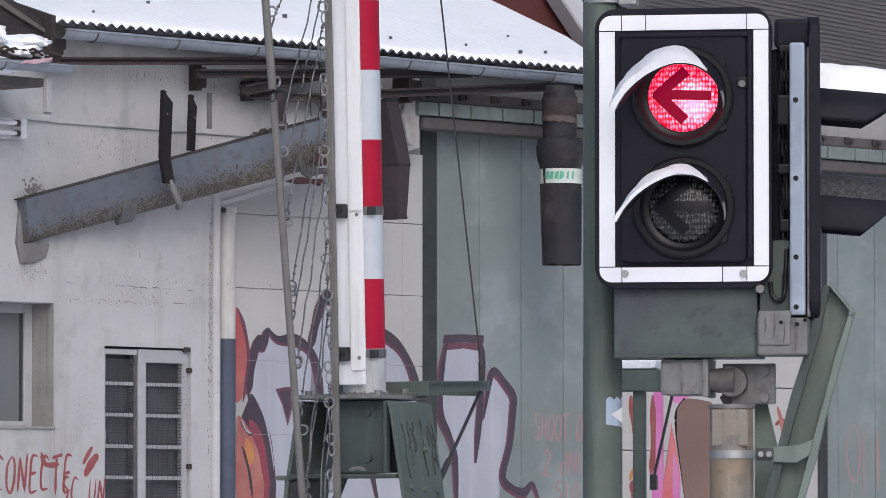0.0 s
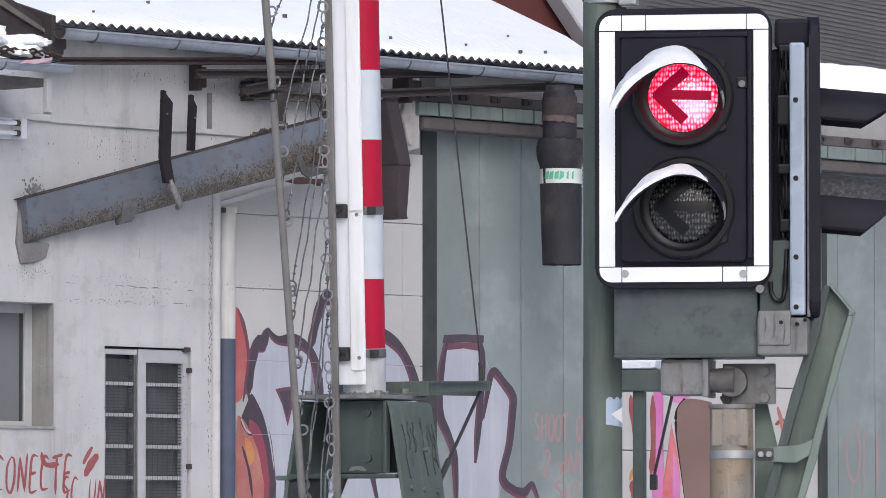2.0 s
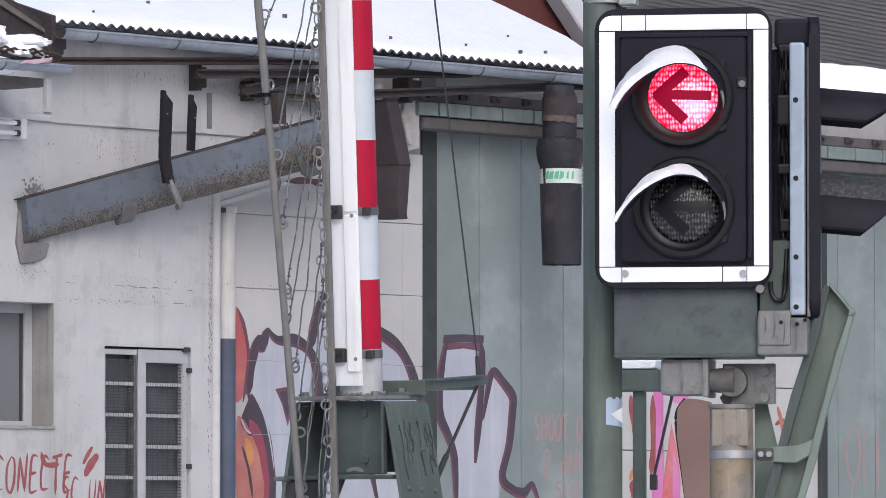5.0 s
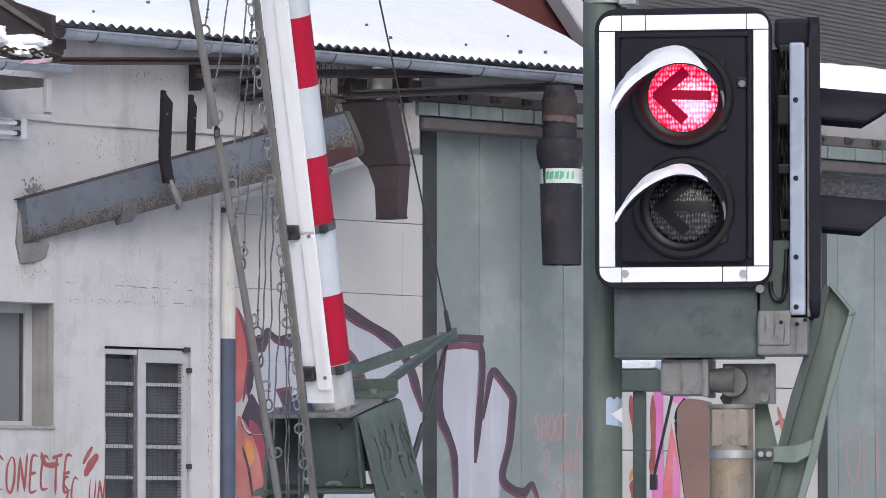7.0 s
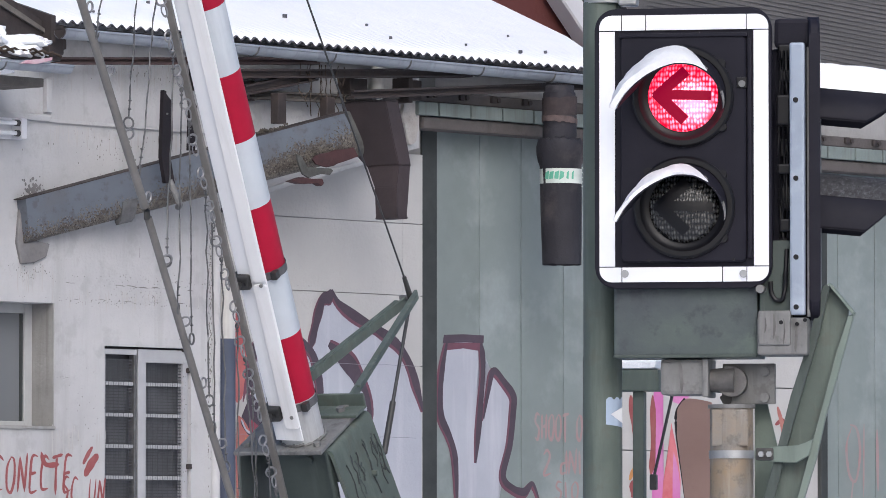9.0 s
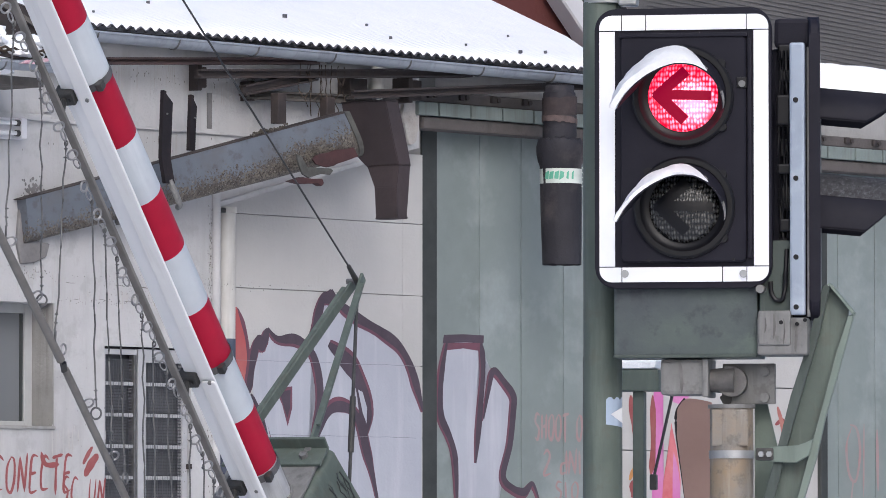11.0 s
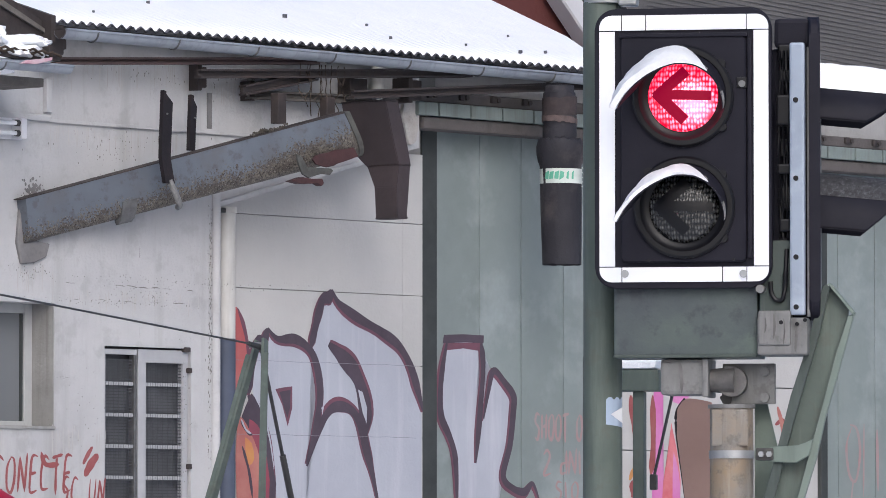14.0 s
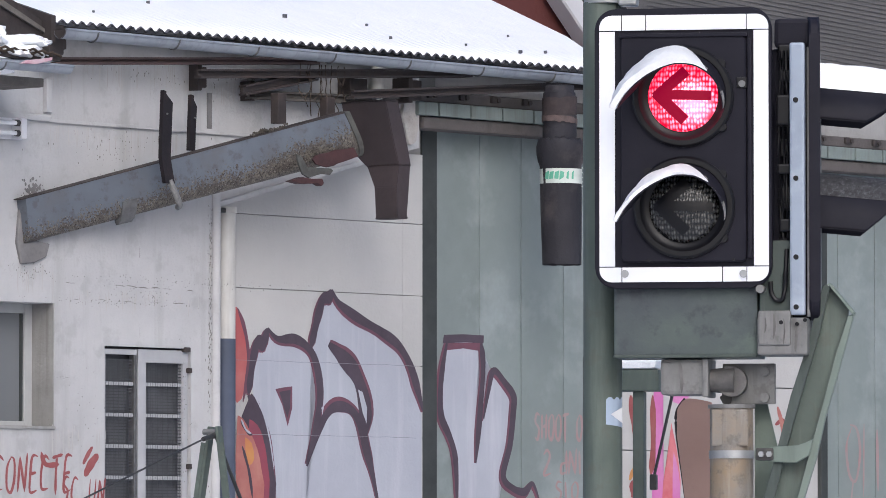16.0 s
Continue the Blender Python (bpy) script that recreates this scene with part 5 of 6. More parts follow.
scrawl("S|O", sx, sz, 0.12, 0.18, 0.13, 0.030, M_G_PALE, PD - 0.001, door)
strokes("paint_stroke", [(0.04, [(8.834, 3.04), (8.733, 2.824), (8.781, 2.519), (8.902, 2.458), (8.974, 2.766), (8.915, 3.011), (8.794, 3.058)]), (0.03, [(9.046, 3.075), (9.032, 2.275)]), (0.03, [(8.851, 2.458), (8.81, 2.212)]), (0.05, [(9.279, 3.017), (9.295, 2.339)])], M_G_PALE, PD - 0.001, door)
# pink and red paint on the second bay
fill("paint_fill", [(5.361, 3.368), (5.52, 3.371), (5.491, 2.839), (5.536, 2.237), (5.331, 2.235), (5.369, 2.778)], M_G_PINK, P2, bay2, 2)
fill("paint_fill", [(5.576, 3.372), (5.971, 3.38), (5.904, 3.201), (5.688, 3.244)], M_G_PINK, P2, bay2, 0)
strokes("paint_stroke", [(0.09, [(5.343, 3.309), (5.351, 2.778), (5.313, 2.483)]), (0.10, [(4.981, 3.302), (5.027, 3.067), (5.072, 2.862)]), (0.13, [(5.016, 2.421), (5.052, 2.233)]), (0.05, [(7.409, 3.035), (7.526, 3.079), (7.624, 3.05)]), (0.05, [(7.449, 3.229), (7.507, 3.079)])], M_G_RED, P2 - 0.001, bay2)
fill("paint_flame", [(5.65, 3.03), (5.697, 2.871), (5.762, 2.665), (5.798, 2.239), (5.498, 2.237), (5.574, 2.604)], M_G_FLAME, P2 - 0.0015, bay2, 2)
fill("paint_flame", [(5.687, 2.723), (5.761, 2.546), (5.798, 2.239), (5.667, 2.238)], M_G_PINK, P2 - 0.0022, bay2, 2)
strokes("paint_stroke", [(0.06, [(4.961, 2.421), (5.016, 2.509), (5.062, 2.551)])], M_G_ORANGE, P2 - 0.002, bay2)
strokes("paint_stroke", [(0.07, [(7.449, 3.229), (7.546, 2.989), (7.584, 2.808)])], M_G_SALMON, P2 - 0.002, bay2)


# ---- the level-crossing signal: its own axes run across the panel, into it and up ----
SIGNAL = pose(0.632, 16.567, 2.68, 0, 0, -10)
sig = thing("level_crossing_signal", SIGNAL, "black two-lens signal with lit red arrow and snowy visors", "traffic signal")
GROUND = -2.68
x0, z1 = -0.237, 0.364
x1, z0 = 0.23, -0.371
panel = part("backing_panel", prismbm(rounded(x0, x1, z0, z1, 0.055, 7), 0.0, 0.022, 0.004), M_BLACK, sig, smooth=False)
# white tape strips round the edge, in pieces
tx0, tz1 = -0.224, 0.346
tx1, tz0 = 0.223, -0.355
ix0, iz1 = -0.183, 0.305
ix1, iz0 = 0.184, -0.315
cut_a, cut_b, cut_c = -0.165, -0.101, 0.165
cut_d = 0.101
G = 0.0014
TY0, TY1 = -0.005, 0.002


def corner_strip(cx0, cx1, cz0, cz1, r, which):
    full = rounded(cx0, cx1, cz0, cz1, r, 6)
    k = {"tr": 0, "tl": 1, "bl": 2, "br": 3}[which]
    arc = full[k * 7:(k + 1) * 7]
    rest = {"tr": [(cx0, cz1), (cx0, cz0), (cx1, cz0)], "tl": [(cx0, cz0), (cx1, cz0), (cx1, cz1)], "bl": [(cx1, cz0), (cx1, cz1), (cx0, cz1)], "br": [(cx1, cz1), (cx0, cz1), (cx0, cz0)]}[which]
    return prismbm(arc + rest, TY0, TY1)


part("tape_strip", corner_strip(tx0, cut_a - G, iz1 + G, tz1, 0.032, "tl"), M_REFLECT, panel, "white reflective tape")
part("tape_strip", boxbm(cut_a + G, cut_b - G, TY0, TY1, iz1 + G, tz1), M_REFLECT, panel)
part("tape_strip", boxbm(cut_b + G, cut_c - G, TY0, TY1, iz1 + G, tz1), M_REFLECT, panel)
part("tape_strip", corner_strip(cut_c + G, tx1, iz1 + G, tz1, 0.032, "tr"), M_REFLECT, panel)
part("tape_strip", boxbm(tx0, ix0, TY0, TY1, iz0 + G, iz1 - G), M_REFLECT, panel)
part("tape_strip", boxbm(ix1, tx1, TY0, TY1, iz0 + G, iz1 - G), M_REFLECT, panel)
part("tape_strip", corner_strip(tx0, cut_a - G, tz0, iz0 - G, 0.032, "bl"), M_REFLECT, panel)
part("tape_strip", boxbm(cut_a + G, cut_d - G, TY0, TY1, tz0, iz0 - G), M_REFLECT, panel)
part("tape_strip", boxbm(cut_d + G, cut_c - G, TY0, TY1, tz0, iz0 - G), M_REFLECT, panel)
part("tape_strip", corner_strip(cut_c + G, tx1, tz0, iz0 - G, 0.032, "br"), M_REFLECT, panel)
for cx, cz in ((-0.157, -0.333), (0.156, -0.335)):
    part("rivet", rodbm((cx, -0.009, cz), (cx, 0, cz), 0.010, 0.011, 14), M_GALV, panel)
# hinged front door of the housing
dx0, dz1 = -0.165, 0.29
dx1, dz0 = 0.165, -0.304
part("front_door", prismbm(rounded(dx0, dx1, dz0, dz1, 0.012, 3), -0.020, 0.004, 0.004), M_BLACK, sig)
part("hinge_strip", boxbm(dx1 + 0.004, dx1 + 0.014, -0.016, 0.0, dz0 + 0.01, dz1 - 0.01, bevel=0.003), M_BLACK, sig)
part("top_lip", boxbm(dx0 - 0.004, dx1 + 0.004, -0.026, 0.0, dz1 - 0.004, dz1 + 0.006, bevel=0.002), M_BLACK, sig)
part("lock_knob", rodbm((0.156, -0.030, 0.161), (0.156, 0, 0.161), 0.009, 0.010, 14), M_GREYBOX, sig)
part("lock_base", boxbm(0.141, 0.168, -0.024, 0, 0.149, 0.179, bevel=0.003), M_BLACK_RING, sig)
for cx, cz in ((0.04, 0.296), (-0.091, -0.299), (0.132, -0.298)):
    part("screw", rodbm((cx, -0.024, cz), (cx, 0, cz), 0.004, seg=8), M_BLACK_RING, sig)
part("housing", boxbm(-0.178, 0.196, 0.022, 0.24, -0.326, 0.315, bevel=0.02), M_BLACK, sig)


M_SNOWOLD = mat("packed_snow", (0.80, 0.81, 0.83), (0.66, 0.67, 0.70), 14, 0.8, 0, 0.6, 60)
M_RIMFROST = mat("grey_rim_frost", (0.16, 0.155, 0.15), (0.38, 0.37, 0.35), 30, 0.85, 0, 0.5, 90)


def visor(cx, cz, snow_from, snow_to, thick, dusty):
    """A drooping hood round a lens, long on one flank and cut back on the other, with the snow that lies on it."""
    def reach(deg):
        return float(np.interp(deg, (-14, 10, 40, 65, 90, 120, 158), (0.14, 0.22, 0.27, 0.33, 0.44, 0.72, 1.0)))

    def shell(r, a0, a1, s0, t, seg=30, wob=0.0, depth=8):
        bm = bmesh.new()
        rows = []
        for j in range(depth + 1):
            row = []
            for i in range(seg + 1):
                deg = a0 + (a1 - a0) * i / seg
                a = radians(deg)
                back = s0 + (0.92 - s0) * max(0.0, 1 - (deg - a1) / 38) if wob and a1 > 20 else s0
                s = (back + (1.0 - back) * j / depth) * reach(deg)
                edge = (seg - i) / 6.0 if wob else min(i, seg - i) / 3.0
                lump = 1 + wob * noise.noise((deg * 0.05, s * 5, cz * 5))
                tt = t * min(1.0, 0.04 + edge * 0.5) * (float(np.interp(deg, (44, 62, 85, 112, 132, 150, 161), (0.25, 0.75, 1.1, 1.40, 1.35, 1.35, 1.4))) if wob else 1.0) * (min(1.0, 0.55 + 0.2 * min(j, depth - j)) if wob else 1.0) * lump
                for q in (r, r + tt):
                    row.append(bm.verts.new((cx - 0.034 * s + q * math.cos(a), -0.02 - 0.235 * s, cz - 0.088 * s + q * math.sin(a))))
            rows.append(row)
        for a, b in zip(rows, rows[1:]):
            for i in range(seg):
                bm.faces.new((a[2 * i], a[2 * i + 2], b[2 * i + 2], b[2 * i]))
                bm.faces.new((a[2 * i + 1], b[2 * i + 1], b[2 * i + 3], a[2 * i + 3]))
        for row in (rows[0], rows[-1]):
            for i in range(seg):
                bm.faces.new((row[2 * i], row[2 * i + 1], row[2 * i + 3], row[2 * i + 2]))
        for k in (0, 2 * seg):
            for a, b in zip(rows, rows[1:]):
                bm.faces.new((a[k], b[k], b[k + 1], a[k + 1]))
        return bm
    v = part("visor", shell(0.114, 160, -14, 0.0, 0.004), M_BLACK, sig, smooth=True)
    part("frost_rim", shell(0.1160, snow_to + 12, -12, 0.60, 0.0050, wob=0.3), M_RIMFROST, v, "thin grey frost", smooth=True)
    part("snow_cap", shell(0.1175, snow_from, snow_to, 0.30 if dusty else 0.0, thick, wob=0.35), M_SNOWOLD, v, "wind-packed white snow", smooth=True)
    return v


def lens_unit(cx, cz, lens_mat, arrow_mat, lit):
    m = pose(cx, 0, cz)
    bm = lathe(bmesh.new(), [(0.134, -0.018), (0.134, -0.030), (0.128, -0.036), (0.116, -0.036), (0.112, -0.030), (0.103, -0.024), (0.091, -0.020)])
    part("rubber_ring", bm, M_BLACK_RING, sig, m=m, smooth=True)
    prof = [(0.093 * math.sin(radians(a)), -0.020 - 0.030 * math.cos(radians(a)) * 1.0) for a in (90, 80, 70, 60, 48, 36, 24, 12, 0.3)]
    lens = part("lens", lathe(bmesh.new(), prof, 48), lens_mat, sig, "red glowing ribbed lens" if lit else "unlit ribbed lens", m=m, smooth=True)
    # arrow mask pointing to one side

    def surf(u, w):
        q = min(1.0, math.hypot(u, w) / 0.093)
        return -0.0215 - 0.030 * math.sqrt(1 - q * q) - 0.0015
    bm = bmesh.new()

    def bar(p, q, w, steps=8):
        p, q = Vector(p), Vector(q)
        d = (q - p).normalized()
        prev = None
        for i in range(steps + 1):
            c = p.lerp(q, i / steps)
            pair = []
            for sgn in (-1, 0, 1):
                u, ww = c.x - d.y * w * sgn, c.y + d.x * w * sgn
                pair.append(bm.verts.new((u, surf(u, ww), ww)))
            if prev:
                bm.faces.new((prev[0], prev[1], pair[1], pair[0]))
                bm.faces.new((prev[1], prev[2], pair[2], pair[1]))
            prev = pair
    bar((-0.054, 0.003), (0.077, 0.000), 0.0128)
    bar((-0.070, -0.004), (0.012, 0.066), 0.0150)
    bar((-0.070, 0.010), (0.008, -0.065), 0.0150)
    part("arrow", bm, arrow_mat, lens)
    for a in (40, 135, -38):
        c, s = math.cos(radians(a)), math.sin(radians(a))
        part("ring_lug", rodbm((0.132 * c, -0.032, 0.132 * s), (0.132 * c, -0.016, 0.132 * s), 0.012, seg=14), M_BLACK_RING, sig, m=m)


cx, cz = 0, 0.13
lens_unit(cx, cz, M_LENS_RED, M_ARROW_RED, True)
visor(cx, cz, 161, 46, 0.022, False)
cx, cz = 0.003, -0.161
lens_unit(cx, cz, M_LENS_DARK, M_BLACK_RING, False)
visor(cx, cz, 161, 44, 0.0115, True)

# second head, which faces along the other road
head = thing("side_signal_head", SIGNAL, "black signal head seen edge-on with snowy visors", "traffic signal")
hx0, hx1 = 0.327, 0.356
SIDE = pose(hx1, 0.02, 0, 0, 0, 9.5) @ pose(-hx1, -0.02, 0)
part("edge_panel", prismbm([(0.02 + u, v) for u, v in rounded(0.0, 0.40, -0.456, 0.342, 0.055, 6)], hx0, hx1, 0.006, axis="x"), M_BLACK, head, m=SIDE)
part("top_box", boxbm(0.231, hx0 - 0.002, 0.05, 0.30, 0.26, 0.337, bevel=0.012), M_BLACK, head)
part("housing", boxbm(0.219, 0.279, 0.08, 0.34, -0.447, 0.26, bevel=0.01), M_BLACK, head)
rnd = random.Random(8)
for z, h, d in ((92, 30, 0.05), (135, 22, 0.04), (196, 60, 0.03), (262, 34, 0.055), (300, 20, 0.04), (352, 44, 0.05), (400, 26, 0.03), (440, 40, 0.045), (500, 46, 0.03)):
    zc = (260 - z) / 674.0
    part("cable_clip", boxbm(0.238 + rnd.uniform(0, 0.008), 0.276, d, 0.10, zc - h / 1500, zc + h / 1500, bevel=0.006), M_BLACK_RING, head)
for k in range(3):
    xx = 0.246 + 0.010 * k
    part("wire", sweep(bmesh.new(), smooth_line([(xx + 0.002 * math.sin(q * 1.3 + k * 2), 0.045 + 0.006 * math.cos(q + k), (260 - 90 - q * 44) / 674.0) for q in range(10)], 4), 0.0035, 6), M_BLACK_RING, head, smooth=True)
strip = part("aluminium_strip", boxbm(0.277, 0.317, 0.0, 0.03, -0.444, 0.27, bevel=0.007), M_BLUE_STRIP, head, "pale blue aluminium strip with holes")
# holes are solid black discs, the dark inside them painted
for py in (180, 318, 457, 545):
    part("bolt_hole", rodbm((0.294, -0.003, (260 - py) / 674.0), (0.294, 0.004, (260 - py) / 674.0), 0.007, seg=14), M_BLACK_RING, strip)
part("dark_flange", boxbm(0.319, 0.327, 0.03, 0.3, -0.447, 0.26, bevel=0.002), M_GREYBOX, head)


def side_visor(pt, pb, snow):
    """A hood that juts out sideways from the side head."""
    za, zb = pt, pb
    r = za - zb
    bm = bmesh.new()
    rows = []
    for j in range(9):
        s = j / 8
        x = hx1 + 0.200 * s
        row = []
        for i in range(17):
            a = math.pi * i / 16
            zz = zb + r * math.sin(a)
            xx = x if math.sin(a) > 0.5 else hx1 + (x - hx1) * (0.66 + 0.68 * math.sin(a))
            for t in (0, 0.005):
                row.append(bm.verts.new((xx, 0.20 + (0.115 + t) * math.cos(a), zz + t)))
        rows.append(row)
    for a, b in zip(rows, rows[1:]):
        for i in range(16):
            for t in (0, 1):
                bm.faces.new((a[2 * i + t], a[2 * i + 2 + t], b[2 * i + 2 + t], b[2 * i + t]))
    for i in range(16):
        bm.faces.new((rows[-1][2 * i], rows[-1][2 * i + 1], rows[-1][2 * i + 3], rows[-1][2 * i + 2]))
    v = part("visor", bm, M_BLACK, head, m=SIDE @ pose(hx1, 0, za, 0, 5, 0) @ pose(-hx1, 0, -za), smooth=True)
    bs = bmesh.new()
    rows = []
    span = 52 if snow > 0.02 else 38
    for j in range(19):
        x = hx1 + 0.002 + 0.201 * j / 18
        row = []
        for i in range(15):
            a = radians(span + (180 - 2 * span) * i / 14)
            edge = min(1.0, min(i, 14 - i) / 2.5)
            t = 0.004 + snow * edge * (1 + 0.25 * noise.noise((x * 14, i * 0.4, 1)))
            row.append(bs.verts.new((x, 0.20 + (0.117 + 0.2 * t) * math.cos(a), zb + r * math.sin(a) + 0.004 + t)))
        rows.append(row)
    for a, b in zip(rows, rows[1:]):
        for i in range(14):
            bs.faces.new((a[i], a[i + 1], b[i + 1], b[i]))
    bs.faces.new(rows[-1])
    part("snow_cap", bs, M_SNOW if snow > 0.02 else M_FROST, v, "thick white snow" if snow > 0.02 else "frosty dusting", smooth=True)


M_FROST = mat("frost_dusting", (0.024, 0.024, 0.028), (0.060, 0.061, 0.066), 60, 0.6, 0, 0.6, 120, (0.26, 0.27, 0.29), 0.3, 110)
side_visor(0.172, 0.075, 0.046)
side_visor(-0.082, -0.212, 0.012)

# bracket boxes below the signal
brk = thing("mounting_box", SIGNAL, "grey-green steel mounting box with a patina under the signal", "bracket")
part("box_body", boxbm(-0.192, 0.188, 0.03, 0.22, -0.55, -0.365, bevel=0.008), M_GREEN_L, brk)
part("lower_lip", boxbm(-0.192, 0.188, 0.024, 0.2, -0.553, -0.544, bevel=0.003), M_GREEN_D, brk)
jb = thing("junction_box", SIGNAL, "stained grey cast junction box with running rust marks", "junction box")
part("box_body", boxbm(0.191, 0.323, 0.0, 0.16, -0.548, -0.45, bevel=0.006), M_GREYBOX, jb)
part("lid", boxbm(0.194, 0.28, -0.006, 0.05, -0.523, -0.432, bevel=0.006), M_GREYBOX, jb)
for xa, za, zb, w in ((0.236, -0.44, -0.505, 0.006), (0.292, -0.455, -0.54, 0.007), (0.213, -0.45, -0.49, 0.004), (0.262, -0.452, -0.52, 0.004)):
    part("rust_run", ribbon(bmesh.new(), [(xa, za), (xa + 0.002, (za + zb) / 2), (xa - 0.001, zb)], w, -0.0075 if xa < 0.28 else -0.0015, 4), M_GRIME, jb, "dark rust run")
# screw holes as plain black discs, shade by colour alone
for p, q in ((1383, 572), (1411, 575), (1425, 568)):
    part("screw_hole", rodbm((0.255 + (p - 1383) / 667.0, -0.008, (260 - q) / 674.0), (0.255 + (p - 1383) / 667.0, 0.0, (260 - q) / 674.0), 0.0055, seg=10), M_BLACK_RING, jb)
cb = thing("signal_cable", SIGNAL, "black cable loop beside the signal housing", "cable")
part("cable_loop", sweep(bmesh.new(), smooth_line([(0.224, 0.02, -0.355), (0.227, 0.02, -0.387), (0.242, 0.02, -0.404), (0.26, 0.02, -0.388), (0.266, 0.03, -0.27)], 6), 0.006, 8), M_BLACK_RING, cb, smooth=True)
part("gland", rodbm((0.2, -0.01, -0.375), (0.2, 0.05, -0.375), 0.011, seg=14), M_GREYBOX, cb)
part("back_plate", boxbm(0.194, 0.278, 0.03, 0.06, -0.435, -0.247, bevel=0.003), M_GREEN_D, cb)

# the green signal post
post = thing("signal_post", SIGNAL, "green painted round steel signal post with snow on its cap", "post")
pxc = -0.247
part("tube", rodbm((pxc, 0.20, -0.556), (pxc, 0.20, 0.398), 0.051, seg=28), M_GREEN, post, smooth=True)
part("lower_tube", rodbm((pxc + 0.0, 0.20, GROUND), (pxc + 0.0, 0.20, -0.544), 0.0525, seg=28), M_GREEN, post, smooth=True)
part("cap", rodbm((pxc + 0.01, 0.20, 0.395), (pxc + 0.01, 0.20, 0.413), 0.058, seg=28), M_GALV, post, smooth=True)
part("cap_bolt", boxbm(pxc + 0.05, pxc + 0.10, 0.15, 0.20, 0.386, 0.41, bevel=0.006), M_GALV, post)
ang0, ang1 = -72, -6
bm = bmesh.new()
rows = []
for i in range(9):
    a = radians(ang0 + (ang1 - ang0) * i / 8 - 0)
    top = -0.655 + (0.003 if i % 3 else -0.004)
    rows.append([bm.verts.new((pxc + 0.0535 * math.cos(a), 0.20 + 0.0535 * math.sin(a), z)) for z in (-0.724 - 0.001 * i, top)])
for a, b in zip(rows, rows[1:]):
    bm.faces.new((a[0], b[0], b[1], a[1]))
part("sticker", bm, M_STICKER, post, "torn pale blue sticker")
bm = bmesh.new()
a0, a1 = radians(-60), radians(-18)
bm.faces.new([bm.verts.new((pxc + 0.0585 * math.cos(a), 0.20 + 0.0585 * math.sin(a), z)) for a, z in ((a0, -0.697), (a1, -0.720), (a1, -0.678))])
part("sticker_mark", bm, M_STICKER_W, post, "white triangle mark")

# ochre stub post with its clamps
op = thing("stub_post", SIGNAL, "ochre-stained steel stub post with a band clamp and flange", "post")
oc = 0.108
part("tube", rodbm((oc, 0.12, GROUND), (oc, 0.12, -0.682), 0.0575, seg=28), M_YELLOW, op, smooth=True)
part("flange", rodbm((oc, 0.12, -0.684), (oc, 0.12, -0.674), 0.063, seg=28), M_GREYBOX, op, "rough worn rim", smooth=True)
part("cover_strip", boxbm(oc - 0.046, oc + 0.050, 0.066, 0.080, -0.784, -0.687, bevel=0.005), M_YELLOW, op)
part("band_clamp", rodbm((oc, 0.12, -0.816), (oc, 0.12, -0.795), 0.0605, seg=28), M_GALV, op, smooth=True)
part("clamp_bolt", boxbm(0.182, 0.229, 0.03, 0.09, -0.822, -0.79, bevel=0.004), M_CLAMP, op)
for p in (1345, 1359):
    part("bolt_head", rodbm((0.198 + (p - 1345) / 667.0, 0.016, -0.806), (0.198 + (p - 1345) / 667.0, 0.03, -0.806), 0.008, seg=6), M_GALV, op)
cou = thing("pipe_coupling", SIGNAL, "grey cast coupling with a stained elbow and bolted plate", "coupling")
part("block", boxbm(-0.071, 0.051, 0.05, 0.19, -0.65, -0.556, bevel=0.01), M_GREYBOX, cou)
part("block_flange", boxbm(0.039, 0.056, 0.045, 0.2, -0.655, -0.554, bevel=0.004), M_GREYBOX, cou)
part("hub_pipe", rodbm((0.054, 0.10, -0.611), (0.120, 0.10, -0.611), 0.030, 0.036, seg=20), M_GRIME, cou, "grimy pipe stub", smooth=True)
part("hub_end", rodbm((0.112, 0.085, -0.614), (0.112, 0.13, -0.614), 0.040, seg=24), M_GRIME, cou, smooth=True)
part("drip_stain", ribbon(bmesh.new(), [(-0.018, -0.566), (-0.016, -0.59), (-0.014, -0.615), (-0.015, -0.645)], 0.008, 0.0485, 5), M_GRIME, cou, "dark run of oily dirt")
part("run_stain", ribbon(bmesh.new(), [(0.099, -0.635), (0.095, -0.657), (0.086, -0.67)], 0.030, 0.116, 4), M_CLAMP, cou, "dark run of oily dirt")
pl = part("plate", boxbm(0.084, 0.224, 0.12, 0.14, -0.673, -0.566, bevel=0.004), M_GREYBOX, cou)
for p, q in ((1344, 656), (1344, 702)):
    part("bolt", rodbm((0.197 + (p - 1344) / 667.0, 0.105, (260 - q) / 674.0), (0.197 + (p - 1344) / 667.0, 0.125, (260 - q) / 674.0), 0.012, 0.013, 12), M_GREYBOX, pl)

# green folded guard plate on its strap
gp = thing("guard_plate", SIGNAL, "leaning grey-green folded steel guard plate", "guard plate")
# one green in three tones: shaded, middle and lit faces of the fold
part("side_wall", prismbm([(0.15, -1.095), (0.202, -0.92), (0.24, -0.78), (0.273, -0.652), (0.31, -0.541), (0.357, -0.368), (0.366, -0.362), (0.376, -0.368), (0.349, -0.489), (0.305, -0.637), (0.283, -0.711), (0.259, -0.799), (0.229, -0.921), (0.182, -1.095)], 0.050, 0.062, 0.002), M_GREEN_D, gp)
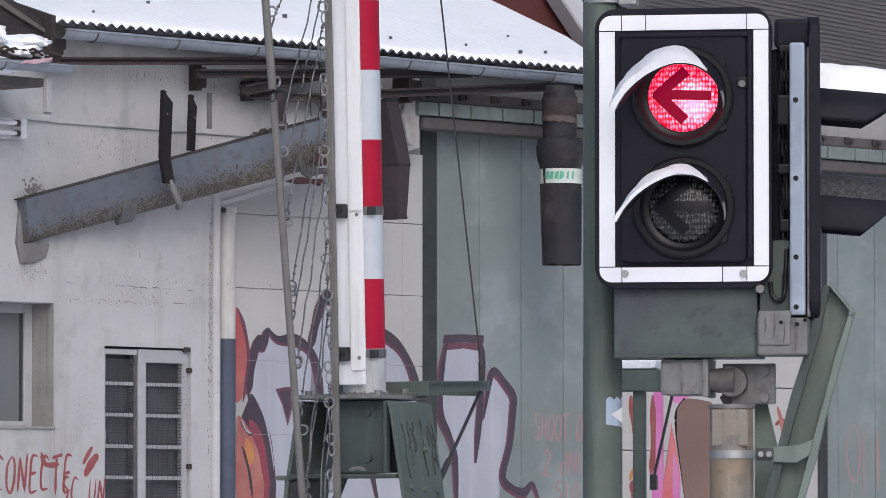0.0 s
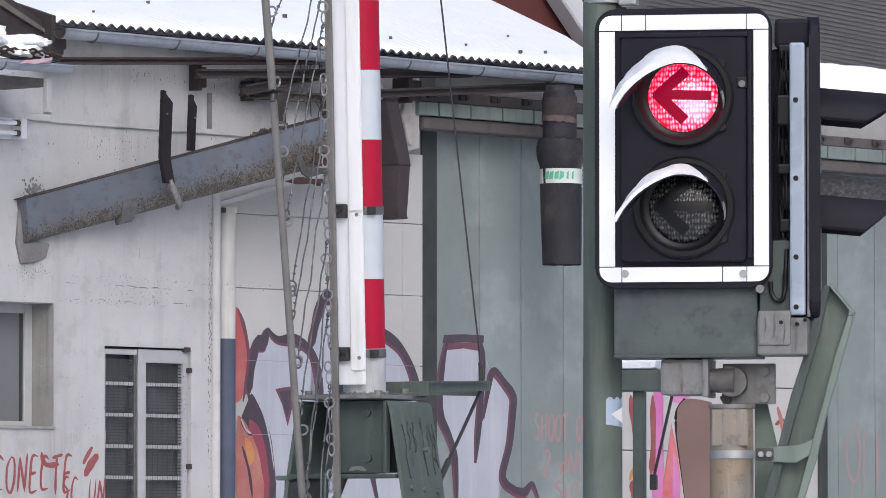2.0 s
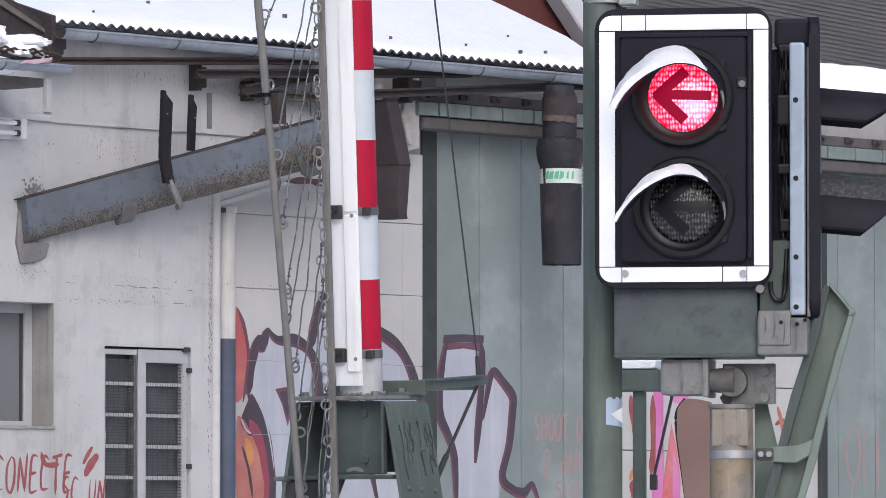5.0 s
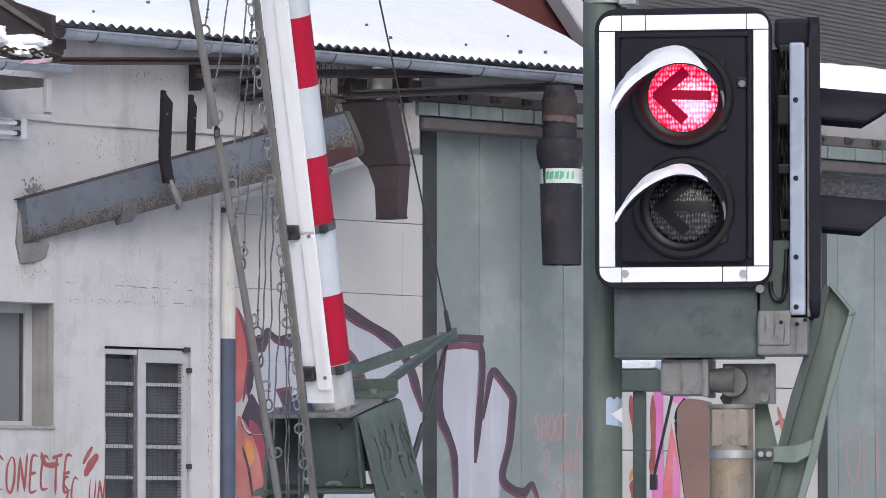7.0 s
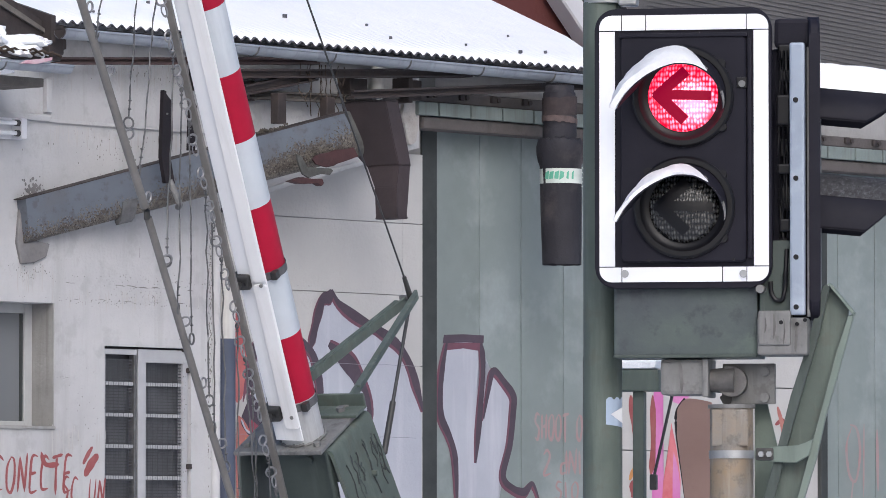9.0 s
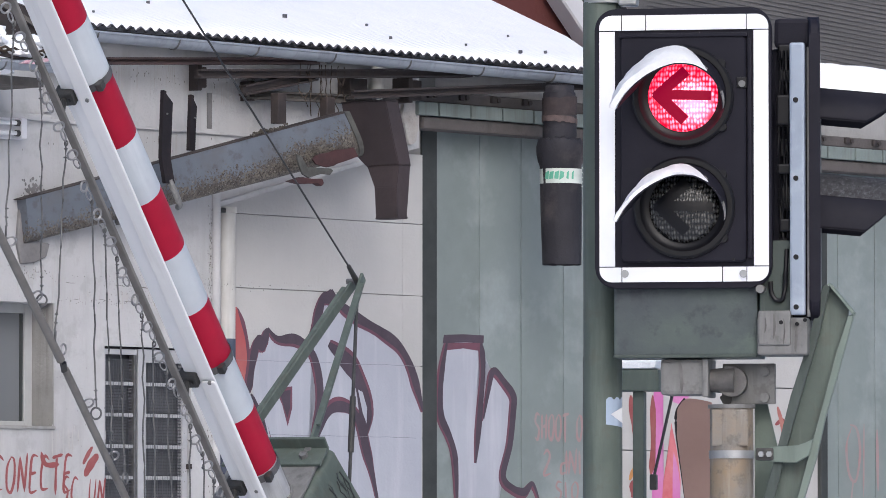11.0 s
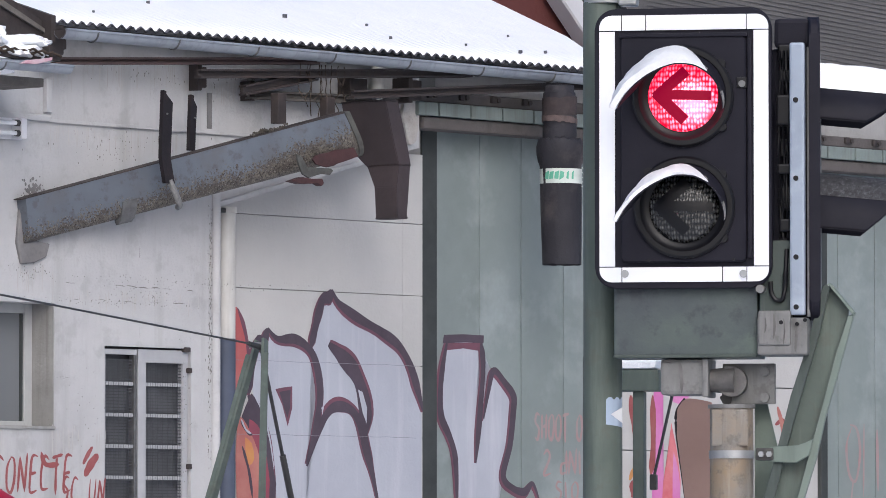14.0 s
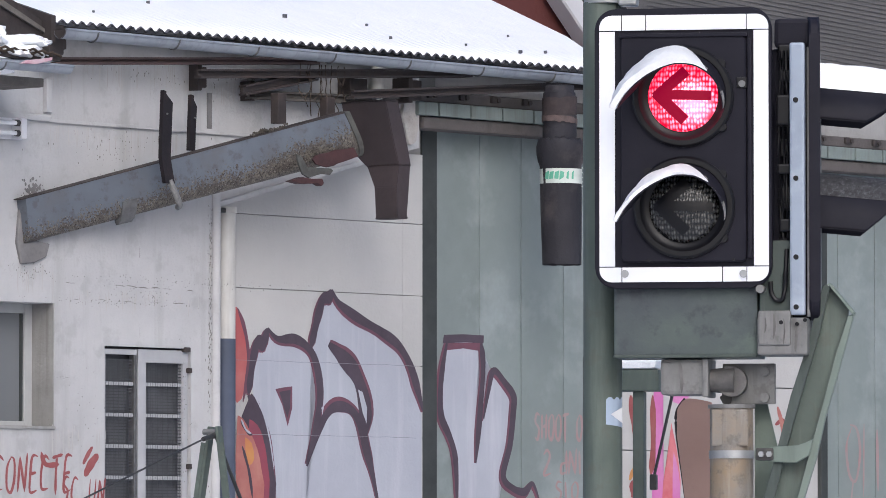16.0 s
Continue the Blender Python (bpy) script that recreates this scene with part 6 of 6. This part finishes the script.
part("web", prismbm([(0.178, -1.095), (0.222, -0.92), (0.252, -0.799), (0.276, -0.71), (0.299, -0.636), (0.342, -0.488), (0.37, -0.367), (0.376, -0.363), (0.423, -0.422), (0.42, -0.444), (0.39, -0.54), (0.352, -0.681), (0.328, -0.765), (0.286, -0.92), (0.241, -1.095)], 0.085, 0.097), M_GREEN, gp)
part("flange", prismbm([(0.244, -1.095), (0.289, -0.921), (0.331, -0.766), (0.355, -0.681), (0.392, -0.541), (0.422, -0.445), (0.439, -0.439), (0.401, -0.578), (0.362, -0.711), (0.339, -0.814), (0.306, -0.921), (0.26, -1.095)], 0.060, 0.084, 0.002), M_GREEN_LIT, gp)
part("top_edge", prismbm([(0.366, -0.361), (0.379, -0.359), (0.443, -0.438), (0.437, -0.443), (0.376, -0.365)], 0.052, 0.084, 0.001), M_GREEN_LIT, gp)
part("strap", prismbm([(0.218, -0.786), (0.293, -0.785), (0.334, -0.766), (0.322, -0.809), (0.289, -0.829), (0.218, -0.826)], 0.036, 0.048, 0.002), M_GREEN_LIT, gp)
part("rear_fin", prismbm([(0.16, -0.666), (0.193, -0.666), (0.222, -0.79), (0.204, -0.919), (0.18, -1.095), (0.159, -1.095)], 0.19, 0.20), M_GREEN_LIT, gp)
part("foot", prismbm([(0.118, -1.095), (0.296, -1.095), (0.296, GROUND), (0.118, GROUND)], 0.05, 0.42), M_GREEN_D, gp)

# parts of the neighbouring barrier seen behind the signal
nb = thing("neighbour_barrier_frame", SIGNAL, "green barrier frame of the neighbouring crossing arm with snow on top", "barrier frame")
part("cross_bar", boxbm(-0.409, -0.28, 1.5, 1.6, -0.6, -0.538, bevel=0.006), M_GREEN, nb)
part("upright", boxbm(-0.359, -0.327, 1.52, 1.58, GROUND, -0.6, bevel=0.004), M_GREEN, nb)
part("snow_cap", boxbm(-0.406, -0.284, 1.49, 1.61, -0.538, -0.496, bevel=0.02), M_SNOW, nb, "white snow")
part("stay_rod", rodbm((-0.238, 1.5, -0.597), (-0.295, 1.5, -0.846), 0.0045, seg=8), M_CABLE, nb)
part("turnbuckle", boxbm(-0.305, -0.286, 1.48, 1.52, -0.883, -0.838, bevel=0.004), M_CLAMP, nb)
tb = thing("bent_sheet", SIGNAL, "tan-brown bent metal sheet standing behind the stub post", "sheet")
part("sheet", prismbm(smooth_outline([(-0.188, -0.668), (-0.164, -0.63), (-0.088, -0.64)], [(-0.073, -1.096), (-0.149, -1.096), (-0.165, -0.909), (-0.187, -0.732)]), 1.2, 1.215, 0.003), M_TAN, tb)
part("folded_edge", sweep(bmesh.new(), smooth_line([(-0.144, 1.205, -1.096), (-0.163, 1.205, -0.909), (-0.187, 1.205, -0.732), (-0.188, 1.205, -0.668), (-0.164, 1.205, -0.63)], 5), 0.0045, 8), M_BROWN, tb)
part("leg", boxbm(-0.149, -0.073, 1.2, 1.215, GROUND, -1.096), M_TAN, tb)


# ---- the crossing barrier; its own axes: the way the boom falls, across, and up ----
PIVOT = (-0.1707, 19.841, 1.0813)
TURN = 245.24


def arm_pose(deg):
    return pose(*PIVOT, 0, 0, TURN) @ pose(0, 0, 0, 0, deg, 0)


bar = thing("crossing_barrier", arm_pose(0), "red and white striped crossing boom with counter frame and hanging skirt", "crossing barrier")
LEAN = pose(0.0885, -0.040, 1.03, 0, 2.58, 0)
R = 0.067
edges = [1.175 + 0.2172 * i for i in range(27)]
part("boom_foot", rodbm((0, 0, 0.0), (0, 0, edges[0] - 1.03), R, seg=32), M_FOOT, bar, "grimy grey-white tube foot", m=LEAN, smooth=True)
for i, (a, b) in enumerate(zip(edges, edges[1:])):
    part("stripe", rodbm((0, 0, a - 1.03), (0, 0, b - 1.03), R, seg=32, caps=(i == 25)), M_BOOM_R if i % 2 == 0 else M_BOOM_FILM, bar, "red reflective stripe" if i % 2 == 0 else "white reflective stripe", m=LEAN, smooth=True)
bm = bmesh.new()
for k in range(28):
    a = 2 * math.pi * k / 28
    rod(bm, ((R + 0.004) * math.cos(a), (R + 0.004) * math.sin(a), 0.005 + 0.003 * math.sin(k * 2.3)), ((R + 0.004) * math.cos(a + 0.26), (R + 0.004) * math.sin(a + 0.26), 0.007 + 0.003 * math.sin(k * 1.7)), 0.004, seg=8)
part("weld_seam", bm, M_GREYBOX, bar, "rough grey weld seam", m=LEAN, smooth=True)
# white carrier rail on the boom's underside, in two lengths
section_bm = bmesh.new()
ends = [[section_bm.verts.new((u, v, z)) for u, v in ((0.028, -0.050), (0.076, -0.050), (0.080, -0.049), (0.082, -0.045), (0.087, 0.002), (0.091, 0.046), (0.086, 0.047), (0.076, 0.010))] for z in (0.035, 5.9)]
section_bm.faces.new(ends[0])
section_bm.faces.new(ends[1][::-1])
for k in range(8):
    section_bm.faces.new((ends[0][k], ends[0][(k + 1) % 8], ends[1][(k + 1) % 8], ends[1][k]))
rail = part("carrier_rail", section_bm, M_BOOM_W, bar, "white painted channel along the boom", m=LEAN)
part("upper_strip", boxbm(0.0875, 0.0950, 0.002, 0.0470, 0.575, 5.8, bevel=0.002), M_BOOM_W, rail)
part("lower_strip", prismbm(rounded(0.000, 0.0470, 0.078, 0.566, 0.010, 4), 0.0875, 0.0975, 0.002, axis="x"), M_BOOM_W, rail)
for z in (0.130, 0.575, 1.68, 2.79, 3.9):
    c = part("clamp", boxbm(0.060, 0.108, -0.066, -0.006, z - 0.022, z + 0.022, bevel=0.005), M_CLAMP, bar, "black clamp block", m=LEAN)
    # slots are raised dark boxes, their shade given by colour
    for q in (-0.044, -0.031, -0.018):
        part("slot", boxbm(0.1075, 0.1095, q - 0.003, q + 0.003, z - 0.005, z + 0.005), M_GAP, c)
    part("band", rodbm((0, 0, z - 0.013), (0, 0, z + 0.013), R + 0.003, seg=32, caps=False), M_GALV_D, c, "steel band", smooth=True)
    part("band_lock", boxbm(0.034, 0.060, 0.048, 0.068, z - 0.013, z + 0.013, bevel=0.003), M_CLAMP, c)
    part("bolt", rodbm((0.093, 0.030, z - 0.012), (0.100, 0.030, z - 0.012), 0.0060, seg=12), M_GREYBOX, c)
    part("skirt_bracket", rodbm((0.094, -0.040, z), (0.170, -0.020, z), 0.009, seg=10), M_CLAMP, c)
# head frame: top plate with bent-down cheeks, and the cross box between them
CY = -0.085
part("top_plate", boxbm(-0.148, 0.19, CY - 0.150, CY + 0.148, 1.0165, 1.030, bevel=0.004), M_GREYBOX, bar, "worn steel top plate")
for side, name in ((1, "cheek"), (-1, "cheek")):
    prof = [(0.140, 1.012), (0.152, 1.011), (0.160, 1.006), (0.165, 0.997), (0.168, 0.975), (0.212, 0.70), (0.287, 0.0), (0.287, -0.08), (0.275, -0.08), (0.275, 0.0), (0.200, 0.70), (0.157, 0.970), (0.153, 0.992), (0.148, 0.999), (0.140, 1.000)]
    ch = part("cheek", prismbm([(CY + side * u, v) for u, v in prof], -0.150, 0.145, 0.0, axis="x"), M_GREEN, bar, "green cheek plate with drip marks", smooth=True)
    rnd = random.Random(5 + side)
    for k in range(14):
        xx = rnd.uniform(-0.13, 0.10)
        za, zb = rnd.uniform(0.90, 0.965), rnd.uniform(0.74, 0.88)
        yy = lambda z: CY + side * (0.1705 + (0.965 - z) * 0.160)
        part("drip_mark", sweep(bmesh.new(), [(xx + 0.006 * math.sin(q * 1.9 + k), yy(za + (zb - za) * q / 5), za + (zb - za) * q / 5) for q in range(6)], rnd.uniform(0.0018, 0.0034), 5), M_GREEN_L if k % 3 == 0 else M_DARKPOST_ROOM, ch)
    for xx, zz in ((-0.10, 0.73), (0.0, 0.735), (0.09, 0.74), (-0.02, 0.86)):
        part("bolt_head", rodbm((xx, CY + side * 0.200, zz), (xx, CY + side * 0.216, zz), 0.010, seg=6), M_GREEN, ch)
web = part("cross_box", boxbm(0.112, 0.128, CY - 0.040, CY + 0.136, 0.785, 1.013, bevel=0.005), M_GREEN_D, bar, "dark green cross box")
part("box_side", boxbm(-0.10, 0.111, CY - 0.040, CY - 0.030, 0.785, 1.013, bevel=0.003), M_GREEN_D, web)
# added dark plate that keeps the space between the cheeks in shade
part("back_plate", boxbm(-0.115, -0.103, CY - 0.150, CY + 0.136, 0.79, 1.013, bevel=0.003), M_GREEN_D, web)
part("corner_block", boxbm(0.03, 0.135, CY - 0.215, CY - 0.130, 0.700, 0.773, bevel=0.012), M_CLAMP, web, "black cast corner block")
part("brace", rodbm((0.12, CY - 0.010, 0.775), (0.12, CY - 0.085, 0.60), 0.012, seg=10), M_CLAMP, web, smooth=True)
part("scuff", ribbon(bmesh.new(), [(CY + 0.01, 0.796), (CY + 0.04, 0.803), (CY + 0.07, 0.795)], 0.012, 0.0, 4), M_GREYBOX, web, "pale scuff", m=pose(0.1295, 0, 0, 0, 0, 90))
part("box_floor", boxbm(0.06, 0.155, CY - 0.195, CY + 0.180, 0.770, 0.784, bevel=0.006), M_GREEN_D, web)
part("front_flange", boxbm(0.120, 0.150, CY + 0.136, CY + 0.148, 0.786, 1.010, bevel=0.004), M_GREEN_D, web)
part("floor_tab", boxbm(0.05, 0.150, CY - 0.235, CY - 0.176, 0.765, 0.780, bevel=0.006), M_GREEN, web)
for yy, zz in ((0.078, 0.832), (0.075, 0.975)):
    part("bolt_head", rodbm((0.126, CY + yy, zz), (0.139, CY + yy, zz), 0.012, seg=12), M_GREEN_D, web)
for xx, yy in ((0.15, 0.12), (0.15, -0.12), (-0.12, 0.10)):
    part("bolt_head", rodbm((xx, CY + yy, 1.03), (xx, CY + yy, 1.043), 0.012, seg=6), M_GREYBOX, bar)
# hub at the pivot
part("hub", rodbm((0, CY - 0.33, 0), (0, CY + 0.33, 0), 0.06, seg=24), M_GREEN_D, bar, smooth=True)
# V-shaped counter strut with its stay
part("angle_cleat", boxbm(-0.135, -0.125, CY - 0.17, CY + 0.165, 1.030, 1.078, bevel=0.003), M_GREEN, bar)
part("angle_foot", boxbm(-0.125, -0.05, CY - 0.17, CY + 0.165, 1.030, 1.040, bevel=0.002), M_GREEN, bar)
part("cleat_bolt", rodbm((-0.085, CY + 0.10, 1.04), (-0.085, CY + 0.10, 1.054), 0.014, seg=6), M_GREYBOX, bar)
for side in (1, -1):
    a, b = Vector((-0.130, CY + side * 0.118, 1.060)), Vector((-0.892, CY + 0.010 + side * 0.016, 1.083 if side > 0 else 1.066))
    d = (b - a).normalized()
    m = Matrix.Translation(a) @ d.to_track_quat("X", "Z").to_matrix().to_4x4()
    L = (b - a).length
    bm = boxbm(0, L, -0.005, 0.005, -0.016, 0.016, bevel=0.002)
    box(bm, 0.06, L - 0.05, -0.018 if side > 0 else 0.004, -0.004 if side > 0 else 0.018, 0.011, 0.018)
    part("strut", bm, M_GREEN, bar, m=m)
part("tip_bolt", rodbm((-0.876, CY - 0.026, 1.078), (-0.876, CY + 0.028, 1.078), 0.009, seg=8), M_GREYBOX, bar)
part("stay_fork", rodbm((-0.866, -0.070, 1.08), (-0.851, -0.070, 1.16), 0.010, 0.007, seg=12), M_CLAMP, bar, "black cable fork", smooth=True)
part("stay_cable", rodbm((-0.852, -0.070, 1.155), (0.300, -0.070, 5.5), 0.0031, seg=8), M_CABLE, bar, "thin steel stay cable", smooth=True)
stay = part("lower_stay", rodbm((-0.862, -0.070, 1.075), (-0.20, -0.070, 0.465), 0.0058, seg=10), M_CABLE, bar, "steel stay rod", smooth=True)
part("turnbuckle", rodbm((-0.604, -0.070, 0.837), (-0.475, -0.070, 0.718), 0.0100, seg=10), M_CLAMP, stay, smooth=True)
part("stay_anchor", boxbm(-0.23, 0.05, CY - 0.02, CY + 0.02, 0.43, 0.48, bevel=0.008), M_GREEN_D, bar)
# the skirt: its upper rail with rings, long wires and the loose lower rail
part("skirt_rail", boxbm(0.162, 0.176, -0.031, -0.009, -0.62, 4.7, bevel=0.003), M_GALV_W, bar, "galvanised skirt rail", m=LEAN)
RINGS = [-0.353 + 0.1115 * i for i in range(44)]
for i, z in enumerate(RINGS):
    bm = bmesh.new()
    dx = 0.006 * math.sin(i * 2.1)
    ring(bm, 0.0155, 0.0034, pose(0.192 + dx, -0.030, z, 0, 0, -30 + 22 * math.sin(i * 1.7)), 16)
    ring(bm, 0.0115, 0.0028, pose(0.192 + dx, -0.028, z - 0.034, 0, 0, -40 + 40 * math.sin(i * 2.9)) @ Matrix.Diagonal((0.75, 1, 1.55, 1)))
    part("ring", bm, M_RING, bar, m=LEAN, smooth=True)
WIRES = []
rnd = random.Random(21)


def skirt_wire(i, long, bend):
    """A kinked wire with a twisted eye at each end, hung from a ring of the upper rail."""
    kink = rnd.randrange(3, 7)
    pts = []
    for k in range(11):
        q = k / 10
        off = bend * (q / (kink / 10) if k < kink else (1 - q) / (1 - kink / 10))
        pts.append((off + 0.003 * rnd.uniform(-1, 1), 0.5 * off + 0.004 * rnd.uniform(-1, 1), -long * q))
    bm = sweep(bmesh.new(), smooth_line(pts, 2), 0.0027, 5)
    for q in (0.02, 0.045, long - 0.05, long - 0.025):
        ring(bm, 0.0040, 0.0022, pose(0, 0, -q, 90, 0, 30), 8, 4)
    ring(bm, 0.0165, 0.0032, pose(0, 0, -long - 0.016, 0, 0, rnd.uniform(-50, 50)), 14)
    ring(bm, 0.0075, 0.0026, pose(0, 0, -0.004, 0, 0, 60), 10)
    home = LEAN @ Vector((0.192, -0.028, RINGS[i] - 0.058))
    w = part("hanging_wire", bm, M_GALV_D, bar, m=Matrix.Translation(home), smooth=True)
    WIRES.append((w, home, long + 0.016, rnd.uniform(-1.0, 1.0), i))


for i in range(3, 44):
    if i % 2 == 0 or i < 18 and i % 4 != 1:
        skirt_wire(i, 0.52 + 0.13 * rnd.random(), rnd.uniform(-0.030, 0.022))
low_rail = part("lower_skirt_rail", rodbm((0, 0, 0.0), (0.0, 0, -1.75), 0.0115, seg=12), M_GALV_W, bar, "grey tubular lower skirt rail", m=pose(0.648, -0.083, 1.917, 0, 9.5, 0), smooth=True)
part("upper_length", rodbm((0, 0, 0.035), (0.046, 0, 2.6), 0.0125, seg=12), M_GALV_W, low_rail, smooth=True)
part("joint", sweep(bmesh.new(), [(0, 0, -0.03), (0.006, 0, 0.0), (-0.004, 0, 0.02), (0, 0, 0.05)], 0.010, 8), M_CLAMP, low_rail, smooth=True)
for k in range(14):
    z = -1.45 + 0.215 * k
    bm = bmesh.new()
    ring(bm, 0.0150, 0.0034, pose(-0.026 + (0.018 * max(z, 0)), 0.006, z, 0, 0, -35 + 30 * math.sin(k * 2.0)))
    part("ring", bm, M_RING, low_rail, smooth=True)

# fixed stand that carries the pivot
stand = thing("barrier_stand", pose(PIVOT[0], PIVOT[1], 0, 0, 0, TURN), "dark green barrier drive cabinet on a concrete base", "barrier stand")
part("cabinet", boxbm(-0.24, 0.20, CY - 0.24, CY + 0.24, 0.12, 1.06, bevel=0.02), M_GREEN_D, stand)
part("concrete_base", boxbm(-0.35, 0.32, CY - 0.36, CY + 0.36, 0.0, 0.12, bevel=0.015), M_PANEL, stand)
part("bearing", rodbm((0, CY - 0.28, 1.0813), (0, CY + 0.28, 1.0813), 0.075, seg=24), M_GREYBOX, stand, smooth=True)


def motions():
    rows = [(0.0, 0.0), (4.2, 0.0), (4.7, 0.4), (5.3, 2.6), (5.9, 5.7), (6.3, 8.0), (6.5, 9.1), (7.0, 12.5), (7.5, 15.5), (8.0, 18.8), (8.5, 22.1), (9.0, 25.66), (9.5, 29.5),
            (10.0, 33.6), (10.5, 37.8), (11.0, 42.0), (11.5, 46.35), (12.0, 51.3), (12.5, 56.2), (13.0, 61.5), (13.5, 66.5), (14.0, 71.9), (14.5, 76.7), (15.0, 82.0), (15.5, 86.2), (16.0, 88.8)]
    walk(bar, [(t, arm_pose(a)) for t, a in rows])
    place = ((0.0, 0.648, 1.917, 9.6), (4.2, 0.648, 1.917, 9.6), (6.4, 0.64, 1.945, 9.4), (7.0, 0.615, 1.965, 8.6), (9.0, 0.673, 2.008, 8.2), (10.2, 0.725, 2.06, 6.0), (11.5, 0.793, 2.16, 2.6), (12.5, 0.83, 2.25, 1.0), (14.0, 0.86, 2.36, 0.0), (16.0, 0.88, 2.45, -0.5))
    walk(low_rail, [(t, pose(x, -0.083, z, 0, a, 0)) for t, x, z, a in place])
    when = [p[0] for p in place]
    angle = lambda t: float(np.interp(t, [r[0] for r in rows], [r[1] for r in rows]))
    for w, home, long, off, i in WIRES:
        out = []
        for t in (0.0, 4.2, 5.2, 6.3, 7.0, 8.0, 9.0, 10.0, 11.0, 11.5, 12.0, 12.5, 13.5, 14.5, 16.0):
            x, z, a = (float(np.interp(t, when, [p[k] for p in place])) for k in (1, 2, 3))
            base, along = Vector((x - 0.02, -0.078, z)), Vector((math.sin(radians(a)), 0, math.cos(radians(a))))
            nearest = base + along * (home - base).dot(along)
            gap = (home - nearest).length
            if gap < long:
                aim = nearest - along * math.sqrt(long ** 2 - gap ** 2)
            else:
                aim = nearest
            d = (aim - home).normalized()
            swing = off * 1.5 + (1.2 * math.sin(t * 2.2 + i) if angle(t) > 1 else 0.0)
            turn = Vector((0, 0, -1)).rotation_difference(d).to_matrix().to_4x4()
            out.append((t, Matrix.Translation(home) @ turn @ pose(0, 0, 0, 0, swing, 0)))
        walk(w, out)


motions()
